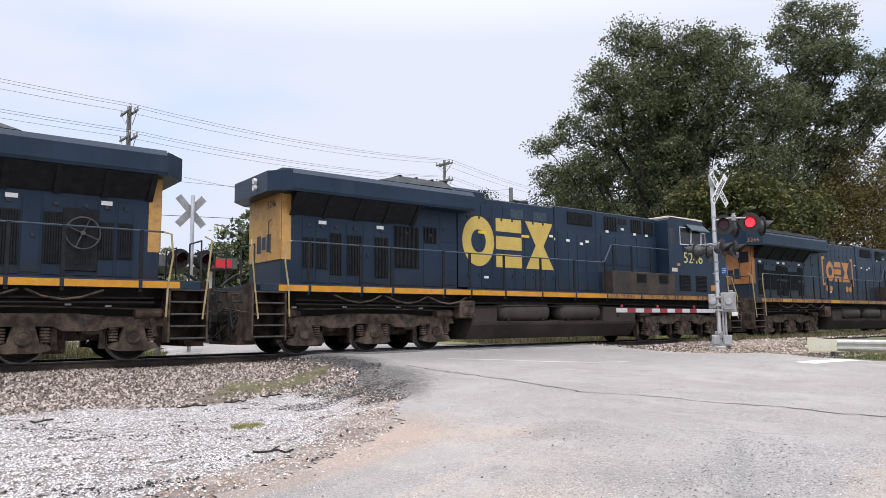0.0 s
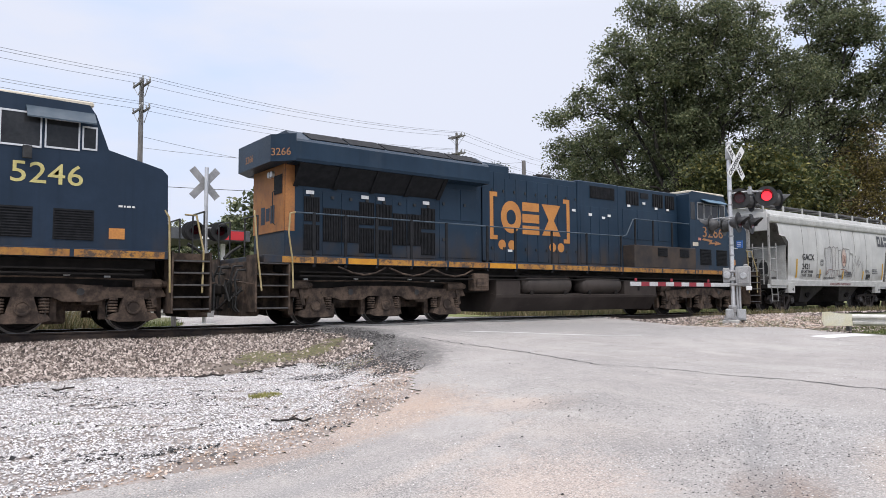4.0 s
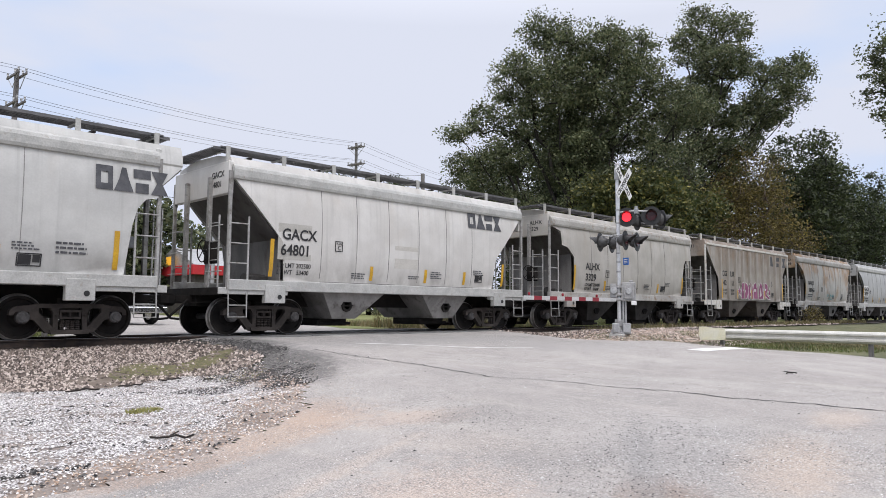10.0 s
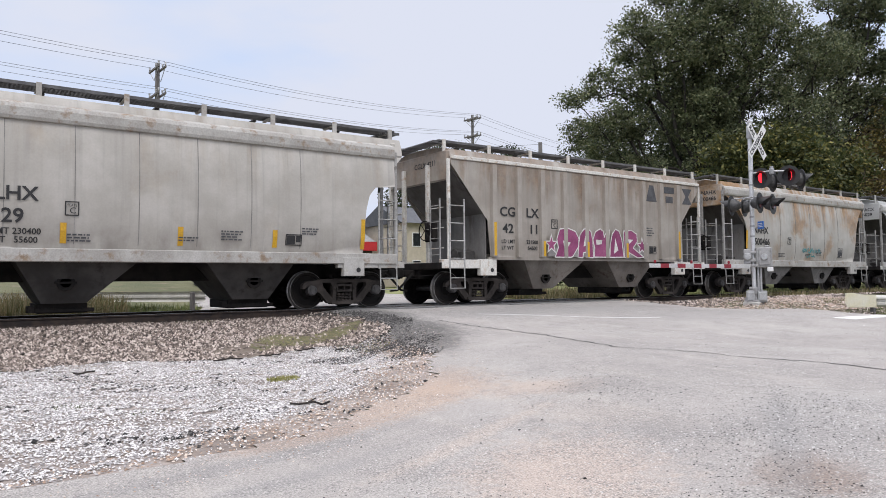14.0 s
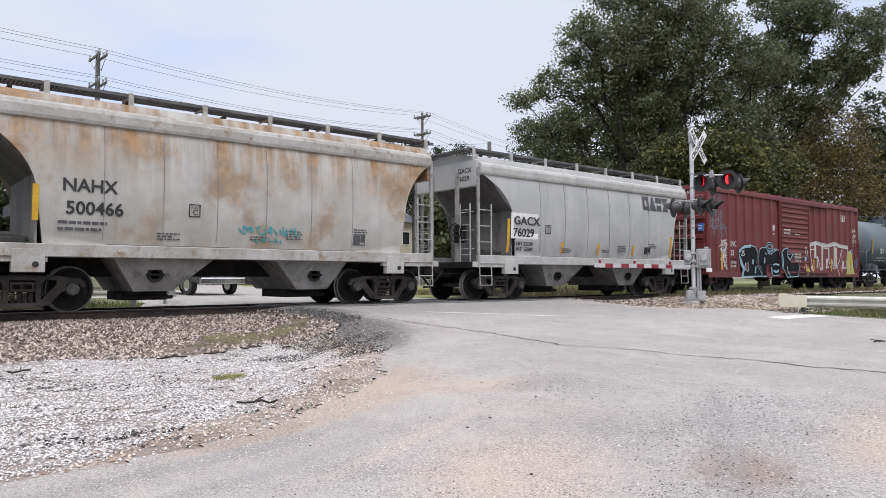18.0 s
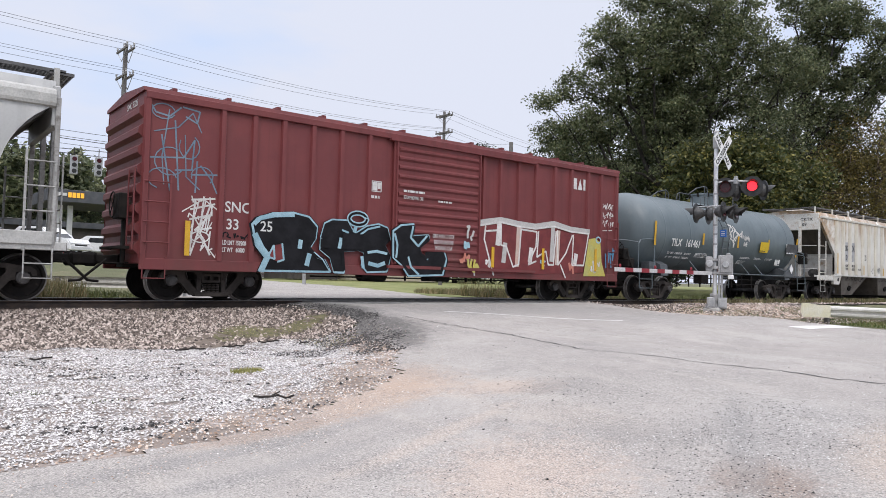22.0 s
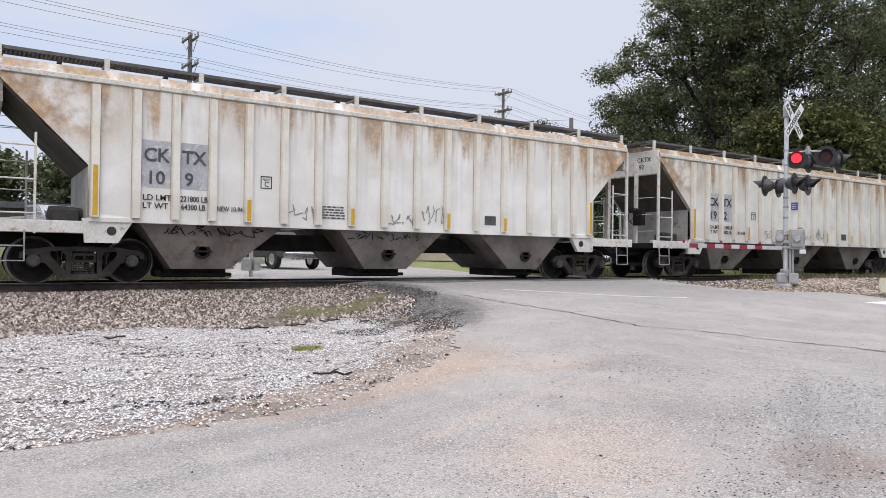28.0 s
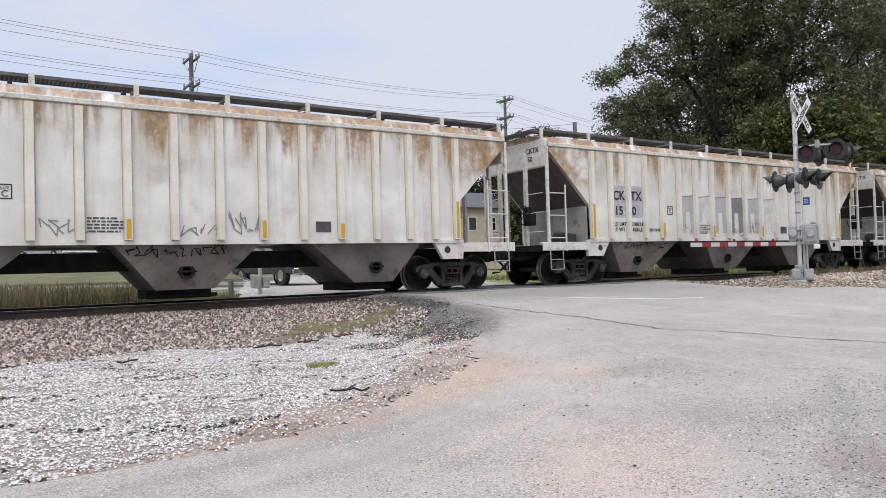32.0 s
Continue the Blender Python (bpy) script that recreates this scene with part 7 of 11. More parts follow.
            marks(car, side, [("LD LMT", rx[1] + 0.12, 1.72, 0.12, 1.0, L), ("221800 LB", rx[2] + 0.1, 1.72, 0.12, 0.78, L), ("LT WT", rx[1] + 0.12, 1.55, 0.12, 1.0, L), ("64300 LB", rx[2] + 0.12, 1.55, 0.12, 0.78, L), ("NEW 10-94", rx[3] + 0.1, 1.55, 0.11, 0.75, GREY_LETTER)])
        for i, z in ((0, 2.35), (4, 1.82), (7, 1.75), (10, 1.75), (12, 1.7), (16, 2.3)):
            stripe(car, rx[i], 1.36, z, -1.65, w=0.09)
        placard(car, rx[4] + 0.28, 2.1, 0.26, 0.28, yb)
        bars(car, rx[6] + 0.12, 1.75, 0.7, 5, yb, 0, GREY_LETTER, 0.035, 0.03, 3 + n)
        part("placard", boxes([(rx[11] + 0.3, rx[11] + 0.68, yb, yb + 0.003, 1.5, 1.75)]), GREY_LETTER, car)
        tag_strokes(car, lambda z: 1.543, scrawl(rx[5] + 0.1, 1.42, 0.9, 0.4, 5, 20 + n) + scrawl(rx[8] + 0.1, 1.4, 0.9, 0.3, 5, 30 + n) + scrawl(rx[9] + 0.15, 1.45, 0.7, 0.5, 5, 40 + n), 0.022, "grey", 0.006, label="thin dark scrawl")
        if n < 3:
            tag_strokes(car, lambda z: float(np.interp(z, (0.3, 1.32), (1.16, 1.47))) + 0.01, scrawl(-5.5, 1.0, 2.2, 0.22, 12, 50 + n) + scrawl(-1.2, 0.98, 2.0, 0.25, 12, 55 + n), 0.02, "black", 0.012, label="black scrawl on the chutes")
        if n == 2:
            for i in range(6):
                x = rx[5 + i] + 0.06
                blob(car, lambda z: 1.543, [(x, 1.5), (x + 0.1, 2.7), (x + 0.8, 2.75), (x + 0.85, 1.55), (x + 0.55, 1.5), (x + 0.5, 2.2), (x + 0.3, 2.2), (x + 0.3, 1.5)], ("silver", "white", "silver", "grey", "silver", "white")[i], 0.004, label="faded sprayed letter shape")
                tag_strokes(car, lambda z: 1.543, [[(x, 1.5), (x + 0.1, 2.7), (x + 0.8, 2.75), (x + 0.85, 1.55)]], 0.03, ("grey", "rose", "grey", "blue", "grey", "rose")[i], 0.007)


surface_patch = surface("grey_patch", (0.40, 0.385, 0.35), (0.46, 0.445, 0.41), 3, 30, 0.6, bump=0.0)
surface_patch2 = surface("tan_patch", (0.50, 0.48, 0.44), (0.55, 0.53, 0.49), 3, 30, 0.6, bump=0.0)
surface_patch3 = surface("pale_patch", (0.36, 0.37, 0.40), (0.46, 0.47, 0.50), 3, 30, 0.6, bump=0.0, dirt=(0.60, 0.60, 0.59), dirt_at=(0.5, 0.7))
build_hoppers()

# ---- locomotives ----
LOCO_BLUE = car_paint("dark_blue_loco_paint", (0.0135, 0.027, 0.049), (0.0185, 0.035, 0.062), (0.05, 0.06, 0.065), 0.12, top=4.6, low=1.5, rough=0.38, grime=(0.04, 0.034, 0.030), grime_amt=0.7, spec=0.22)
LOCO_BLUE_B = car_paint("dusty_blue_loco_paint", (0.0122, 0.0290, 0.0520), (0.0168, 0.0370, 0.0645), (0.055, 0.06, 0.062), 0.14, top=4.6, low=1.7, rough=0.42, grime=(0.058, 0.044, 0.034), grime_amt=0.95, grime_up=1.1, spec=0.22)
LOCO_YELLOW = surface("loco_yellow", (0.56, 0.31, 0.085), (0.46, 0.25, 0.075), 2, 30, 0.55, bump=0.02, dirt=(0.28, 0.165, 0.07), dirt_at=(0.5, 0.75))
STRIPE_YELLOW = surface("sill_stripe_yellow", (0.58, 0.27, 0.015), (0.48, 0.20, 0.012), 2, 30, 0.5, bump=0.0, dirt=(0.24, 0.13, 0.05), dirt_at=(0.56, 0.78))
WORN_STRIPE = surface("worn_sill_stripe", (0.40, 0.19, 0.03), (0.30, 0.13, 0.03), 3, 30, 0.6, bump=0.0, dirt=(0.07, 0.045, 0.03), dirt_at=(0.45, 0.62))
DULL_RAIL = surface("dusty_pale_yellow_rail", (0.30, 0.23, 0.10), (0.40, 0.33, 0.18), 3, 30, 0.7, bump=0.05)
LOCO_MARK = surface("loco_mark_yellow", (0.58, 0.42, 0.10), (0.50, 0.35, 0.08), 2, 30, 0.5, bump=0.0, dirt=(0.16, 0.15, 0.10), dirt_at=(0.62, 0.8))
LOCO_ORANGE = surface("loco_mark_orange", (0.52, 0.22, 0.05), (0.44, 0.18, 0.045), 2, 30, 0.5, bump=0.0, dirt=(0.15, 0.10, 0.06), dirt_at=(0.62, 0.8))
END_ORANGE = surface("rusty_orange_end", (0.40, 0.17, 0.05), (0.30, 0.12, 0.04), 2, 30, 0.65, bump=0.02, dirt=(0.16, 0.085, 0.045), dirt_at=(0.5, 0.75))
TANK_DIRT = surface("grimy_brown_tank", (0.034, 0.027, 0.024), (0.054, 0.044, 0.039), 1.2, 28, 0.8, bump=0.15, spec=0.25, dirt=(0.05, 0.041, 0.035), dirt_at=(0.55, 0.75))
RESERVOIR = surface("dusty_air_reservoir", (0.038, 0.031, 0.027), (0.060, 0.049, 0.043), 1.6, 28, 0.6, bump=0.1, spec=0.35)
BACK_METAL_DIM = surface("dull_window_frame", (0.20, 0.205, 0.21), (0.30, 0.305, 0.31), 4, 30, 0.5, bump=0.03)
LOUVRE = surface("black_louvre", (0.009, 0.010, 0.012), (0.018, 0.019, 0.022), 6, 40, 0.75, bump=0.1, spec=0.25)
CAB_ROOF = surface("cream_cab_roof", (0.60, 0.55, 0.45), (0.52, 0.47, 0.38), 2, 30, 0.7, bump=0.1, dirt=(0.30, 0.25, 0.19), dirt_at=(0.55, 0.75))
CAB_GLASS = surface("cab_window_glass", (0.018, 0.020, 0.022), (0.035, 0.037, 0.04), 1.0, 15, 0.06, bump=0.0, spec=0.25)
FADED_BLUE = surface("faded_blue_patch", (0.022, 0.042, 0.062), (0.035, 0.058, 0.08), 3, 30, 0.5, bump=0.0, dirt=(0.018, 0.034, 0.052), dirt_at=(0.45, 0.6))
# blue made lighter than the hood: the highlight on the rails is painted in
RAIL_BLUE = surface("worn_blue_handrail", (0.035, 0.06, 0.085), (0.06, 0.085, 0.11), 4, 30, 0.5)
RADIATOR_TOP = surface("dusty_radiator_screen", (0.13, 0.14, 0.15), (0.20, 0.21, 0.22), 2, 40, 0.7, bump=0.2)
NUMBER_ORANGE = surface("faded_orange_number", (0.36, 0.17, 0.07), (0.30, 0.14, 0.06), 3, 30, 0.6, bump=0.0)
NUMBER_YELLOW = surface("pale_yellow_number", (0.56, 0.50, 0.20), (0.50, 0.44, 0.17), 3, 30, 0.6, bump=0.0)
VISOR = surface("blue_sun_visor", (0.08, 0.16, 0.24), (0.12, 0.22, 0.30), 3, 30, 0.4, bump=0.0)


def grille(x0, x1, z0, z1, y, vertical=True, pitch=0.055):
    """A louvre panel: frame and slats."""
    bm = bmesh.new()
    box(bm, x0, x1, y, y + 0.02, z0, z1)
    n = max(2, int(((x1 - x0) if vertical else (z1 - z0)) / pitch))
    for i in range(n):
        if vertical:
            x = x0 + (i + 0.5) * (x1 - x0) / n
            box(bm, x - 0.012, x + 0.012, y - 0.025, y, z0 + 0.02, z1 - 0.02)
        else:
            z = z0 + (i + 0.5) * (z1 - z0) / n
            box(bm, x0 + 0.02, x1 - 0.02, y - 0.025, y, z - 0.012, z + 0.012)
    return bm


def loco(xc, ext, number, paint, mark, label, bracket):
    xc = placed(xc)
    car = thing("locomotive", label, "locomotive", pose(xc - rolled(0), TRACK_Y, 0), "locomotives of the train")
    MOVING.append((car, xc))
    R = -9.45 - ext                     # rear wall of the hood
    hy = 0.98
    # deck and side sill
    part("deck", boxes([(R - 0.75, 9.45, -1.52, 1.52, 1.50, 1.68)], 0.01), paint, car)
    part("underframe", boxes([(R - 0.6, 9.3, -0.88, 0.88, 0.82, 1.50)], 0.01), DARK_STEEL, car, "near-black underframe")
    for q in (-1.05, 1.05):
        part("side_girder", boxes([(R - 0.3, 9.3, q - 0.04, q + 0.04, 1.30, 1.50)], 0.01), DARK_STEEL, car)
    posts = [-9.81, -8.94, -8.04, -6.96, -5.79, -4.31, -3.22, -1.68, -0.08, 1.63] if bracket else [-9.15, -7.68, -6.73, -5.0, -4.04, -2.71, -1.16, 0.39, 1.95]
    ends = [R - 0.35] + posts + [3.8, 5.8, 7.6, 9.4]
    for a, b in zip(ends, ends[1:]):
        part("sill_stripe", boxes([(a + 0.05, b - 0.03, -1.528, -1.521, 1.51, 1.655)]), STRIPE_YELLOW if b < 2.0 and (not bracket or posts.index(b) % 4 == 2) else WORN_STRIPE, car, "worn yellow sill stripe")
    # piping and chains below the sill
    for k, z in enumerate((1.30, 1.2)):
        bm = bmesh.new()
        pipe(bm, [(R + 0.2, -1.38 - 0.05 * k, z), (-4.5, -1.38 - 0.05 * k, z - 0.02), (0, -1.36, z + 0.02), (4, -1.38, z), (9.0, -1.36, z - 0.03)], 0.022, 6)
        part("pipe", bm, DARK_STEEL, car)
    for x in (R + 1.2, R + 2.7, R + 4.1):
        bm = bmesh.new()
        pipe(bm, [(x, -1.45, 1.45), (x + 0.4, -1.46, 1.30), (x + 0.75, -1.46, 1.25), (x + 1.1, -1.46, 1.31), (x + 1.4, -1.45, 1.45)], 0.026, 5)
        part("safety_chain", bm, BROWN_STEEL, car, "rusty safety chain")
    bx = -4.55 if bracket else -4.15
    bm = boxes([(bx - 0.28, bx + 0.28, -1.5, -1.2, 0.85, 1.35), (bx - 0.22, bx + 0.22, -1.53, -1.5, 0.95, 1.2)], 0.03)
    part("battery_box", bm, BROWN_STEEL, car)
    # fuel tank with the two air reservoirs
    bm = bmesh.new()
    t0, t1 = -3.95, 3.6
    prism(bm, [(-1.42, 0.74), (-1.40, 0.66), (-1.10, 0.24), (1.10, 0.24), (1.40, 0.66), (1.42, 0.74), (1.1, 0.80), (-1.1, 0.80)], t0, t1, "x")
    part("fuel_tank", bm, TANK_DIRT, car, "grimy brown fuel tank")
    for a, b, z in ((t0 + 0.02, t0 + 1.0, 1.2), (t1 - 1.75, t1 - 0.02, 1.22)):
        part("tank_end_box", boxes([(a, b, -1.40, 1.40, 0.70, z)], 0.02), TANK_DIRT, car)
    part("tank_saddle", boxes([(t0 + 0.9, t1 - 1.7, -0.75, 0.75, 0.7, 1.3)]), DARK_STEEL, car)
    for a, b in ((-2.85, -0.6), (-0.25, 1.84)):
        bm = bmesh.new()
        lathe(bm, [(a, 0.02), (a + 0.03, 0.16), (a + 0.12, 0.28), (a + 0.24, 0.325), (b - 0.24, 0.325), (b - 0.12, 0.28), (b - 0.03, 0.16), (b, 0.02)], (0, -1.1, 1.06), 24, "x")
        part("air_reservoir", bm, RESERVOIR, car, smooth=True)
        for x in (a + 0.4, b - 0.4):
            part("reservoir_bracket", boxes([(x - 0.06, x + 0.06, -1.38, -1.0, 0.74, 0.9)], 0.02), DARK_STEEL, car)
    part("fuel_gauge", boxes([(2.55, 2.65, -1.415, -1.40, 0.88, 1.16)], 0.01), DARK_STEEL, car)
    # hood, in the sections that step in height
    part("radiator_hood", boxes([(R, -3.7, -hy, hy, 1.68, 3.98)], 0.02), paint, car)
    part("engine_hood", boxes([(-4.15, -2.98, -hy, hy, 1.68, 4.68), (-2.98, 0.02, -hy, hy, 1.68, 4.50)], 0.03), paint, car)
    part("blower_hood", boxes([(0.02, 2.05, -1.02, 1.02, 1.68, 4.56), (2.05, 5.5, -1.02, 1.02, 1.68, 4.55)], 0.03), paint, car)
    # radiator wings
    o0, o1 = R - 0.42, -3.85
    bm = bmesh.new()
    top = 0.16 if bracket else 0.0          # the newer build has the taller wing
    wing = [(-1.50, 3.95), (-1.53, 4.02), (-1.53, 4.44), (-1.46, 4.51), (-0.9, 4.81)] if bracket else [(-1.50, 3.95), (-1.53, 4.02), (-1.53, 4.38), (-1.40, 4.52), (-0.9, 4.62)]
    prism(bm, wing + [(-a, b) for a, b in wing[::-1]], o0 + 0.45, o1 - (0.4 if bracket else 0.0), "x")
    part("radiator_wing", bm, paint, car)
    if bracket:
        # dark radiator screens lie on the sloping top of the wing
        span = (o1 - 0.55 - (o0 + 0.85)) / 5
        for i in range(5):
            a = o0 + 0.85 + span * i
            bm = bmesh.new()
            prism(bm, [(-1.40, 4.545), (-1.41, 4.563), (-0.95, 4.81), (-0.94, 4.79)], a + 0.03, a + span - 0.03, "x")
            part("roof_screen", bm, LOUVRE, car, "dark radiator screen on the wing's sloping top")
    bm = bmesh.new()
    prism(bm, [(o0 + 0.45, -1.53), (o0 + 0.45, 1.53), (o0, 1.05), (o0, -1.05)], 3.96, 4.46 + top, "z")
    part("wing_tail", bm, paint, car)
    for s in (-1, 1):
        bm = bmesh.new()
        prism(bm, [(s * 0.98, 3.45), (s * 1.0, 3.45), (s * 1.44, 3.97), (s * 0.98, 3.97)], R + 0.25, -5.75, "x")
        part("radiator_screen", bm, LOUVRE, car, "sloping black radiator screen")
    for i in range(5):
        x = R + 0.25 + (-6.0 - R) * i / 4
        bm = bmesh.new()
        prism(bm, [(-1.0, 3.42), (-1.03, 3.42), (-1.47, 3.97), (-1.44, 3.97)], x - 0.06, x + 0.06, "x")
        # louvre black instead of hood blue paints in the shade below the wing
        part("screen_frame", bm, LOUVRE, car)
    bm = bmesh.new()
    hump = 4.80 if bracket else 4.78
    prism(bm, [(-6.9, 4.60), (-6.2, hump), (-4.6, hump), (-4.3, 4.62)], -0.9 if bracket else -1.12, 0.9 if bracket else 1.12)
    part("radiator_core", bm, RADIATOR_TOP, car, "dusty grey radiator core on the roof")
    for x in (-6.2, -5.65, -5.1, -4.62):
        part("core_strap", boxes([(x - 0.03, x + 0.03, -0.92 if bracket else -1.14, 0.92 if bracket else 1.14, hump - 0.01, hump + 0.03)]), LOUVRE, car)
    part("exhaust_box", boxes([(-4.15, -3.0, -0.75, 0.75, 4.64, 4.78)], 0.04), paint, car)
    # rear wall in yellow, with its number and lights
    part("rear_panel", boxes([(R - 0.03, R, -hy + 0.02, hy - 0.02, 2.32, 3.97)]), END_ORANGE if bracket else LOCO_YELLOW, car, "rusty orange-yellow rear panel" if bracket else "dusty yellow rear panel")
    part("rear_panel_side", boxes([(R, R + 0.25, -hy - 0.008, -hy, 2.32, 3.97)]), END_ORANGE if bracket else LOCO_YELLOW, car, "dusty yellow hood corner")
    if not bracket:
        lettering("lettering", number, 0.26, BLACK_LETTER, car, pose(R - 0.034, -0.2, 3.66, 0, 0, -90))
    bm = bmesh.new()
    for q in (0, 1):
        hx, hyy, hz = (R - 0.03, -0.16 - 0.17 * q, 3.78) if bracket else (o0, -0.35, 4.30 - 0.17 * q)
        lathe(bm, [(hx - 0.07, 0.075), (hx + 0.02, 0.09)], (0, hyy, hz), 14, "x")
    part("headlight", bm, ALU, car, "twin sealed headlights")
    if bracket:
        part("rear_window", boxes([(R - 0.045, R - 0.03, -0.88, -0.40, 3.25, 3.72)]), LOUVRE, car)
        for at in (pose(o0 - 0.004, 0.55, 4.12, 0, 0, -90), pose(o0 + 0.0, -1.06, 4.10, 0, 0, -46.8)):
            lettering("lettering", number, 0.26, NUMBER_ORANGE, car, at)
    for y0, z0, z1 in ((0.3, 2.55, 3.0), (0.0, 2.62, 2.95), (-0.3, 2.55, 3.0)):
        part("owner_mark", boxes([(R - 0.036, R - 0.031, y0 - 0.12, y0 + 0.12, z0, z1)]), paint, car, "dark blue block mark")
    pb = bmesh.new()
    pipe(pb, [(R - 0.05, -0.5, 2.5), (R - 0.12, -0.5, 2.55), (R - 0.12, -0.5, 3.3), (R - 0.05, -0.5, 3.35)], 0.014, 5)
    part("grab_iron", pb, BLACK_PAINT, car)
    # doors and louvres along the radiator hood
    y = -hy - 0.015
    if bracket:
        vents = ((-9.86, -9.43, 2.58, 3.20), (-9.86, -9.43, 1.86, 2.50), (-9.33, -8.82, 2.09, 2.95), (-8.79, -8.30, 2.09, 2.94), (-8.28, -7.83, 2.58, 3.18), (-8.28, -7.83, 1.84, 2.50), (-7.78, -7.28, 2.58, 3.16), (-7.78, -7.28, 1.83, 2.48), (-7.25, -6.81, 2.08, 2.95), (-6.77, -6.32, 2.09, 2.96), (-6.31, -5.84, 2.57, 3.16), (-6.31, -5.84, 1.85, 2.48))
        plain = ((-5.67, -4.93, 2.88, 3.78), (-4.9, -4.30, 2.88, 3.80), (-5.67, -4.30, 1.80, 2.82))
    else:
        vents = ((-9.08, -8.78, 2.13, 2.9), (-8.70, -8.40, 2.11, 2.9), (-8.30, -7.98, 1.97, 3.06), (-7.8, -7.37, 1.98, 3.04), (-6.96, -6.54, 1.94, 3.04), (-6.32, -5.51, 2.24, 3.40), (-5.32, -4.88, 2.98, 3.44))
        plain = ((-7.32, -7.0, 1.80, 3.30), (-4.74, -4.26, 3.05, 3.74), (-4.74, -4.26, 1.80, 2.98))
    for k, (a, b, z0, z1) in enumerate(vents):
        if z1 > 2.55:
            part("door", boxes([(a - 0.010, b + 0.008, y, -hy, 1.76, 3.36 if z1 < 3.3 else 3.46)], 0.004), paint, car)
        part("louvre", grille(a, b, z0, z1, y - 0.012, True, 0.045), LOUVRE, car)
        if z1 > 2.55:
            part("door_latch", boxes([((a + b) / 2 - 0.04, (a + b) / 2 + 0.04, y - 0.035, y, 3.18, 3.25)]), BLACK_PAINT, car)
        if k % 3 == 1:
            part("data_label", boxes([(a + 0.05, a + 0.27, y - 0.02, y - 0.012, 3.26, 3.35)]), WHITE_PAINT, car, "small white notice")
    for a, b, z0, z1 in plain:
        part("door", boxes([(a, b, y, -hy, z0, z1)], 0.004), paint, car)
        part("door_latch", boxes([(a + 0.10, a + 0.16, y - 0.03, y, (z0 + z1) / 2 - 0.04, (z0 + z1) / 2 + 0.04)]), BLACK_PAINT, car)
    # tall doors along the engine hood
    n = 9
    for i in range(n):
        a = -4.1 + 4.1 * i / n
        b = a + 4.1 / n
        part("door", boxes([(a + 0.012, b - 0.012, y, -hy, 1.76, 4.30 if b > -2.9 else 4.45)], 0.004), paint, car)
        for q in (2.1, 3.85):
            part("door_latch", boxes([(b - 0.10, b - 0.05, y - 0.025, y, q, q + 0.08)]), BLACK_PAINT, car)
        if i == 2:
            part("data_label", boxes([(a + 0.1, a + 0.28, y - 0.006, y - 0.001, 2.05, 2.12)]), WHITE_PAINT, car, "small white notice")
    y2 = -1.035
    for a, b, z0, z1 in ((0.12, 0.6, 1.78, 3.7), (0.62, 1.05, 1.78, 3.7), (1.07, 1.5, 1.78, 3.7), (1.52, 1.98, 1.78, 3.7), (2.3, 3.0, 2.7, 3.75), (3.1, 4.2, 2.7, 3.75), (4.3, 5.3, 2.7, 3.75)):
        part("door", boxes([(a, b, y2, -1.02, z0, z1)], 0.004), paint, car)
    part("louvre", grille(0.62, 1.85, 4.0, 4.42, y2, True, 0.04), LOUVRE, car, "rust-edged grille")
    for a, b in ((2.5, 3.2), (4.0, 4.6), (4.75, 5.3)):
        bm = bmesh.new()
        box(bm, a, b, y2, y2 + 0.01, 3.92, 4.42)
        for i in range(5):
            q = a + (b - a) * (i + 0.5) / 5
            box(bm, q - 0.03, q + 0.03, y2 - 0.03, y2, 3.94, 4.40)
        part("louvre", bm, LOUVRE, car)
    part("vent_slot", boxes([(3.3, 3.75, y2 - 0.01, y2, 4.2, 4.40)]), LOUVRE, car)
    for a, z in ((-0.28, 3.48), (0.52, 3.39), (1.19, 3.32), (1.48, 3.41), (2.55, 3.84), (3.4, 3.98), (4.1, 3.84), (4.8, 3.84)):
        part("data_label", boxes([(a, a + 0.16, y2 - 0.012, y2 - 0.006, z, z + 0.08)]), WHITE_PAINT, car, "small white notice")
    # equipment lockers beside the cab walkway
    part("walkway_locker", boxes([(2.3, 5.9, -1.50, -1.0, 1.68, 2.46)], 0.015), LOCO_DUST, car, "brown-dusted equipment locker")
    for a in (3.6, 4.9):
        part("louvre", grille(a, a + 0.55, 2.1, 2.4, -1.515, False, 0.06), LOUVRE, car)
    # cab
    bm = bmesh.new()
    prism(bm, [(5.6, 1.68), (5.6, 4.50), (5.75, 4.62), (7.86, 4.58), (7.99, 4.40), (8.24, 3.71), (9.3, 3.42), (9.42, 3.30), (9.45, 1.68)], -1.48, 1.48)
    part("cab", bm, paint, car, "cab and nose with sloping hood")
    part("cab_roof", boxes([(5.68, 7.95, -1.47, 1.47, 4.55, 4.66)], 0.03), CAB_ROOF, car, "cream cab roof")
    for a, b, z0, z1 in ((6.08, 6.51, 3.57, 4.23), (6.54, 6.98, 3.60, 4.2), (7.0, 7.44, 3.60, 4.2), (7.54, 7.92, 3.58, 4.23)) if bracket else ((6.32, 7.03, 3.6, 4.29), (7.08, 7.70, 3.62, 4.22), (7.74, 8.02, 3.66, 4.14)):
        win = part("window", boxes([(a, b, -1.50, -1.478, z0, z0 + 0.035), (a, b, -1.50, -1.478, z1 - 0.035, z1), (a, a + 0.03, -1.50, -1.478, z0 + 0.035, z1 - 0.035), (b - 0.03, b, -1.50, -1.478, z0 + 0.035, z1 - 0.035)]), BACK_METAL_DIM if bracket else ALU, car, "cab window with a metal frame")
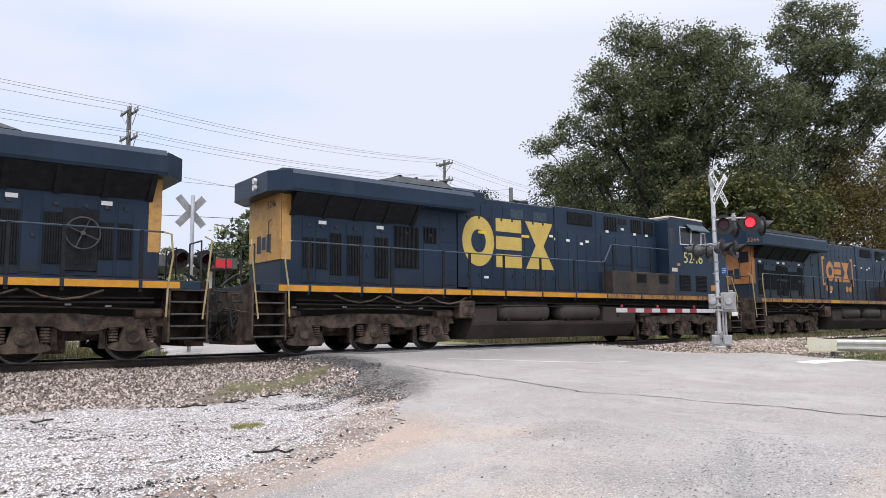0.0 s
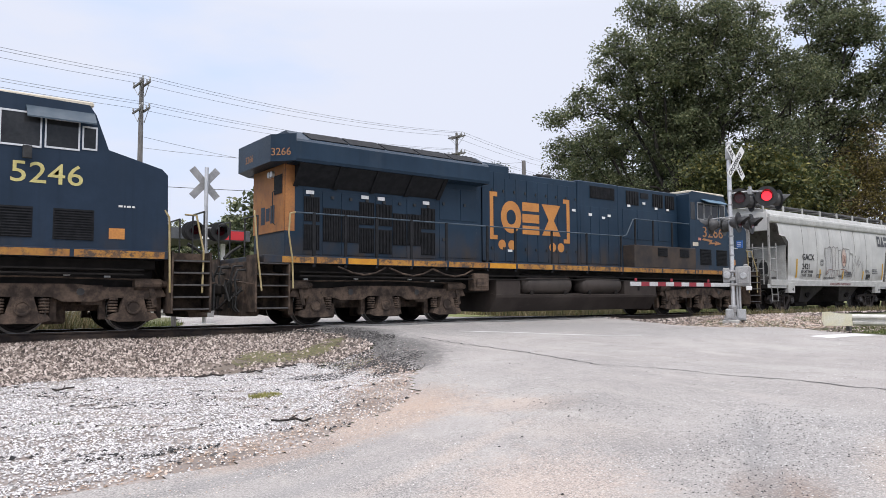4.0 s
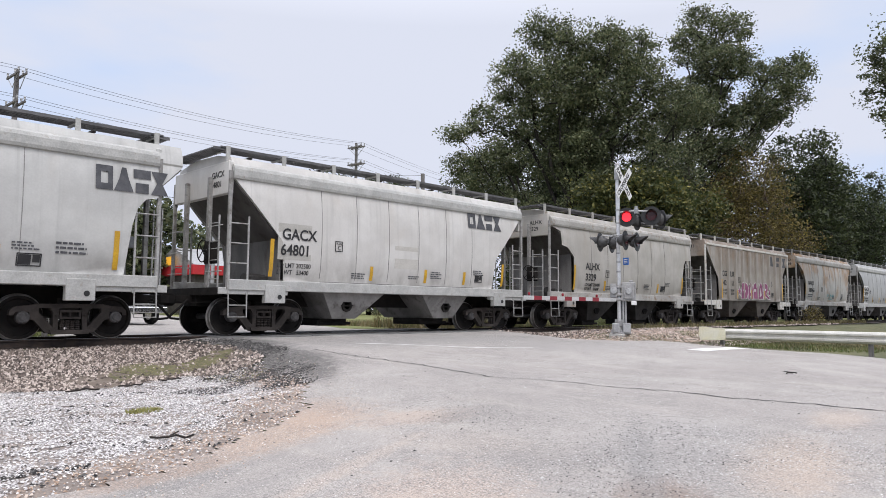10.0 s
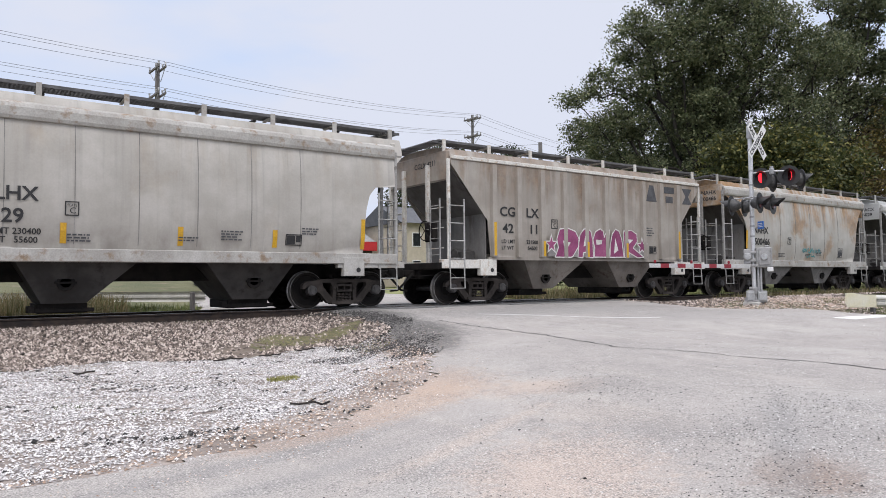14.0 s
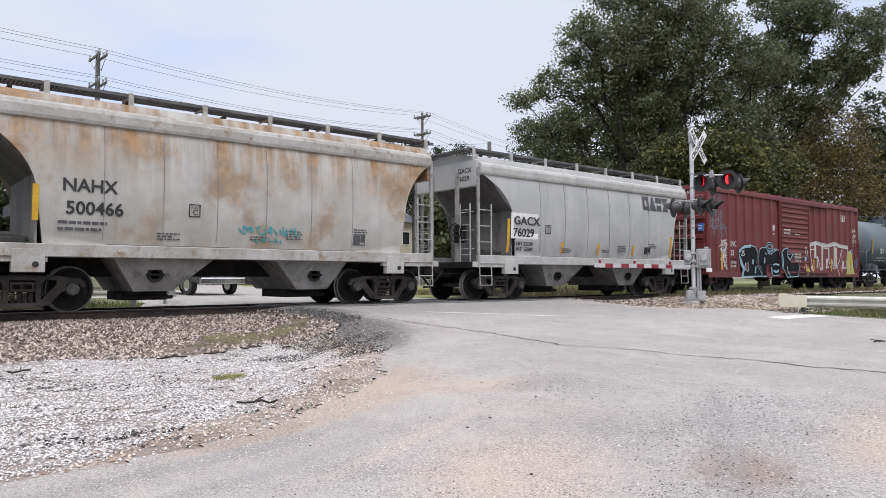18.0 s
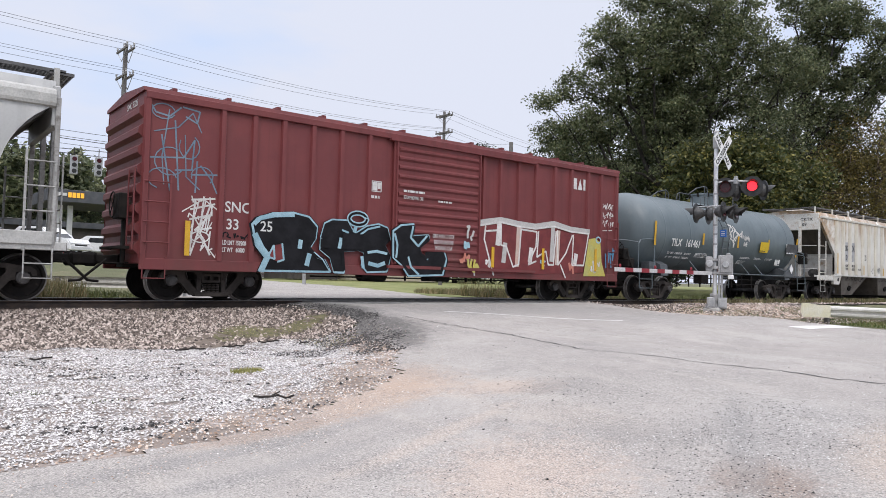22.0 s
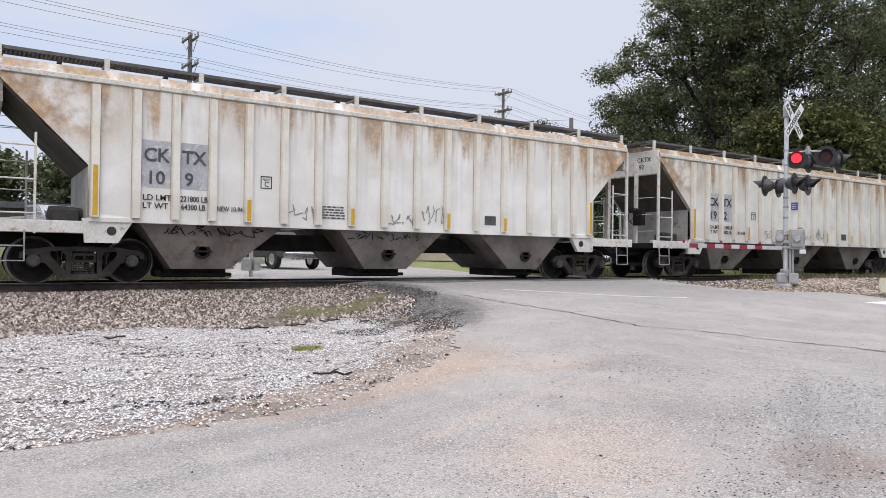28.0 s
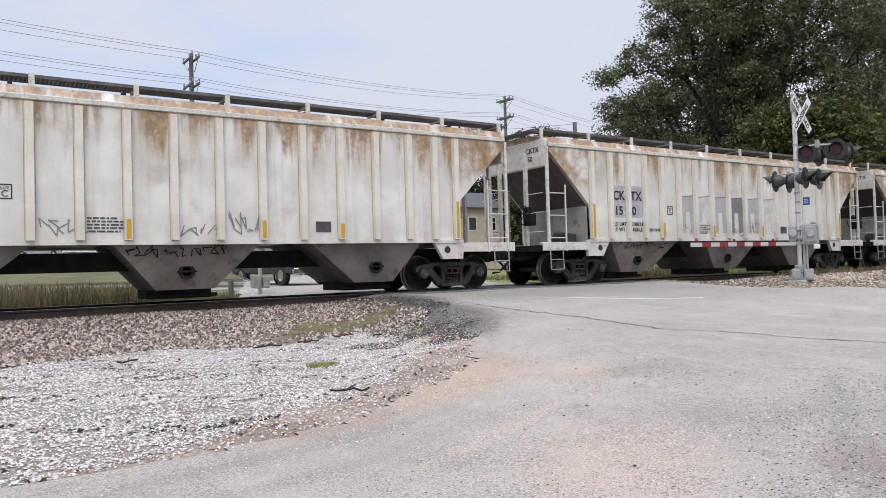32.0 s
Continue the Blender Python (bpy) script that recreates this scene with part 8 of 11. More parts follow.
        part("pane", boxes([(a + 0.03, b - 0.03, -1.488, -1.482, z0 + 0.035, z1 - 0.035)]), CAB_GLASS, win)
    part("cab_door_window", boxes([(5.67, 5.95, -1.487, -1.48, 3.55, 4.2)], 0.003), CAB_GLASS, car)
    bm = bmesh.new()
    prism(bm, [(-1.48, 4.38), (-1.80, 4.22), (-1.80, 4.20), (-1.48, 4.36)] if bracket else [(-1.48, 4.42), (-1.74, 4.17), (-1.74, 4.14), (-1.48, 4.39)], 6.36 if bracket else 6.75, 7.72 if bracket else 7.96, "x")
    part("sun_visor", bm, VISOR if bracket else RAIL_BLUE, car, "blue sun visor over the cab windows")
    bm = bmesh.new()
    rod(bm, (6.78, -1.5, 3.55), (6.78, -1.62, 3.5), 0.02, 6)
    box(bm, 6.7, 6.86, -1.66, -1.6, 3.35, 3.6, 0.01)
    part("mirror", bm, BLACK_PAINT, car)
    lettering("lettering", number, 0.58, NUMBER_ORANGE if bracket else NUMBER_YELLOW, car, pose(6.36 if bracket else 6.5, -1.487, 2.92), bold=0.002, squeeze=1.22 if bracket else 1.12)
    part("louvre", grille(6.2, 6.92, 1.86, 2.45, -1.49, False, 0.05), LOUVRE, car)
    part("louvre", grille(7.27, 8.0, 1.84, 2.45, -1.49, False, 0.05), LOUVRE, car)
    part("nose_plate", boxes([(8.28, 8.58, -1.49, -1.482, 1.89, 2.11)]), LOCO_ORANGE, car, "small tan plate")
    part("data_label", boxes([(5.75, 6.1, -1.487, -1.482, 2.56, 2.70)]), CAB_ROOF, car, "cream notice")
    part("flag_decal", boxes([(6.1, 6.28, -1.487, -1.482, 2.78, 2.88)]), SPRAY["rose"], car)
    bars(car, 8.45, 2.55, 0.4, 1, -1.487, 0, PALE_LETTER, 0.04, 0.02, 3)
    if bracket:
        bm = bmesh.new()
        prism(bm, [(6.34, 2.80), (6.46, 2.87), (7.03, 2.82), (6.97, 2.73), (7.25, 2.735), (7.22, 2.80), (7.66, 2.70), (7.2, 2.62), (7.18, 2.685), (6.80, 2.65), (6.86, 2.755)], -1.488, -1.482)
        part("bolt_stripe", bm, NUMBER_ORANGE, car, "orange bolt stripe")
    # owner's mark in plain shapes: a thick closed ring, three bars and an hourglass
    ly = y - 0.004

    def mark_shape(points, note):
        bm = bmesh.new()
        prism(bm, points, ly, ly + 0.003)
        part("owner_mark", bm, mark, car, note)

    if bracket:
        x0, z0, h, w = -3.36, 2.62, 1.0, 0.84
        for a, b, c in ((-3.80, -3.66, -3.50), (-0.36, -0.50, -0.65)):
            mark_shape([(a, 2.41), (c, 2.41), (c, 2.54), (b, 2.54), (b, 3.71), (c, 3.71), (c, 3.85), (a, 3.85)], "orange bracket")
        for cx in (-3.32, -2.92, -1.16, -0.78):
            bm = bmesh.new()
            lathe(bm, [(ly, 0.15), (ly + 0.003, 0.15)], (cx, 0, 2.26), 16)
            part("owner_mark", bm, mark, car, "orange round dot")
    else:
        x0, z0, h, w = -3.92, 2.41, 1.52, 1.26
    n = 28
    bm = bmesh.new()
    rows = [[bm.verts.new((x0 + w * (0.5 + k * math.cos(6.2832 * i / n)), ly, z0 + h * (0.5 + k * math.sin(6.2832 * i / n)))) for k in (0.5, 0.23)] for i in range(n)]
    for i in range(n):
        c, d = rows[i], rows[(i + 1) % n]
        bm.faces.new((c[0], c[1], d[1], d[0]))
    part("owner_mark", bm, mark, car, "thick ring of the owner's mark")
    sx = x0 + w * 1.06
    for r0, r1 in ((0.0, 0.27), (0.365, 0.635), (0.73, 1.0)):
        mark_shape([(sx, z0 + r0 * h), (sx + w * 0.86, z0 + r0 * h), (sx + w * 0.86, z0 + r1 * h), (sx, z0 + r1 * h)], "bar of the owner's mark")
    cx = x0 + w * 2.06
    mark_shape([(cx, z0), (cx + w, z0), (cx + 0.64 * w, z0 + h / 2), (cx + w, z0 + h), (cx, z0 + h), (cx + 0.36 * w, z0 + h / 2)], "hourglass of the owner's mark")
    if not bracket:
        for a in (-3.3, -1.5, -0.02):
            part("data_label", boxes([(a, a + 0.34, ly - 0.006, ly - 0.002, 3.40, 3.48)]), YELLOW_NOTICE, car, "small yellow notice")
        for a, b in ((-1.95, -1.4), (-0.95, -0.35)):
            part("repaint_patch", boxes([(a, b, ly - 0.0005, ly + 0.002, 3.98, 4.26)], 0.0), FADED_BLUE, car, "paler touched-up patch")
    # handrails
    bm = bmesh.new()
    pipe(bm, [(R + 0.05, -1.46, 2.72), (-4, -1.46, 2.72), (1.75, -1.46, 2.72), (1.95, -1.46, 2.78), (2.3, -1.46, 3.32), (2.45, -1.46, 3.36), (5.55, -1.48, 3.36)], 0.02, 6)
    part("handrail", bm, RAIL_BLUE, car, "worn blue handrail")
    for x in posts:
        part("stanchion", boxes([(x - 0.04, x + 0.04, -1.49, -1.45, 1.42, 2.73)], 0.006), LOUVRE, car)
    for x in (2.4, 3.4, 4.5):
        part("stanchion", boxes([(x - 0.035, x + 0.035, -1.49, -1.45, 2.44, 3.36)], 0.006), LOUVRE, car)
    bm = bmesh.new()
    pipe(bm, [(R + 0.05, -1.46, 2.72), (R - 0.10, -1.5, 2.68), (R - 0.14, -1.52, 2.2), (R - 0.05, -1.53, 1.6), (R - 0.02, -1.53, 0.9)], 0.022, 6)
    pipe(bm, [(R - 0.9, -1.3, 2.70), (R - 0.98, -1.5, 2.6), (R - 0.9, -1.52, 1.7), (R - 0.8, -1.53, 0.85)], 0.022, 6)
    part("step_handrail", bm, DULL_RAIL, car, "dusty pale yellow grab rail by the steps")
    bm = bmesh.new()
    pipe(bm, [(9.5, -1.5, 0.8), (9.48, -1.52, 1.5), (9.46, -1.5, 2.4), (9.35, -1.45, 2.6)], 0.022, 6)
    pipe(bm, [(10.2, -1.45, 0.8), (10.22, -1.45, 1.7), (10.1, -1.3, 2.5), (10.1, -0.5, 2.6)], 0.022, 6)
    part("step_handrail", bm, DULL_RAIL, car, "dusty pale yellow grab rail by the steps")
    # end steps
    for s, e in ((-1, R - 0.10), (1, 9.55)):
        x0, x1 = sorted((e, e + s * 0.82))
        for y0 in (-1.5, 0.95):
            rows = [(x0 + 0.02, x1 - 0.02, y0 + 0.02, y0 + 0.55, 0.42 + 0.26 * i, 0.455 + 0.26 * i) for i in range(5)]
            part("step", boxes(rows), BROWN_STEEL, car, "rust-brown end steps")
            for i in range(5):
                part("step_edge", boxes([(x0 + 0.03, x1 - 0.03, y0 - 0.004, y0 + 0.02, 0.43 + 0.26 * i, 0.462 + 0.26 * i)]), BEARING, car, "worn bright step edge")
            part("step_plate", boxes([(x0 - 0.02, x0 + 0.02, y0, y0 + 0.57, 0.36, 1.68), (x1 - 0.02, x1 + 0.02, y0, y0 + 0.57, 0.36, 1.68), (x0, x1, y0 + 0.55, y0 + 0.57, 0.40, 1.68)]), BROWN_STEEL, car)
        bm = bmesh.new()
        prism(bm, [(min(s * 1, 0) * 0.04 + e + s * 0.05, 1.55), (e + s * 0.78, 1.55), (e + s * 0.95, 0.25), (e + s * 0.55, 0.25)], -0.93, 0.93)
        part("pilot", bm, BROWN_STEEL, car, "dark brown pilot plate")
        rg = random.Random(int(10 * abs(e)) + (7 if s > 0 else 3))
        for i in range(9):
            yy = -0.85 + 0.2 * i + rg.uniform(-0.06, 0.06)
            zt, zl, out = rg.uniform(1.0, 1.6), rg.uniform(0.35, 0.75), rg.uniform(0.98, 1.16)
            bm = bmesh.new()
            pipe(bm, [(e + s * 0.75, yy, zt), (e + s * (out - 0.08), yy + 0.02, zt - 0.02), (e + s * out, yy + rg.uniform(-0.12, 0.12), (zt + zl) / 2 + 0.1), (e + s * (out - 0.03), yy + rg.uniform(-0.2, 0.2), zl), (e + s * (out - 0.12), yy + rg.uniform(-0.25, 0.25), zl + 0.12)], 0.03, 6)
            part("air_hose", bm, HOSE, car)
        bm = bmesh.new()
        pipe(bm, [(e + s * 0.8, -1.35, 1.0), (e + s * 0.98, -1.3, 1.02), (e + s * 1.0, -0.6, 1.08), (e + s * 1.02, 0.0, 1.15)], 0.018, 5)
        part("cut_lever", bm, BROWN_STEEL, car)
        bm = bmesh.new()
        pipe(bm, [(e + s * 0.7, -0.2, 1.95), (e + s * 0.95, -0.25, 1.8), (e + s * 1.15, -0.3, 1.62)], 0.04, 6)
        part("jumper_cable", bm, HOSE, car, "thick black jumper cable")
        for yy in (-0.7, -0.5, 0.5, 0.7):
            bm = bmesh.new()
            pipe(bm, [(e + s * 0.85, yy, 0.95), (e + s * 1.0, yy - 0.03, 0.7), (e + s * 1.02, yy - 0.06, 0.45), (e + s * 0.95, yy - 0.1, 0.35)], 0.026, 6)
            part("air_hose", bm, HOSE, car)
        bm = bmesh.new()
        for yy in (-1.3, -0.5, 0.5, 1.3):
            rod(bm, (e + s * 0.72, yy, 1.68), (e + s * 0.72, yy, 2.6), 0.02, 6)
        rod(bm, (e + s * 0.72, -1.3, 2.6), (e + s * 0.72, -0.5, 2.6), 0.02, 6)
        rod(bm, (e + s * 0.72, 0.5, 2.6), (e + s * 0.72, 1.3, 2.6), 0.02, 6)
        part("end_railing", bm, BLACK_PAINT, car)
        add_coupler(car, e + s * 0.5, s)
    # roof details
    bm = bmesh.new()
    for i in range(3):
        lathe(bm, [(-1.05 + 0.05 * i, 0.05), (-0.75 + 0.05 * i, 0.05), (-0.45, 0.09)], (0, -0.2 + 0.2 * i, 4.72), 10, "x")
    box(bm, -1.0, -0.7, -0.4, 0.4, 4.5, 4.66)
    part("horn", bm, BLACK_PAINT, car)
    part("exhaust_stack", boxes([(-3.9, -3.1, -0.4, 0.4, 4.68, 4.82)], 0.03), LOUVRE, car)
    for x in (6.2, 6.6, 7.2, 7.5):
        bm = bmesh.new()
        rod(bm, (x, -0.4, 4.66), (x, -0.4, 4.82), 0.012, 5)
        part("antenna", bm, BLACK_PAINT, car)
    add_loco_truck(car, -7.6 if bracket else -7.1)
    add_loco_truck(car, 6.83)
    return car


LOCO_DUST = surface("dust_covered_blue", (0.068, 0.051, 0.041), (0.030, 0.029, 0.030), 1.2, 25, 0.7, bump=0.05, spec=0.25, dirt=(0.042, 0.034, 0.028))
lead = loco(-3.45, 0.2, "5246", LOCO_BLUE, LOCO_MARK, "dark blue freight locomotive with yellow end leading the train", False)
part("brake_panel", boxes([(-8.40, -7.72, -1.02, -0.99, 1.85, 3.15)], 0.01), LOUVRE, lead, "dark recessed brake panel")
bm = bmesh.new()
pipe(bm, [(-8.09 + 0.33 * math.cos(radians(15 * i)), -1.10, 2.63 + 0.33 * math.sin(radians(15 * i))) for i in range(25)], 0.018, 6)
for i in range(4):
    t = 0.4 + 1.571 * i
    rod(bm, (-8.09, -1.06, 2.63), (-8.09 + 0.32 * math.cos(t), -1.10, 2.63 + 0.32 * math.sin(t)), 0.014, 5)
rod(bm, (-8.09, -1.12, 2.63), (-8.09, -1.0, 2.63), 0.05, 8)
part("brake_wheel", bm, BEARING, lead, "spoked hand brake wheel")
# the leading one is turned about, long hood to the rear: the same build, mirrored along the track
for o in list(lead.children_recursive):
    if o.name.startswith("lettering"):
        bpy.data.objects.remove(o)
        continue
    if o.data.users == 1:
        o.data.transform(Matrix.Diagonal((-1, 1, 1, 1)))
        o.data.flip_normals()
    if o.parent == lead:
        x, y, z = o.matrix_basis.translation
        o.matrix_basis = pose(-x, y, z)
loco(18.6, 0.2, "5246", LOCO_BLUE, LOCO_MARK, "dark blue freight locomotive with large yellow mark", False)
loco(41.0, 0.9, "3266", LOCO_BLUE_B, LOCO_ORANGE, "dusty dark blue freight locomotive with orange bracketed mark", True)

# ---- boxcar ----
BOX_RED = car_paint("oxide_red_car_paint", (0.145, 0.029, 0.031), (0.172, 0.036, 0.036), (0.11, 0.035, 0.032), 0.25, top=4.5, low=1.0, rough=0.55, grime=(0.08, 0.035, 0.03))


def boxcar():
    xc, half = placed(136.9), 7.8
    car = thing("boxcar", "oxide red ribbed boxcar covered with graffiti along the sill", "boxcar", pose(xc - rolled(0), TRACK_Y, 0))
    MOVING.append((car, xc))
    part("body", boxes([(-half, half, -1.50, 1.50, 0.80, 4.44)], 0.02), BOX_RED, car)
    bm = bmesh.new()
    prism(bm, [(-1.57, 4.42), (-1.55, 4.50), (0, 4.64), (1.55, 4.50), (1.57, 4.42)], -half - 0.05, half + 0.05, "x")
    part("roof", bm, BOX_RED, car)
    for i in range(13):
        x = -half + 0.6 + (2 * half - 1.2) * i / 12
        part("roof_rib", boxes([(x - 0.05, x + 0.05, -1.5, 1.5, 4.49, 4.58)]), BOX_RED, car)
    part("top_chord", boxes([(-half, half, -1.585, -1.49, 4.27, 4.42), (-half, half, 1.49, 1.585, 4.27, 4.42)], 0.01), BOX_RED, car)
    part("side_sill", boxes([(-half, half, -1.56, -1.48, 0.68, 0.92), (-half, half, 1.48, 1.56, 0.68, 0.92)], 0.01), BOX_RED, car)
    d0, d1 = -1.55, 1.5
    ribs = [-half + 0.06, -6.12, -5.38, -4.65, -3.88, -3.09, -2.27, 1.65, 2.32, 3.07, 3.82, 4.66, 5.44, 6.26, 6.92, half - 0.06]
    bm = bmesh.new()
    prism(bm, [(-0.08, 0), (0.08, 0), (0.05, -0.07), (-0.05, -0.07)], 0.9, 4.3, "z")
    first = None
    for x in ribs:
        for s in (1, -1):
            m = pose(x, -1.5 * s, 0, 0, 0, 0 if s > 0 else 180)
            first = part("rib", bm, BOX_RED, car, at=m) if first is None else first
            if first.matrix_basis != m:
                share(first, car, m)
    # sliding door with pressed bars
    door = part("door", boxes([(d0, d1, -1.60, -1.53, 0.97, 4.26)], 0.01), BOX_RED, car, "sliding door with pressed ribs")
    for i in range(13):
        z = 1.08 + i * 0.24
        bm = bmesh.new()
        prism(bm, [(-1.60, z), (-1.645, z + 0.05), (-1.645, z + 0.09), (-1.60, z + 0.14)], d0 + 0.15, d1 - 0.15, "x")
        part("door_bar", bm, BOX_RED, door)
    for z0, z1 in ((0.88, 0.96), (4.22, 4.28)):
        part("door_track", boxes([(-1.7, 3.7, -1.67, -1.52, z0, z1)]), BOX_RED, car)
    bm = bmesh.new()
    rod(bm, (d0 + 0.08, -1.64, 1.0), (d0 + 0.08, -1.64, 4.22), 0.022, 6)
    rod(bm, (d1 - 0.08, -1.64, 1.0), (d1 - 0.08, -1.64, 4.22), 0.022, 6)
    part("lock_rod", bm, BOX_RED, car)
    # corrugated ends
    for s in (-1, 1):
        for i in range(8):
            z = 1.0 + 0.41 * i
            bm = bmesh.new()
            prism(bm, [(s * half, z), (s * (half + 0.09), z + 0.08), (s * (half + 0.09), z + 0.2), (s * half, z + 0.28)], -1.42, 1.42)
            part("end_rib", bm, BOX_RED, car)
        part("ladder", ladder_mesh(0.55, 1.0, 2.7, 0.4), BOX_RED, car, at=pose(min(s * half, s * half - s * 0.6) + 0.02, -1.585, 0))
        part("end_ladder", ladder_mesh(0.45, 1.1, 2.8, 0.4), BOX_RED, car, at=pose(s * (half + 0.12), -1.4, 0, 0, 0, 90))
        bm = bmesh.new()
        xa, xb = s * (half - 0.06), s * (half - 0.52)
        pipe(bm, [(xa, -1.54, 0.95), (xa, -1.56, 0.5), (xb, -1.56, 0.5), (xb, -1.54, 0.95)], 0.018, 6)
        part("stirrup_step", bm, BOX_RED, car)
        add_coupler(car, s * (half + 0.05), s)
        add_truck(car, s * 6.1)
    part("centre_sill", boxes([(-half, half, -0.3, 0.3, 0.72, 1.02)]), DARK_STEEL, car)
    # brake gear and a step board on the corrugated end
    bm = boxes([(-half - 0.30, -half - 0.09, -0.95, -0.45, 1.75, 2.30), (-half - 0.16, -half - 0.09, -0.80, -0.62, 0.8, 1.75)], 0.02)
    part("brake_housing", bm, DARK_STEEL, car, "near-black brake housing on the end")
    bm = bmesh.new()
    pipe(bm, [(-half - 0.36, -0.7 + 0.27 * math.cos(radians(20 * i)), 2.05 + 0.27 * math.sin(radians(20 * i))) for i in range(19)], 0.016, 5)
    for i in range(4):
        t = 0.785 + 1.571 * i
        rod(bm, (-half - 0.36, -0.7, 2.05), (-half - 0.36, -0.7 + 0.25 * math.cos(t), 2.05 + 0.25 * math.sin(t)), 0.012, 5)
    part("brake_wheel", bm, DARK_STEEL, car)
    part("step_board", walkway_mesh(-half - 0.34, -half - 0.09, -1.1, 0.4, 1.15), DARK_STEEL, car, "grating step board")
    lettering("lettering", "SNC 3325", 0.2, PALE_LETTER, car, pose(-half - 0.012, -0.15, 4.2, 0, 0, -90), bold=0.002)
    bm = bmesh.new()
    lathe(bm, [(-2.0, 0.02), (-1.98, 0.2), (-1.2, 0.2), (-1.18, 0.02)], (0, -0.7, 0.72), 14, "x")
    box(bm, 0.2, 0.9, -1.0, -0.5, 0.55, 0.95, 0.03)
    for x in (-0.6, 1.6, 2.6):
        box(bm, x - 0.02, x + 0.02, -0.9, -0.85, 0.55, 1.0)
    rod(bm, (-3.5, -0.85, 0.62), (3.8, -0.85, 0.62), 0.02, 6)
    part("brake_gear", bm, DARK_STEEL, car)
    # lettering
    W = PALE_LETTER
    yb = -1.507
    for t, x, z, h, sq in (("SNC", -6.02, 2.02, 0.24, 0.95), ("33", -5.98, 1.63, 0.24, 0.95), ("LD LMT 159200", -6.05, 1.28, 0.10, 0.6), ("LT WT   60800", -6.05, 1.12, 0.10, 0.6)):
        lettering("lettering", t, h / 0.72, W, car, pose(x, yb, z), squeeze=sq, bold=0.004)
    lettering("lettering", "25", 0.24 / 0.72, W, car, pose(-5.2, yb - 0.075, 1.63), squeeze=0.95, bold=0.004)
    for k, t in enumerate(("ORE AND CHECK", "DOORS BEFORE", "MOVING CAR")):
        lettering("lettering", t, 0.16, W, car, pose(-0.27 + 0.05 * k, -1.655, 1.74 - 0.16 * k), squeeze=0.6)
    lettering("lettering", "BEFORE MOVING CAR", 0.13, W, car, pose(-1.26, -1.65, 2.72), squeeze=0.5)
    bars(car, -1.26, 2.9, 0.7, 1, -1.65, 0, W, 0.06, 0.14, 2)
    bars(car, -0.1, 2.72, 0.6, 1, -1.65, 0, W, 0.05, 0.1, 3)
    bars(car, -2.18, 2.67, 0.32, 1, yb, 0, W, 0.07, 0.04, 6)
    placard(car, -2.17, 2.84, 0.3, 0.28, yb, fill=W)
    for k, sh in enumerate(([(0, 0), (0.22, 0), (0.22, 0.36), (0, 0.36)], [(0.27, 0), (0.49, 0), (0.38, 0.36)], [(0.54, 0), (0.64, 0), (0.64, 0.36), (0.54, 0.36)])):
        bm = bmesh.new()
        prism(bm, [(5.48 + p, 3.65 + q) for p, q in sh], yb - 0.012, yb - 0.008)
        part("owner_mark", bm, W, car, "white block of the owner's mark")
    # graffiti on the ribbed side: paint lies proud of the ribs
    sp = lambda z: 1.572
    flat = lambda z: 1.503
    letters = ([(-5.39, 1.77), (-5.26, 1.92), (-4.88, 2.06), (-4.38, 2.11), (-3.96, 2.04), (-3.74, 1.82), (-3.77, 1.54), (-3.92, 1.3), (-3.71, 1.09), (-3.51, 1.02), (-3.34, 0.74), (-5.19, 0.72), (-5.05, 1.03), (-5.28, 1.3)],
               [(-3.62, 1.59), (-3.53, 1.92), (-3.33, 2.02), (-2.91, 2.03), (-2.73, 1.77), (-2.47, 1.66), (-2.42, 1.33), (-3.01, 1.26), (-2.95, 0.73), (-3.23, 0.73), (-3.35, 1.08), (-3.64, 1.28)],
               [(-2.62, 1.74), (-2.33, 1.92), (-1.97, 2.0), (-1.7, 1.92), (-1.61, 1.64), (-1.78, 1.47), (-1.59, 1.16), (-1.68, 0.79), (-2.28, 0.76), (-2.45, 0.93), (-2.37, 1.26), (-2.59, 1.32)],
               [(-1.57, 1.85), (-1.33, 2.01), (-0.92, 2.07), (-0.99, 1.74), (-0.42, 1.8), (-0.39, 1.7), (-0.74, 1.46), (-0.65, 1.26), (-0.43, 1.15), (-0.47, 1.3), (0.15, 1.33), (0.22, 1.16), (0.1, 0.74), (-1.05, 0.69), (-1.28, 0.97), (-1.55, 1.16)])
    for k, pts in enumerate(letters):
        base = (lambda z: 1.655) if k == 3 else sp
        cx, cz = sum(p[0] for p in pts) / len(pts), sum(p[1] for p in pts) / len(pts)
        blob(car, base, [(cx + 1.08 * (a - cx), cz + 1.05 * (b - cz)) for a, b in pts], "black", 0.002 + 0.001 * k, label="black sprayed letter shape")
        tag_strokes(car, base, [pts + pts[:1]], 0.055, "sky", 0.007 + 0.001 * k, label="pale blue sprayed edge")
        # uneven dark paint over the inner side of the edge
        tag_strokes(car, base, [[(cx + 0.93 * (a - cx), cz + 0.91 * (b - cz)) for a, b in pts[i:i + 4]] for i in range(0, len(pts) - 2, 3)], 0.08, "black", 0.012 + 0.001 * k)
    blob(car, sp, [(-4.99, 1.05), (-4.85, 1.32), (-4.64, 1.36), (-4.59, 0.99), (-4.74, 0.94)], "maroon", 0.018, label="gap in a sprayed letter")
    tag_strokes(car, sp, [[(-4.99, 1.05), (-4.85, 1.32), (-4.82, 1.0), (-4.99, 1.05)], [(-4.64, 1.36), (-4.59, 0.99), (-4.74, 0.94)]], 0.045, "sky", 0.021, label="pale blue sprayed edge")
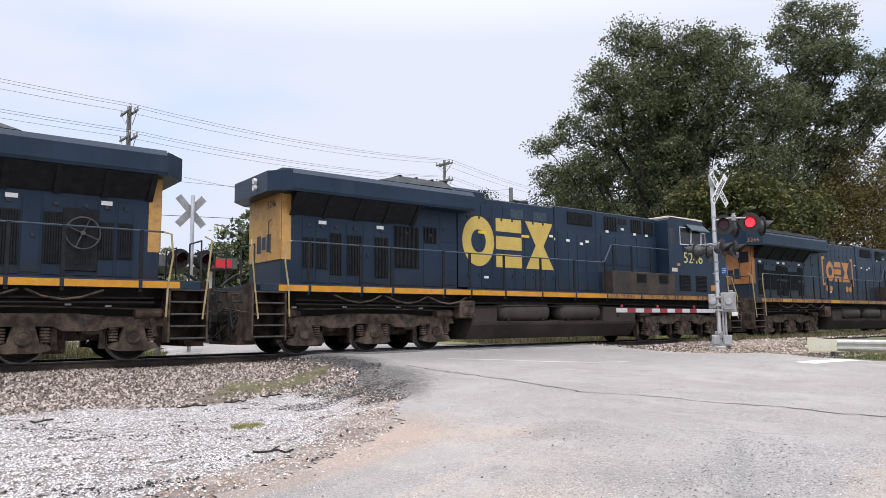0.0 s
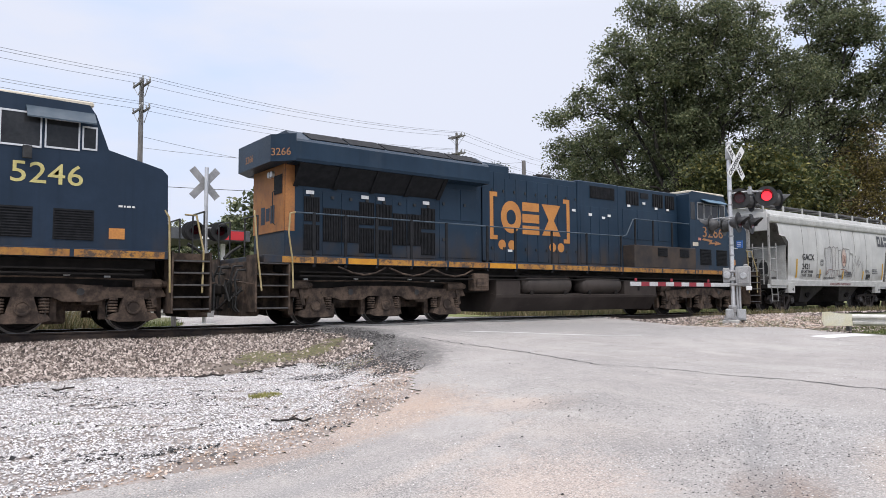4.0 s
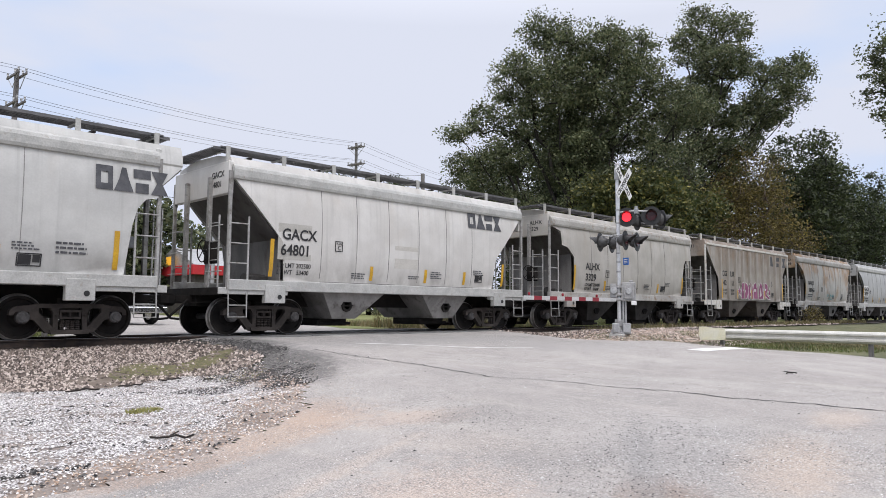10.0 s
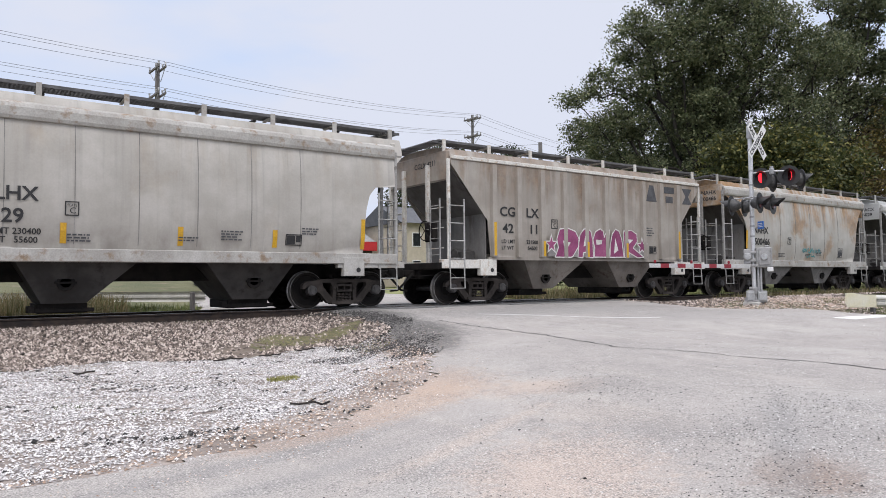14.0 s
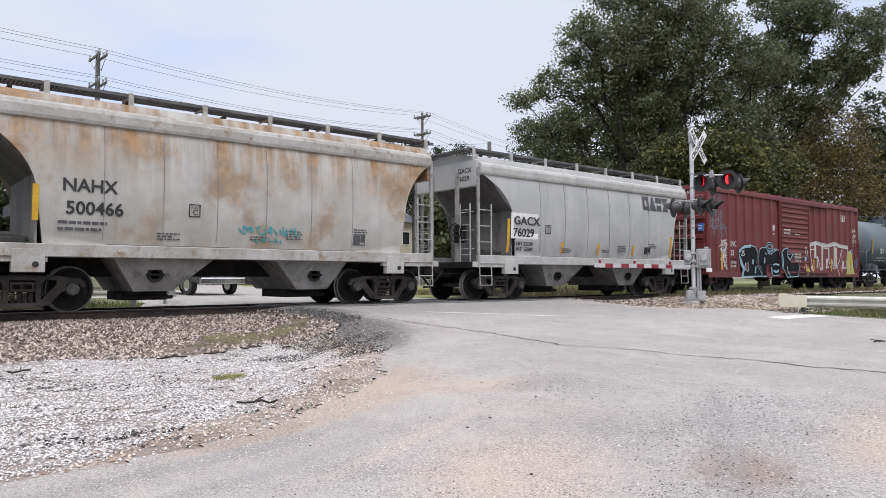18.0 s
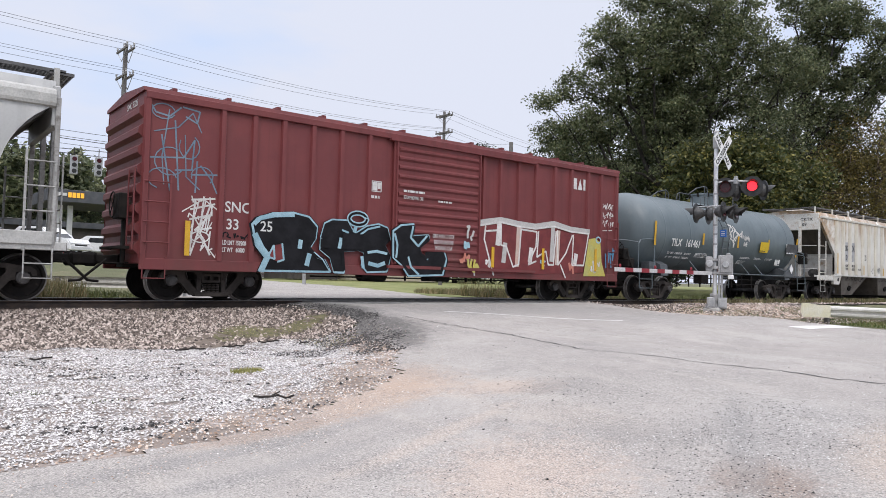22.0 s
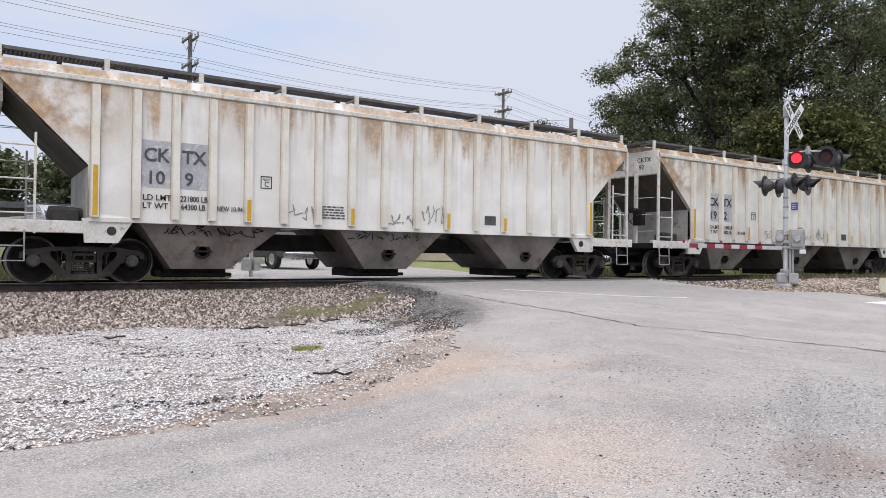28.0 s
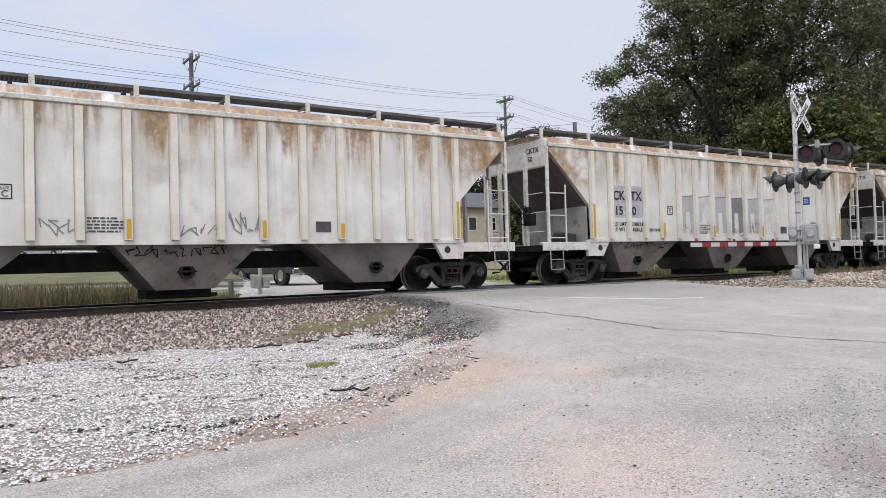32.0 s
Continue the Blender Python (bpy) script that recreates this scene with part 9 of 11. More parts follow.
    for run, w in (([(-5.33, 1.8), (-5.2, 1.93), (-4.85, 2.02), (-4.38, 2.06)], 0.10), ([(-5.31, 1.53), (-5.15, 1.25), (-4.99, 1.06), (-5.13, 0.75)], 0.14), ([(-4.17, 1.45), (-4.19, 1.3)], 0.11), ([(-3.93, 1.13), (-3.99, 0.9)], 0.12), ([(-3.8, 1.2), (-3.56, 1.03), (-3.38, 0.77)], 0.03), ([(-3.07, 1.56), (-3.11, 1.35)], 0.10), ([(-2.87, 1.73), (-3.04, 1.78)], 0.05), ([(-2.27, 1.26), (-2.02, 1.3), (-1.71, 1.25)], 0.07), ([(-2.23, 0.98), (-1.97, 0.93), (-1.78, 1.0)], 0.10), ([(-2.54, 1.68), (-2.3, 1.85), (-1.95, 1.94)], 0.05), ([(-2.45, 1.13), (-2.41, 0.88)], 0.09)):
        tag_strokes(car, sp, [run], w, "sky", 0.02, label="pale blue sprayed highlight")
    for run in ([(-1.52, 1.77), (-1.43, 1.49), (-1.46, 1.17)], [(-0.94, 2.0), (-1.01, 1.7), (-0.76, 1.49), (-0.48, 1.77)], [(-1.07, 1.18), (-0.98, 0.93), (-0.73, 0.74)]):
        tag_strokes(car, lambda z: 1.655, [run], 0.06, "sky", 0.02, label="pale blue sprayed highlight")
    tag_strokes(car, sp, [arc(-2.6, 2.09, 0.26, 0.15, 0, 360, 14)], 0.13, "sky", 0.018, label="pale blue halo")
    tag_strokes(car, sp, [arc(-2.6, 2.09, 0.26, 0.15, 0, 360, 14)], 0.06, "black", 0.02, label="black halo")
    tag_strokes(car, sp, [[(-2.69, 1.77), (-2.64, 1.95)]], 0.1, "sky", 0.018)
    for x0, x1, z0, z1 in ((-3.64, -3.37, 1.32, 1.54), (-3.04, -2.4, 1.32, 1.71)):
        part("repaint_patch", boxes([(x0, x1, -1.602, -1.598, z0, z1)]), SPRAY["black"], car, "dull black repaint patch")
    # white outlined letters with a silver mist above, over older colour
    top = [(1.07, 2.18), (1.7, 2.32), (2.32, 2.42), (3.03, 2.35), (3.77, 2.32), (4.58, 2.46), (5.38, 2.33), (6.26, 2.3)]
    blob(car, sp, [(1.15, 0.8), (1.1, 2.05), (1.7, 2.2), (2.32, 2.3), (3.03, 2.22), (3.77, 2.2), (4.58, 2.3), (5.38, 2.2), (6.2, 2.2), (6.0, 0.95), (4.0, 0.85)], "maroon", 0.002, label="dull maroon sprayed ground")
    tag_strokes(car, sp, [top], 0.16, "silver", 0.004, label="silver mist line")
    for run in ([(1.03, 2.09), (1.7, 2.24), (2.32, 2.35), (3.03, 2.27), (3.77, 2.24), (4.58, 2.37), (5.38, 2.25), (6.24, 2.23)], [(1.71, 2.2), (1.67, 1.81), (1.94, 1.09), (2.06, 0.78)], [(1.1, 2.08), (1.21, 1.5), (1.31, 1.08), (1.32, 0.76)], [(1.71, 2.05), (2.31, 2.11)], [(2.32, 2.29), (2.33, 1.67), (2.55, 1.64), (2.84, 1.04), (3.07, 1.12), (3.15, 2.19)], [(3.15, 2.19), (3.83, 2.15), (3.8, 1.69), (3.48, 1.13), (3.81, 1.24)], [(3.9, 2.16), (3.85, 1.37), (4.24, 1.57), (4.36, 1.15), (4.59, 1.15), (4.69, 2.21)], [(4.75, 2.24), (4.8, 1.16), (5.15, 1.53), (5.46, 2.13)], [(5.51, 2.14), (5.46, 1.17), (6.02, 1.18), (6.24, 2.2)], [(4.92, 1.16), (5.16, 0.76)]):
        tag_strokes(car, sp, [run], 0.055, "white", 0.008, label="white sprayed outline")
    for k, (x, z, w, h, c) in enumerate(((0.95, 1.75, 0.28, 0.4, "silver"), (0.7, 1.1, 0.35, 0.3, "rose"), (1.0, 0.85, 0.4, 0.35, "gold"), (0.85, 1.5, 0.2, 0.2, "sky"), (1.75, 1.0, 0.22, 0.3, "white"), (4.0, 1.1, 0.3, 0.2, "sky"), (5.3, 0.9, 0.25, 0.35, "rose"))):
        tag_strokes(car, (lambda z: 1.655) if x < 1.4 else sp, scrawl(x, z, w, h, 3, 60 + k), 0.07, c, 0.005, label="faded older spray")
    blob(car, sp, [(6.02, 0.83), (6.14, 1.39), (6.27, 2.05), (6.59, 2.11), (6.86, 1.97), (6.94, 1.31), (7.14, 0.85)], "gold", 0.004, label="yellow-green sprayed figure")
    tag_strokes(car, sp, scrawl(6.35, 0.95, 0.5, 0.4, 4, 77), 0.05, "white", 0.007)
    tag_strokes(car, sp, [arc(6.75, 2.05, 0.12, 0.1, 0, 360, 8)], 0.05, "sky", 0.008)
    tag_strokes(car, sp, scrawl(7.1, 1.1, 0.5, 0.7, 4, 79), 0.06, "blue", 0.007, label="dark blue spray")
    for z in (3.1, 2.8, 2.5):
        tag_strokes(car, flat, scrawl(7.0, z, 0.6, 0.25, 6, int(z * 10)), 0.035, "white", 0.004, label="white scrawl")
    tag_strokes(car, flat, [[(6.98, 2.38), (7.55, 2.42)]], 0.03, "white", 0.004)
    for run in ([(-7.7, 4.2), (-7.58, 4.01), (-7.29, 3.96), (-7.06, 4.18)], [(-7.01, 4.2), (-6.65, 4.15), (-6.7, 3.89), (-6.94, 4.0)], [(-7.44, 3.54), (-7.23, 2.38)], [(-7.65, 3.04), (-6.96, 3.11), (-6.74, 3.52), (-6.78, 2.86), (-7.13, 2.82)], [(-6.59, 2.97), (-6.35, 2.7), (-6.21, 2.4)], [(-6.77, 2.76), (-6.22, 2.81)], [(-6.67, 3.06), (-6.69, 2.38)], [(-7.17, 3.88), (-7.05, 2.4)]):
        tag_strokes(car, flat, [run], 0.034, "dusk", 0.004, label="thin blue sprayed stroke")
    for run in ([(-6.75, 2.22), (-6.25, 2.28)], [(-6.68, 2.19), (-6.76, 1.1)], [(-6.49, 2.3), (-6.54, 1.69), (-6.75, 1.02)], [(-6.33, 2.16), (-6.55, 1.5), (-6.32, 1.04)], [(-6.77, 2.01), (-6.25, 2.16)], [(-6.78, 1.79), (-6.32, 1.92), (-6.67, 1.56), (-6.31, 1.63)]):
        tag_strokes(car, flat, [run], 0.04, "white", 0.006, label="thin white sprayed stroke")
    for run in (arc(-7.42, 4.05, 0.24, 0.16, 20, 340, 12), arc(-7.25, 3.0, 0.32, 0.30, 60, 330, 12), arc(-6.85, 3.35, 0.22, 0.26, 150, 420, 10), arc(-7.4, 2.62, 0.3, 0.22, 10, 250, 10), arc(-6.55, 2.75, 0.24, 0.2, -40, 200, 10), [(-7.6, 3.6), (-7.1, 3.75), (-6.8, 4.1), (-6.6, 3.7)], [(-7.3, 4.1), (-7.42, 3.1), (-7.36, 2.5)], [(-6.95, 3.6), (-6.9, 2.7), (-6.6, 2.45)]):
        tag_strokes(car, flat, [run], 0.024, "dusk", 0.007, label="thin blue sprayed stroke")
    for run in (arc(-6.55, 1.42, 0.2, 0.12, 0, 360, 12), [(-6.62, 1.5), (-6.2, 0.98), (-6.18, 1.08)], [(-6.95, 1.95), (-6.5, 2.25), (-6.2, 2.05)], [(-6.6, 2.2), (-6.75, 1.6)], [(-6.45, 2.2), (-6.6, 1.55)], [(-6.3, 2.1), (-6.42, 1.5), (-6.3, 1.75)]):
        tag_strokes(car, flat, [run], 0.026, "white", 0.011, label="thin white sprayed stroke")
    for k in range(3):
        tag_strokes(car, flat, scrawl(-6.85, 1.1 + 0.35 * k, 0.65, 0.5, 4, 84 + k), 0.028, "white", 0.009, label="pinkish white scrawl")
    for k, (x, z0, z1) in enumerate(((1.15, 1.0, 2.1), (1.28, 1.5, 2.1), (2.2, 1.7, 2.3), (2.45, 1.2, 1.7), (3.0, 1.1, 2.2), (3.55, 1.25, 1.6), (4.5, 1.3, 2.3), (4.75, 1.2, 2.2), (5.6, 1.25, 1.5))):
        tag_strokes(car, sp, [[(x, z0), (x + 0.03, (z0 + z1) / 2), (x + 0.05, z1)]], 0.17, ("silver", "peach", "white")[k % 3], 0.0065, label="pale smeared spray")
    tag_strokes(car, flat, scrawl(-6.05, 1.42, 0.7, 0.14, 7, 82), 0.03, "black", 0.006)
    for x, z in ((-6.85, 1.75), (2.0, 1.6), (4.1, 1.65), (6.6, 1.75)):
        stripe(car, x, 1.0, z, -1.60)


boxcar()

# ---- tank car ----
TANK_GREY = car_paint("dull_blue_grey_tank_paint", (0.103, 0.134, 0.150), (0.128, 0.160, 0.175), (0.17, 0.18, 0.178), 0.2, top=4.2, low=1.0, rough=0.42, grime=(0.075, 0.08, 0.08))


RAIL_GREY = surface("dark_grey_rail_paint", (0.06, 0.07, 0.078), (0.10, 0.11, 0.12), 4, 30, 0.5)


def tank_car():
    xc = placed(152.2)
    car = thing("tank_car", "dull blue-grey tank car with black trucks and a white spray tag", "tank car", pose(xc - rolled(0), TRACK_Y, 0))
    MOVING.append((car, xc))
    r, zc, h = 1.50, 2.57, 6.05
    bm = bmesh.new()
    prof = [(-h, 0.02), (-h + 0.03, 0.45), (-h + 0.12, 0.85), (-h + 0.30, 1.2), (-h + 0.52, 1.40), (-h + 0.78, r)]
    prof += [(x, r) for x in np.linspace(-4.6, 4.6, 8)]
    prof += [(-a, b) for a, b in prof[5::-1]]
    lathe(bm, prof, (0, 0, zc), 56, "x")
    part("shell", bm, TANK_GREY, car, smooth=True)
    for x in (-4.62, -3.0, 0.0, 3.0, 4.62):
        bm = bmesh.new()
        lathe(bm, [(x - 0.035, r + 0.001), (x - 0.02, r + 0.006), (x + 0.02, r + 0.006), (x + 0.035, r + 0.001)], (0, 0, zc), 56, "x")
        part("weld_seam", bm, TANK_GREY, car, smooth=True)
    # manway, platform and guard rails
    bm = bmesh.new()
    lathe(bm, [(3.95, 0.50), (4.42, 0.50), (4.44, 0.54), (4.50, 0.54), (4.54, 0.3), (4.55, 0.02)], (0.2, 0, 0), 28, "z")
    part("manway", bm, TANK_GREY, car, "round manway housing", True)
    for i in range(8):
        a = 0.785 * i + 0.2
        part("clamp_bolt", boxes([(0.2 + 0.55 * math.cos(a) - 0.03, 0.2 + 0.55 * math.cos(a) + 0.03, 0.55 * math.sin(a) - 0.03, 0.55 * math.sin(a) + 0.03, 4.36, 4.52)]), DARK_STEEL, car)
    for y in (-0.92, 0.92):
        part("top_platform", walkway_mesh(-1.56, 1.04, min(y, y * 0.62), max(y, y * 0.62), 3.84), DARK_STEEL, car, "dark top platform")
        bm = bmesh.new()
        pipe(bm, [(-2.0, y, 3.75), (-2.0, y, 4.09), (-2.15, y, 4.21), (-2.27, y, 4.24), (-1.72, y, 4.52), (-1.15, y, 4.65), (-1.0, y, 4.60), (-0.94, y, 4.5), (-0.92, y, 3.78)], 0.02, 6)
        rod(bm, (-1.15, y, 4.64), (-1.15, y, 3.78), 0.018, 6)
        pipe(bm, [(-1.44, y, 3.85), (-1.41, y, 4.12), (-1.25, y, 4.21), (-0.95, y, 4.2)], 0.018, 6)
        part("guard_rail", bm, RAIL_GREY, car, "bent grey guard rail")
        bm = bmesh.new()
        pipe(bm, [(-0.32, y, 3.78), (-0.31, y, 4.45), (-0.26, y, 4.57), (-0.13, y, 4.63), (0.5, y, 4.62), (1.0, y, 4.60), (1.04, y, 4.54), (1.0, y, 3.78)], 0.02, 6)
        rod(bm, (-0.12, y, 4.63), (-0.13, y, 3.78), 0.018, 6)
        rod(bm, (0.4, y, 4.4), (1.02, y, 4.57), 0.016, 6)
        part("guard_rail", bm, RAIL_GREY, car, "bent grey guard rail")
    # side ladder
    bm = bmesh.new()
    th = [radians(a) for a in range(-16, 56, 8)]
    for x in (-0.86, -0.40):
        pts = [(x - (0.42 * max(0.0, math.sin(a) - 0.35) / 0.46), -(r + 0.09) * math.cos(a), zc + (r + 0.09) * math.sin(a)) for a in th]
        pipe(bm, [(x, -1.57, 0.55), (x, -1.585, 1.2)] + pts, 0.022, 6)
    for i in range(11):
        z = 0.66 + 0.29 * i
        y = -1.585 if z < 2.4 else -math.sqrt(max(0.1, (r + 0.09) ** 2 - (z - zc) ** 2))
        sh = 0.42 * max(0.0, (z - zc) / (r + 0.09) - 0.35) / 0.46
        rod(bm, (-0.86 - sh, y, z), (-0.40 - sh, y, z), 0.016, 6)
    part("ladder", bm, RAIL_GREY, car, "dark grey side ladder")
    bm = bmesh.new()
    rod(bm, (-4.6, -1.52, 1.12), (4.9, -1.52, 1.12), 0.022, 6)
    part("side_rail", bm, TANK_GREY, car)
    for x in (-2.5, -0.75, 1.3, 2.4):
        bm = bmesh.new()
        rod(bm, (x, -1.52, 1.12), (x - 0.2, -1.25, 1.55), 0.022, 6)
        part("rail_brace", bm, TANK_GREY, car)
    for s in (-1, 1):
        e = s * 6.25
        x0, x1 = sorted((s * 3.7, e))
        part("stub_sill", boxes([(x0, x1, -0.35, 0.35, 0.72, 1.12)]), DARK_STEEL, car)
        bm = bmesh.new()
        prism(bm, [(-1.5, 0.95), (-1.44, 1.35), (-1.1, 1.5), (-0.6, 1.25), (0.6, 1.25), (1.1, 1.5), (1.44, 1.35), (1.5, 0.95)], s * 4.65 - 0.22, s * 4.65 + 0.22, "x")
        part("saddle", bm, RAIL_GREY, car, "bolster saddle")
        x0, x1 = sorted((s * 4.3, e + s * 0.02))
        part("end_platform", boxes([(x0, x1, -1.52, -1.0, 1.06, 1.12), (x0, x1, 1.0, 1.52, 1.06, 1.12), (min(e - s * 0.3, e), max(e - s * 0.3, e), -1.52, 1.52, 1.06, 1.14)], 0.005), RAIL_GREY, car)
        bm = bmesh.new()
        pipe(bm, [(e, -1.5, 1.1), (e, -1.5, 2.05), (e - s * 0.12, -1.5, 2.2), (e - s * 0.6, -1.5, 2.25), (e - s * 1.05, -1.45, 2.25)], 0.022, 6)
        pipe(bm, [(e, -1.5, 2.1), (e, -0.9, 2.2), (e, -0.5, 2.2)], 0.02, 6)
        pipe(bm, [(e - s * 0.9, -1.52, 1.1), (e - s * 0.9, -1.52, 2.0)], 0.022, 6)
        part("end_rail", bm, TANK_GREY, car)
        bm = bmesh.new()
        pipe(bm, [(e, -1.54, 1.1), (e, -1.56, 0.48), (e - s * 0.75, -1.56, 0.48), (e - s * 0.75, -1.54, 1.1)], 0.018, 6)
        rod(bm, (e, -1.56, 0.8), (e - s * 0.75, -1.56, 0.8), 0.014, 6)
        part("stirrup_step", bm, TANK_GREY, car)
        add_coupler(car, e - s * 0.05, s)
        add_truck(car, s * 4.65)
    bm = boxes([(-5.3, -4.9, -1.3, -0.9, 1.12, 1.45), (-5.25, -4.6, -1.25, -1.0, 1.2, 1.35)], 0.03)
    part("brake_valve", bm, RAIL_GREY, car)
    bm = bmesh.new()
    pipe(bm, [(-6.52, -0.8 + 0.27 * math.cos(radians(20 * i)), 1.85 + 0.27 * math.sin(radians(20 * i))) for i in range(19)], 0.016, 5)
    for i in range(4):
        t = 0.785 + 1.571 * i
        rod(bm, (-6.52, -0.8, 1.85), (-6.52, -0.8 + 0.25 * math.cos(t), 1.85 + 0.25 * math.sin(t)), 0.012, 5)
    box(bm, -6.5, -6.2, -1.05, -0.6, 1.5, 1.9, 0.04)
    part("brake_wheel", bm, DARK_STEEL, car)
    bm = bmesh.new()
    rod(bm, (-3.2, -0.85, 0.7), (3.4, -0.85, 0.7), 0.018, 6)
    rod(bm, (-3.2, -0.85, 0.9), (3.4, -0.85, 0.9), 0.018, 6)
    for i in range(8):
        box(bm, -2.9 + 0.8 * i - 0.02, -2.9 + 0.8 * i + 0.02, -0.87, -0.83, 0.55, 1.1)
    box(bm, -1.4, -0.9, -1.0, -0.6, 0.68, 1.15, 0.03)
    part("brake_gear", bm, DARK_STEEL, car)
    # lettering and marks follow the shell
    def on(x, z, hh=0.2, off=0.012):
        y = lambda q: math.sqrt(r * r - (q - zc) ** 2)
        a, b = y(z), y(z + hh)
        return pose(x, -max(a, b) - off, z, math.degrees(math.atan2(b - a, hh)))
    W = BRIGHT_LETTER
    for t, x, z, hh, sq in (("TILX", -4.30, 2.08, 0.28, 0.8), ("161461", -3.40, 2.08, 0.28, 0.86), ("LD  LMT   218600 LB    99150 KG", -4.33, 1.78, 0.085, 0.92), ("LT   WT    67400 LB    30550 KG", -4.33, 1.63, 0.085, 0.92)):
        lettering("lettering", t, hh / 0.72, W, car, on(x, z, hh, 0.02), squeeze=sq, bold=0.008 if hh > 0.2 else 0.001)
    for x, z, w, rws in ((-2.43, 1.85, 0.95, 4), (0.91, 1.83, 0.95, 2), (0.85, 1.68, 0.6, 4), (2.04, 1.83, 0.7, 2), (2.97, 1.83, 0.7, 2)):
        m = on(x, z - 0.1, 0.1, 0.02)
        bars(car, x, z, w, rws, m.translation.y, math.degrees(m.to_euler().x), W, 0.026, 0.026, int(x * 10) + 60)
    bars(car, 0.03, 1.31, 0.5, 4, on(0.03, 1.2, 0.1, 0.02).translation.y - 0.02, 25, SPRAY["rose"], 0.026, 0.026, 66)
    for x, z0, z1 in ((-5.28, 2.05, 2.93), (-2.2, 2.21, 2.65), (0.36, 2.2, 2.67), (2.87, 2.21, 2.66), (5.4, 2.0, 2.85)):
        bm = boxes([(-0.055, 0.055, -0.003, 0.003, 0, z1 - z0)])
        part("reflector_stripe", bm, YELLOW_REF, car, at=on(x, z0, z1 - z0, 0.035))
    part("placard", boxes([(0, 0.67, -0.003, 0.003, 0, 0.45)]), YELLOW_NOTICE, car, "yellow notice", at=on(2.12, 2.09, 0.45, 0.03))
    bars(car, 2.17, 2.46, 0.56, 5, on(2.12, 2.09, 0.45, 0.045).translation.y, 0, BLACK_LETTER, 0.04, 0.042, 7)
    placard(car, 3.76, 1.58, 0.44, 0.26, on(3.76, 1.58, 0.26, 0.02).translation.y, 14, W)
    part("data_panel", boxes([(0, 1.0, -0.003, 0.003, 0, 0.46)]), GREY_LETTER, car, "dark data panel", at=on(4.44, 2.1, 0.46, 0.025))
    bars(car, 4.46, 2.53, 0.95, 9, on(4.44, 2.1, 0.46, 0.04).translation.y, 0, W, 0.028, 0.022, 9)
    bm = bmesh.new()
    prism(bm, [(4.68, 1.44), (4.86, 1.66), (5.04, 1.44), (4.86, 1.22)], -1.585, -1.58)
    part("hazard_placard", bm, W, car, "white diamond placard")
    bm = bmesh.new()
    prism(bm, [(4.2, 1.1), (4.9, 1.68), (5.12, 1.1)], -1.56, -1.50)
    part("placard_bracket", bm, RAIL_GREY, car)
    side = lambda z: math.sqrt(max(0.2, r * r - (z - zc) ** 2)) + 0.004
    for run in ([(-0.35, 3.12), (-0.03, 3.1), (-0.19, 2.9), (-0.27, 2.49)], [(-0.03, 3.1), (0.08, 2.91), (-0.15, 2.81), (0.04, 2.41)], [(0.11, 3.07), (0.27, 2.93), (0.07, 2.79), (0.09, 2.5), (0.1, 2.21)], [(0.19, 2.92), (0.49, 2.78), (0.33, 2.68), (0.1, 2.21)], [(-0.23, 2.58), (0.02, 2.46), (0.29, 2.68)], [(-0.15, 2.81), (-0.25, 2.36)], [(0.33, 2.8), (0.67, 2.66), (0.8, 2.93), (0.72, 2.62)], [(0.48, 2.71), (0.79, 2.86)]):
        tag_strokes(car, side, [run], 0.055, "white", 0.012, label="white spray stroke")
    tag_strokes(car, side, scrawl(0.82, 2.5, 0.5, 0.24, 9, 91), 0.035, "white", 0.012)
    tag_strokes(car, side, scrawl(0.85, 2.28, 0.3, 0.2, 6, 92), 0.035, "white", 0.012)
    # brake levers and pipes at the left end
    bm = bmesh.new()
    for i in range(5):
        pipe(bm, [(-6.3, -1.3 + 0.35 * i, 1.15), (-6.42, -1.25 + 0.3 * i, 1.45 + 0.08 * i), (-6.35, -1.1 + 0.3 * i, 1.8 - 0.05 * i)], 0.035, 6)
    box(bm, -6.45, -6.1, -1.25, -0.7, 1.2, 1.55, 0.05)
    box(bm, -6.3, -5.9, -0.6, 0.2, 1.14, 1.7, 0.05)
    part("brake_lever", bm, DARK_STEEL, car, "near-black brake gear on the end platform")


tank_car()

# ---- level-crossing signals ----
FLASH = []
LAMP_SHELL = surface("weathered_lamp_housing", (0.045, 0.045, 0.046), (0.085, 0.085, 0.086), 6, 40, 0.5, metal=0.2, bump=0.05)


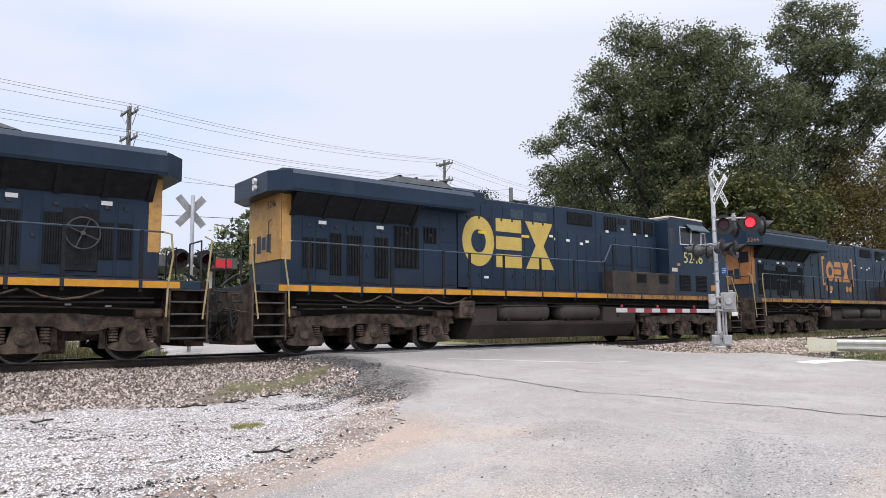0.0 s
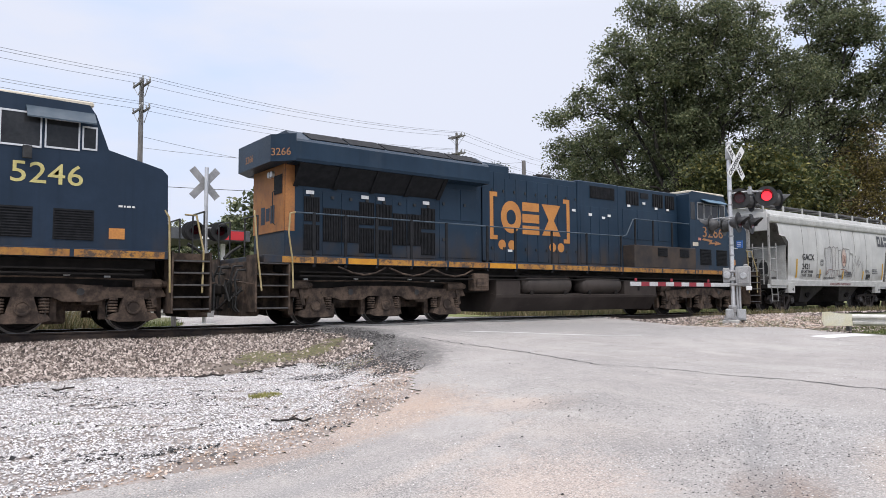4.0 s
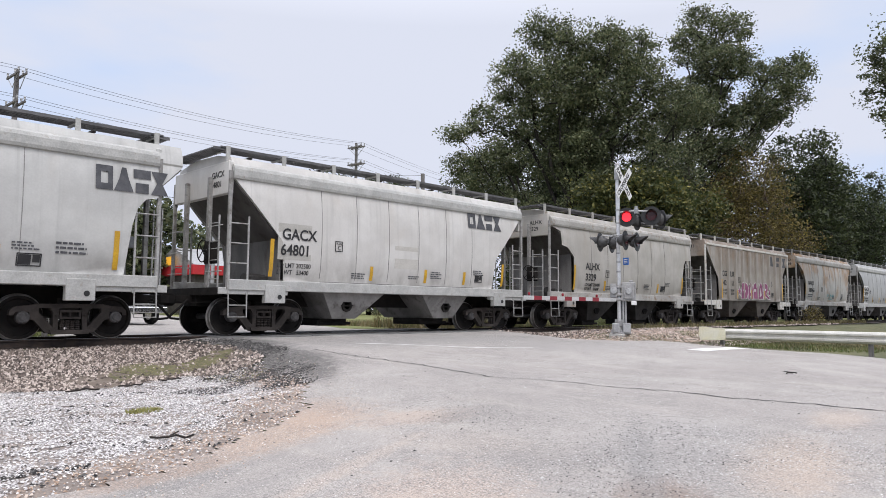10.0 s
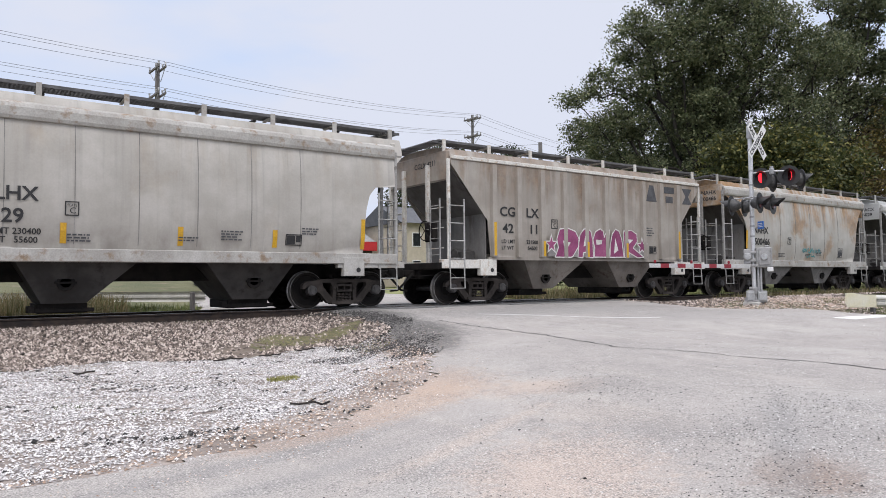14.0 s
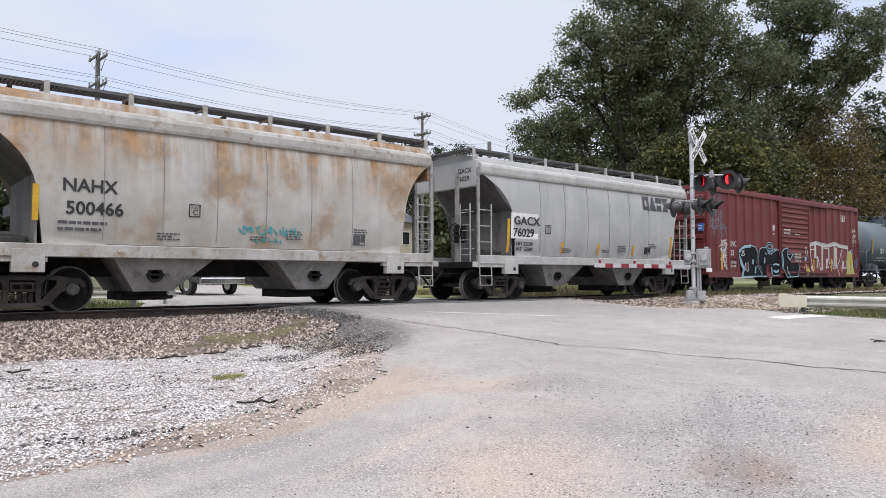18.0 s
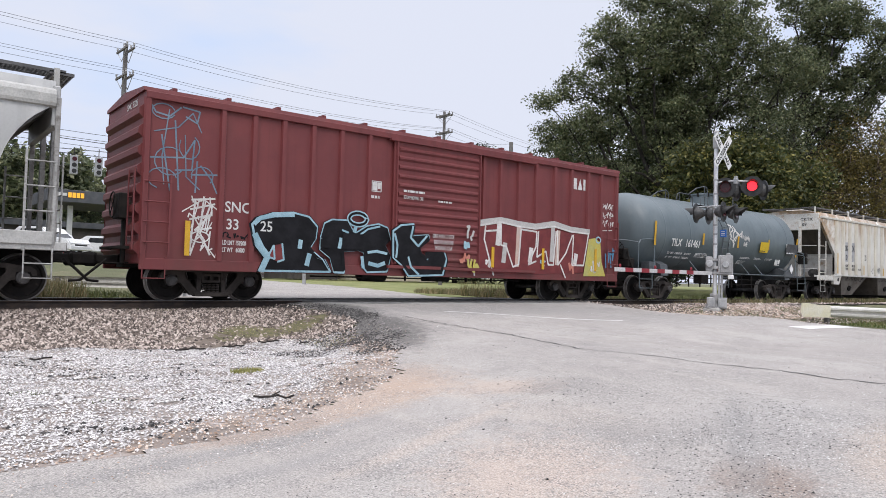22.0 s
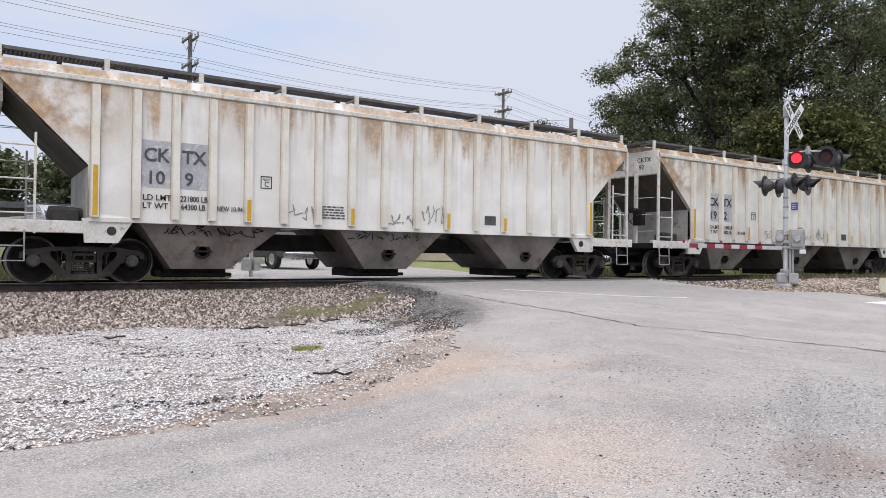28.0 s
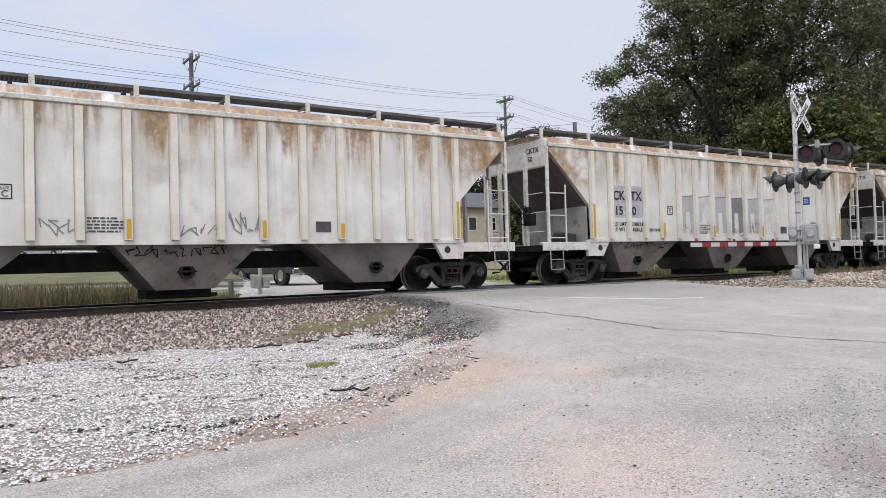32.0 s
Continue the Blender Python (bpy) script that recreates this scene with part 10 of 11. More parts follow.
def lamp_head(parent, at, flashing=False):
    """A round black-backed flasher lamp that faces -y of its pose: target board, hood, housing, lens."""
    board = bmesh.new()
    lathe(board, [(0.0, 0.30), (0.012, 0.30)], seg=28)
    b = part("target_board", board, BLACK_PAINT, parent, "round black target board", at=at)
    hood = bmesh.new()
    n = 14
    for r, flip in ((0.165, False), (0.158, True)):
        va = [hood.verts.new((r * math.cos(radians(200 - 220 * i / n)), -0.002, r * math.sin(radians(200 - 220 * i / n)))) for i in range(n + 1)]
        vb = [hood.verts.new((r * math.cos(radians(200 - 220 * i / n)) * 1.02, -0.12 - 0.22 * max(0.0, math.sin(radians(200 - 220 * i / n))), r * math.sin(radians(200 - 220 * i / n)))) for i in range(n + 1)]
        for i in range(n):
            q = (va[i], va[i + 1], vb[i + 1], vb[i])
            hood.faces.new(q if flip else q[::-1])
    part("hood", hood, BLACK_PAINT, b)
    back = bmesh.new()
    lathe(back, [(0.012, 0.19), (0.10, 0.18), (0.22, 0.12), (0.26, 0.05), (0.27, 0.01)], seg=20)
    part("housing", back, LAMP_SHELL, b, "lamp housing", True)
    lens = bmesh.new()
    lathe(lens, [(-0.012, 0.135), (0.0, 0.14), (0.012, 0.135)], seg=24)
    for f in lens.faces:
        f.material_index = 0 if f.calc_center_median().y < 0.0 else 1
    l = part("lens", lens, [LAMP_ON, LAMP_OFF], b, "red lamp lens", at=pose(0, -0.17 if flashing else -0.02, 0, 0, 0, 0 if flashing else 180))
    ring = bmesh.new()
    lathe(ring, [(-0.004, 0.15), (-0.004, 0.165), (-0.02, 0.165), (-0.02, 0.15)], seg=24)
    part("lens_ring", ring, BLACK_PAINT, b)
    if flashing:
        l.matrix_basis = pose(0, -0.03, 0)
        FLASH.append(l)
    return b


BACK_METAL = surface("weathered_sign_back", (0.26, 0.26, 0.26), (0.36, 0.36, 0.36), 4, 30, 0.6, bump=0.05)
ARM_WHITE = surface("dull_white_arm", (0.52, 0.52, 0.52), (0.44, 0.44, 0.44), 3, 30, 0.6)
ARM_RED = surface("dull_red_arm", (0.27, 0.018, 0.03), (0.21, 0.015, 0.025), 3, 30, 0.6)


def crossbuck(parent, x, y, z, turn, written):
    root = bmesh.new()
    rod(root, (0, 0.02, -0.25), (0, 0.02, 0.25), 0.02, 6)
    holder = part("sign_bracket", root, GALV, parent, at=pose(x, y, z, 0, 0, turn))
    for s, word in ((1, "CROSSING"), (-1, "RAIL  ROAD")):
        blade = part("crossbuck_blade", boxes([(-0.61, 0.61, -0.006 - (0.008 if s > 0 else 0), 0.0 - (0.008 if s > 0 else 0), -0.115, 0.115)]), WHITE_PAINT if written else BACK_METAL, holder, "white crossbuck blade" if written else "bare metal back of a crossbuck blade", at=pose(0, 0, 0, 0, -48 * s, 0))
        if written:
            lettering("lettering", word, 0.19, BLACK_LETTER, blade, pose(-0.55 if s > 0 else -0.56, -0.018 if s > 0 else -0.010, -0.065), squeeze=1.05 if s > 0 else 1.02, bold=0.004)


def signal_mast():
    x, y = 19.44, 11.60
    g = float(height(x, y))
    sig = thing("crossing_signal", "silver level-crossing mast with crossbuck, red flashers and lowered gate", "crossing signal", pose(x, y, 0))
    part("foundation", boxes([(-0.24, 0.24, -0.24, 0.24, g - 0.3, g + 0.05)], 0.03), CONCRETE, sig)
    part("base_casting", boxes([(-0.21, 0.21, -0.21, 0.21, g + 0.04, g + 0.09), (-0.15, 0.13, -0.14, 0.14, g + 0.09, 0.30), (-0.17, -0.05, -0.16, -0.05, 0.18, 0.38), (0.06, 0.19, -0.16, 0.0, g + 0.1, 0.36), (-0.1, 0.08, -0.11, 0.11, 0.3, 0.40)], 0.02), BACK_METAL, sig, "bolted base casting")
    for bx in (-0.17, 0.17):
        for by in (-0.17, 0.17):
            bm = bmesh.new()
            rod(bm, (bx, by, g + 0.05), (bx, by, g + 0.15), 0.02, 6)
            part("anchor_bolt", bm, GALV, sig)
    bm = bmesh.new()
    rod(bm, (0, 0, 0.1), (0, 0, 5.16), 0.062, 16)
    part("mast", bm, ALU, sig, "silver aluminium mast", True)
    bm = bmesh.new()
    lathe(bm, [(5.16, 0.075), (5.26, 0.075), (5.30, 0.03)], seg=14, axis="z")
    part("mast_cap", bm, GALV, sig)
    bm = bmesh.new()
    lathe(bm, [(4.74, 0.07), (4.78, 0.09), (5.10, 0.09), (5.14, 0.07)], (-0.01, 0, 0), 14, "z")
    part("bell", bm, GALV, sig)
    for z in (4.4, 3.78, 3.36, 2.42, 2.15, 1.85, 1.4):
        bm = bmesh.new()
        lathe(bm, [(z, 0.075), (z + 0.05, 0.075)], seg=14, axis="z")
        part("clamp", bm, GALV, sig)
    crossbuck(sig, 0.1, -0.16, 4.66, 0, True)
    # flashers that face the side road
    bm = bmesh.new()
    pipe(bm, [(0.0, 0.0, 3.72), (0.25, -0.42, 3.76), (0.55, -0.98, 3.72)], 0.03, 8)
    box(bm, 0.22, 0.34, -0.54, -0.42, 3.66, 3.84, 0.02)
    rod(bm, (0.28, -0.48, 3.84), (0.28, -0.48, 3.90), 0.05, 10)
    rod(bm, (0.55, -0.98, 3.72), (0.80, -0.92, 3.62), 0.025, 8)
    rod(bm, (0.22, -0.38, 3.74), (0.46, -0.26, 3.62), 0.025, 8)
    part("cross_arm", bm, GALV, sig)
    lamp_head(sig, pose(0.12, -0.235, 3.57, 0, 0, -60), True)
    lamp_head(sig, pose(0.48, -0.875, 3.59, 0, 0, -60), True)
    lamp_head(sig, pose(0.92, -1.00, 3.50, 0, 0, 52))
    lamp_head(sig, pose(0.56, -0.36, 3.48, 0, 0, 52))
    # flashers along the road, both ways
    bm = bmesh.new()
    rod(bm, (-0.42, 0, 2.96), (0.42, 0, 2.96), 0.03, 8)
    for q in (-0.34, 0.34):
        rod(bm, (q, -0.4, 2.98), (q, 0.4, 2.98), 0.018, 6)
    part("cross_arm", bm, GALV, sig)
    for dx in (-0.34, 0.34):
        lamp_head(sig, pose(dx, -0.46, 2.80, 0, 0, 12))
        lamp_head(sig, pose(dx, 0.44, 2.80, 0, 0, 193))
    part("blue_notice", boxes([(0.02, 0.05, -0.33, -0.15, 2.08, 2.30)]), BLUE_SIGN, sig, "small blue notice")
    part("small_print", boxes([(0.012, 0.018, -0.30, -0.18, 2.23 - 0.05 * i, 2.25 - 0.05 * i) for i in range(3)]), PALE_LETTER, sig, kind="stuff")
    # gate mechanism and the lowered striped arm
    skew = pose(0, 0, 0, 0, 0, -59)
    part("gate_mechanism", boxes([(0.08, 0.50, -0.16, 0.22, 0.96, 1.54), (0.14, 0.46, -0.19, -0.15, 1.02, 1.48), (0.30, 0.44, -0.12, 0.12, 1.54, 1.60)], 0.025), BACK_METAL, sig, "grey gate mechanism box", at=skew)
    part("gate_mechanism", boxes([(-0.26, -0.07, -0.16, 0.14, 1.06, 1.50), (-0.12, 0.10, -0.13, -0.06, 1.12, 1.22), (-0.12, 0.10, -0.13, -0.06, 1.36, 1.44)], 0.02), BACK_METAL, sig, "grey gate pivot bracket", at=skew)
    for prof, hub in (([(-0.24, 0.09), (-0.18, 0.12), (-0.13, 0.12)], (-0.15, 0, 1.28)), ([(-0.23, 0.08), (-0.19, 0.10)], (0.29, 0, 1.26))):
        part("pivot_hub", lathe(bmesh.new(), prof, hub, 16), GALV, sig, "round pivot hub of the gate", at=skew)
    part("mechanism_plate", boxes([(-0.62, 0.12, -0.20, -0.15, 0.98, 1.05)], 0.01), BACK_METAL, sig, at=skew)
    part("junction_box", boxes([(0.36, 0.52, -0.2, -0.02, 0.84, 0.96)], 0.01), WHITE_PAINT, sig, "small white junction box", at=skew)
    for dx, z0, z1 in ((0.12, 0.10, 1.0), (0.19, 0.10, 0.98)):
        bm = bmesh.new()
        rod(bm, (dx, -0.05, z0), (dx, -0.05, z1), 0.03, 8)
        part("conduit", bm, GALV, sig, at=skew)
    for x0, x1 in ((-0.22, 0.02), (0.09, 0.34)):
        part("base_box", boxes([(x0, x1, -0.2, 0.1, g + 0.04, g + 0.36), (x0 + 0.03, x1 - 0.03, -0.22, -0.19, g + 0.08, g + 0.32)], 0.015), GALV, sig, "grey junction box at the mast's foot", at=skew)
    arm = part("gate_arm", boxes([(-4.92, -0.45, -0.175, -0.145, 0.94, 1.045)], 0.006), ARM_WHITE, sig, "red and white striped gate arm")
    for i in range(5):
        a = -4.50 + 0.69 * i
        part("gate_stripe", boxes([(a, a + 0.33, -0.180, -0.140, 0.938, 1.047)]), ARM_RED, arm)
    for a in (-4.7, -3.2, -1.5):
        bm = bmesh.new()
        lathe(bm, [(1.055, 0.025), (1.09, 0.035), (1.13, 0.03), (1.14, 0.01)], (a, -0.16, 0), 10, "z")
        part("gate_lamp", bm, ARM_RED, arm, "small red lamp on the gate arm")
    part("counterweight", boxes([(0.05, 0.5, -0.30, -0.25, 0.94, 1.04)], 0.02), BACK_METAL, sig)
    # the mast beyond the tracks, seen from behind
    x, y = 7.35, 22.3
    g = float(height(x, y))
    sig = thing("crossing_signal", "far level-crossing mast seen from behind with bare crossbuck", "crossing signal", pose(x, y, 0))
    bm = bmesh.new()
    rod(bm, (0, 0, g - 0.1), (0, 0, 4.84), 0.062, 14)
    part("mast", bm, ALU, sig, "silver aluminium mast", True)
    part("foundation", boxes([(-0.3, 0.3, -0.3, 0.3, g - 0.3, g + 0.08)], 0.03), CONCRETE, sig)
    part("base_casting", boxes([(-0.25, -0.04, -0.22, 0.22, 0.1, 0.5), (0.04, 0.25, -0.22, 0.22, 0.1, 0.48)], 0.02), GALV, sig)
    crossbuck(sig, 0, 0.16, 4.35, 180, False)
    bm = bmesh.new()
    rod(bm, (-0.45, 0, 2.9), (0.45, 0, 2.9), 0.03, 8)
    part("cross_arm", bm, GALV, sig)
    for dx in (-0.4, 0.4):
        lamp_head(sig, pose(dx, 0.2, 2.8, 0, 0, 180))
        lamp_head(sig, pose(dx, -0.2, 2.8, 0, 0, 0))
    part("gate_mechanism", boxes([(-0.30, -0.08, -0.3, 0.3, 1.0, 1.6), (0.08, 0.34, -0.3, 0.3, 1.02, 1.62)], 0.03), GALV, sig, "grey gate mechanism box")


signal_mast()


# ---- guardrails ----
BEAM_STEEL = surface("weathered_pale_beam", (0.50, 0.49, 0.45), (0.62, 0.61, 0.565), 2.5, 40, 0.5, metal=0.15, bump=0.05, dirt=(0.42, 0.39, 0.33), dirt_at=(0.6, 0.8))


def guardrail(pts, top, label, shoe=True):
    rail = thing("guardrail", label, "guardrail", pose(pts[0][0], pts[0][1], 0))
    x0, y0 = pts[0]
    prof = ((0.0, 0.0), (0.04, 0.02), (0.075, 0.06), (0.075, 0.10), (0.02, 0.13), (0.02, 0.18), (0.075, 0.21), (0.075, 0.25), (0.04, 0.29), (0.0, 0.31))
    for (a, b), (c, d) in zip(pts, pts[1:]):
        L = math.hypot(c - a, d - b)
        ang = math.degrees(math.atan2(d - b, c - a))
        bm = bmesh.new()
        for i in range(len(prof) - 1):
            (p, q), (r, s) = prof[i], prof[i + 1]
            vs = [bm.verts.new(v) for v in ((0, -p, q), (L, -p, q), (L, -r, s), (0, -r, s), (0, -p + 0.006, q), (L, -p + 0.006, q), (L, -r + 0.006, s), (0, -r + 0.006, s))]
            bm.faces.new(vs[:4])
            bm.faces.new(vs[:3:-1])
        part("beam", bm, BEAM_STEEL, rail, "weathered corrugated steel beam", at=pose(a - x0, b - y0, top - 0.31, 0, 0, ang))
        n = max(1, int(L / 3.8))
        for i in range(n):
            k = (i + 0.12) / n
            px, py = a + (c - a) * k - x0, b + (d - b) * k - y0
            nx, ny = -(d - b) / L, (c - a) / L
            g = float(height(px + x0, py + y0))
            part("post", boxes([(-0.05, 0.05, -0.075, 0.075, g - 0.2, top - 0.03)], 0.01), WOOD_POLE, rail, at=pose(px + nx * 0.1, py + ny * 0.1, 0, 0, 0, ang))
    if shoe:
        (a, b), (c, d) = pts[0], pts[1]
        ang = math.degrees(math.atan2(d - b, c - a))
        bm = bmesh.new()
        prism(bm, [(-0.14, top + 0.05), (0.0, top + 0.055), (0.30, top + 0.015), (0.62, top + 0.01), (0.62, top - 0.32), (0.25, top - 0.33), (-0.10, top - 0.34), (-0.16, top - 0.2)], -0.10, -0.078)
        part("end_shoe", bm, surface("faded_yellow_shoe", (0.74, 0.70, 0.50), (0.78, 0.76, 0.63), 4, 30, 0.6, dirt=(0.5, 0.47, 0.38), dirt_at=(0.62, 0.8)), rail, "faded yellow end plate", at=pose(a - x0, b - y0, 0, 0, 0, ang))
    return rail


guardrail([(20.31, 9.27), (20.42, 5.5), (20.6, 1.7), (21.0, -3.0)], 0.17, "weathered steel guardrail with a faded yellow end plate")
guardrail([(6.6, 21.7), (4.6, 23.6), (0.5, 26.0)], 0.42, "steel guardrail beside the far signal", False)

# ---- power poles and lines ----
def power_pole(x, y, top, turn, label):
    g = float(height(x, y))
    pole = thing("utility_pole", label, "utility pole", pose(x, y, g), "power line poles")
    bm = bmesh.new()
    rod(bm, (0, 0, -0.2), (0, 0, top - g), 0.17, 10, 0.11)
    part("pole", bm, WOOD_POLE, pole, smooth=True)
    d = 0.17
    for z in (top - g - 0.35, top - g - 1.75):
        for off in (-d, d):
            arm = part("crossarm", boxes([(-0.85, 0.85, -0.045, 0.045, -0.055, 0.055)], 0.01), WOOD_POLE, pole, at=pose(-off * math.sin(radians(turn)), off * math.cos(radians(turn)), z, 0, 0, turn))
            for dx in (-0.78, 0.3, 0.78):
                bm = bmesh.new()
                lathe(bm, [(0.07, 0.025), (0.14, 0.05), (0.17, 0.04), (0.20, 0.055), (0.24, 0.05), (0.27, 0.02)], (dx, 0, 0), 8, "z")
                part("insulator", bm, GALV, arm, "grey pin insulator")
            bm = bmesh.new()
            for q in (-0.7, 0.7):
                rod(bm, (q, 0, -0.06), (0, 0, -0.62), 0.02, 5)
            part("arm_brace", bm, GALV, arm, "steel arm brace")
    return pole


power_pole(9.3, 38.9, 12.35, -87, "tall weathered wooden power pole with two crossarms")
power_pole(35.1, 44.9, 14.1, -87, "wooden power pole with two crossarms before the wood")
power_pole(62.0, 51.5, 14.0, -87, "wooden power pole beyond the wood")
power_pole(-17.5, 32.5, 12.5, -87, "wooden power pole beside the far street")
bm = bmesh.new()
rod(bm, (0, 0, -0.2), (0, 0, 8.4), 0.14, 8, 0.11)
stub = part("utility_pole", bm, WOOD_POLE)
stub.matrix_basis = pose(27.5, 29.0, 0)
tagged(stub, "short bare wooden pole below the trees", "utility pole", "power line poles")


def wire(a, b, sag, r=0.009):
    a, b = Vector(a), Vector(b)
    bm = bmesh.new()
    pts = []
    for i in range(15):
        k = i / 14
        p = a.lerp(b, k)
        p.z -= sag * 4 * k * (1 - k)
        pts.append(p)
    pipe(bm, pts, r, 4)
    ob = part("power_line", bm, BLACK_PAINT)
    tagged(ob, "thin dark overhead power line between poles", "power line", "overhead lines")


spans = (((-17.5, 32.5, 12.5), (9.3, 38.9, 12.35)), ((9.3, 38.9, 12.35), (35.1, 44.9, 14.1)), ((35.1, 44.9, 14.1), (62.0, 51.5, 14.0)))
for (a, b) in spans:
    for dz in (-0.08, -1.48):
        for q in (-0.78, 0.3, 0.78):
            ox, oy = q * math.cos(radians(-87)), q * math.sin(radians(-87))
            wire((a[0] + ox, a[1] + oy, a[2] + dz), (b[0] + ox, b[1] + oy, b[2] + dz), 0.5)
for z in (7.4, 7.1, 6.75, 6.3):
    wire((-17.5, 32.4, z + 0.6), (9.3, 38.8, z), 0.4, 0.02 if z < 6.5 else 0.013)
wire((9.3, 38.8, 9.2), (35.1, 44.8, 9.8), 0.6)
wire((9.3, 38.8, 8.6), (27.5, 29.0, 8.3), 0.5)

# ---- the far street: petrol station, waiting vehicles, traffic lights ----
FASCIA = surface("dark_grey_fascia", (0.06, 0.065, 0.075), (0.09, 0.095, 0.105), 2, 20, 0.6)
BRICK_DARK = surface("dark_shop_front", (0.05, 0.045, 0.042), (0.08, 0.072, 0.066), 2, 20, 0.8)
SIGN_RED = surface("red_fascia_panel", (0.55, 0.03, 0.04), (0.48, 0.03, 0.04), 3, 20, 0.5)
SIGN_YELLOW = glow("lit_yellow_sign", (0.85, 0.42, 0.04), 0.5)
SX = -6.35
CAR_WHITE = surface("white_car_paint", (0.76, 0.77, 0.78), (0.72, 0.73, 0.74), 2, 20, 0.2, bump=0.0)
CAR_DARK = surface("dark_grey_car_paint", (0.035, 0.038, 0.042), (0.05, 0.053, 0.058), 2, 20, 0.2, bump=0.0)
CAR_SILVER = surface("silver_car_paint", (0.35, 0.36, 0.37), (0.40, 0.41, 0.42), 2, 20, 0.25, metal=0.4, bump=0.0)
CHROME = surface("chrome_trim", (0.70, 0.71, 0.72), (0.78, 0.79, 0.80), 3, 20, 0.12, metal=0.95, bump=0.0)


def station():
    g = 0.15
    st = thing("petrol_station", "petrol station canopy with dark fascia and red end panel", "petrol station", pose(18.25, 71.0, g))
    part("canopy", boxes([(-8, 8, -4.5, 4.5, 6.05, 7.1)], 0.03), FASCIA, st, "dark grey canopy fascia")
    part("fascia_panel", boxes([(4.2, 7.4, -4.55, -4.5, 6.15, 7.0)]), SIGN_RED, st, "red fascia panel")
    part("fascia_panel", boxes([(3.0, 4.1, -4.55, -4.5, 6.15, 7.0)]), WHITE_PAINT, st, "white fascia panel")
    for i in range(4):
        part("fascia_mark", boxes([(SX + 0.32 * i, SX + 0.25 + 0.32 * i, -4.56, -4.5, 6.45, 6.87)]), SIGN_YELLOW, st, "glowing yellow block")
    part("fascia_mark", boxes([(SX - 1.0, SX - 0.1, -4.56, -4.5, 6.55, 6.8)]), PALE_LETTER, st, "pale block")
    for x in (-6.6, -5.8, 0, 6):
        for y in (-2.5, 2.5):
            part("column", boxes([(x - 0.2, x + 0.2, y - 0.2, y + 0.2, 0, 5.9)], 0.02), WHITE_PAINT, st)
            part("fuel_pump", boxes([(x + 0.5, x + 1.1, y - 0.4, y + 0.4, 0.1, 1.9)], 0.04), SIGN_RED if y < 0 else GALV, st)
    shop = thing("shop_building", "low dark shop building behind the petrol station", "building", pose(9.0, 86.0, g))
    part("wall", boxes([(-14, 14, -5, 5, 0, 4.6)], 0.02), BRICK_DARK, shop)
    part("roof", boxes([(-14.4, 14.4, -5.4, 5.4, 4.6, 5.2)], 0.02), FASCIA, shop)
    for i in range(6):
        x = -11 + 4.4 * i
        w = part("window", boxes([(x - 1.5, x + 1.5, -5.06, -5.0, 0.8, 3.0)]), GALV, shop)
        part("pane", boxes([(x - 1.4, x + 1.4, -5.08, -5.06, 0.9, 2.9)]), GLASS_DARK, w)
    diner = thing("diner_building", "red-eaved diner with a pale metal roof beyond the far street", "building", pose(35.0, 66.0, g))
    part("wall", boxes([(-5, 0.5, -4, 4, 0, 3.6)], 0.02), BRICK_DARK, diner)
    part("eave", boxes([(-5.4, 0.8, -4.5, 4.5, 3.6, 4.5)], 0.03), SIGN_RED, diner, "red eave band")
    bm = bmesh.new()
    prism(bm, [(-4.5, 4.5), (0, 6.3), (4.5, 4.5)], -5.3, 0.7, "x")
    part("roof", bm, GALV, diner, "pale metal roof")
    part("sign", boxes([(-5.6, -5.5, -1.0, 0.8, 4.6, 5.4)]), SIGN_YELLOW, diner, "orange gable sign")
    house = thing("house", "cream two-storey house beyond the far street", "house", pose(40.6, 62.0, g))
    part("wall", boxes([(-4, 4, -4, 4, 0, 6.2)], 0.02), surface("cream_siding", (0.46, 0.41, 0.33), (0.54, 0.48, 0.39), 2, 30, 0.7), house)
    bm = bmesh.new()
    prism(bm, [(-4.5, 6.2), (0, 8.2), (4.5, 6.2)], -4.4, 4.4, "x")
    part("roof", bm, FASCIA, house)
    for x, z in ((-2.4, 3.9), (0.2, 3.9), (2.6, 3.9), (-2.4, 1.2), (2.6, 1.2)):
        w = part("window", boxes([(x - 0.5, x + 0.5, -4.05, -4.0, z, z + 1.4)]), WHITE_PAINT, house)
        part("pane", boxes([(x - 0.42, x + 0.42, -4.07, -4.05, z + 0.08, z + 1.32)]), GLASS_DARK, w)


station()


def wheel_of(parent, x, y, r):
    bm = bmesh.new()
    lathe(bm, [(-0.12, r * 0.6), (-0.12, r * 0.95), (-0.08, r), (0.08, r), (0.12, r * 0.95), (0.12, r * 0.6)], seg=20, axis="x")
    w = part("wheel", bm, RUBBER, parent, at=pose(x, y, r))
    bm = bmesh.new()
    lathe(bm, [(-0.125, r * 0.58), (-0.10, r * 0.2), (0.10, r * 0.2), (0.125, r * 0.58)], seg=14, axis="x")
    part("rim", bm, CHROME, w, "bright wheel rim")


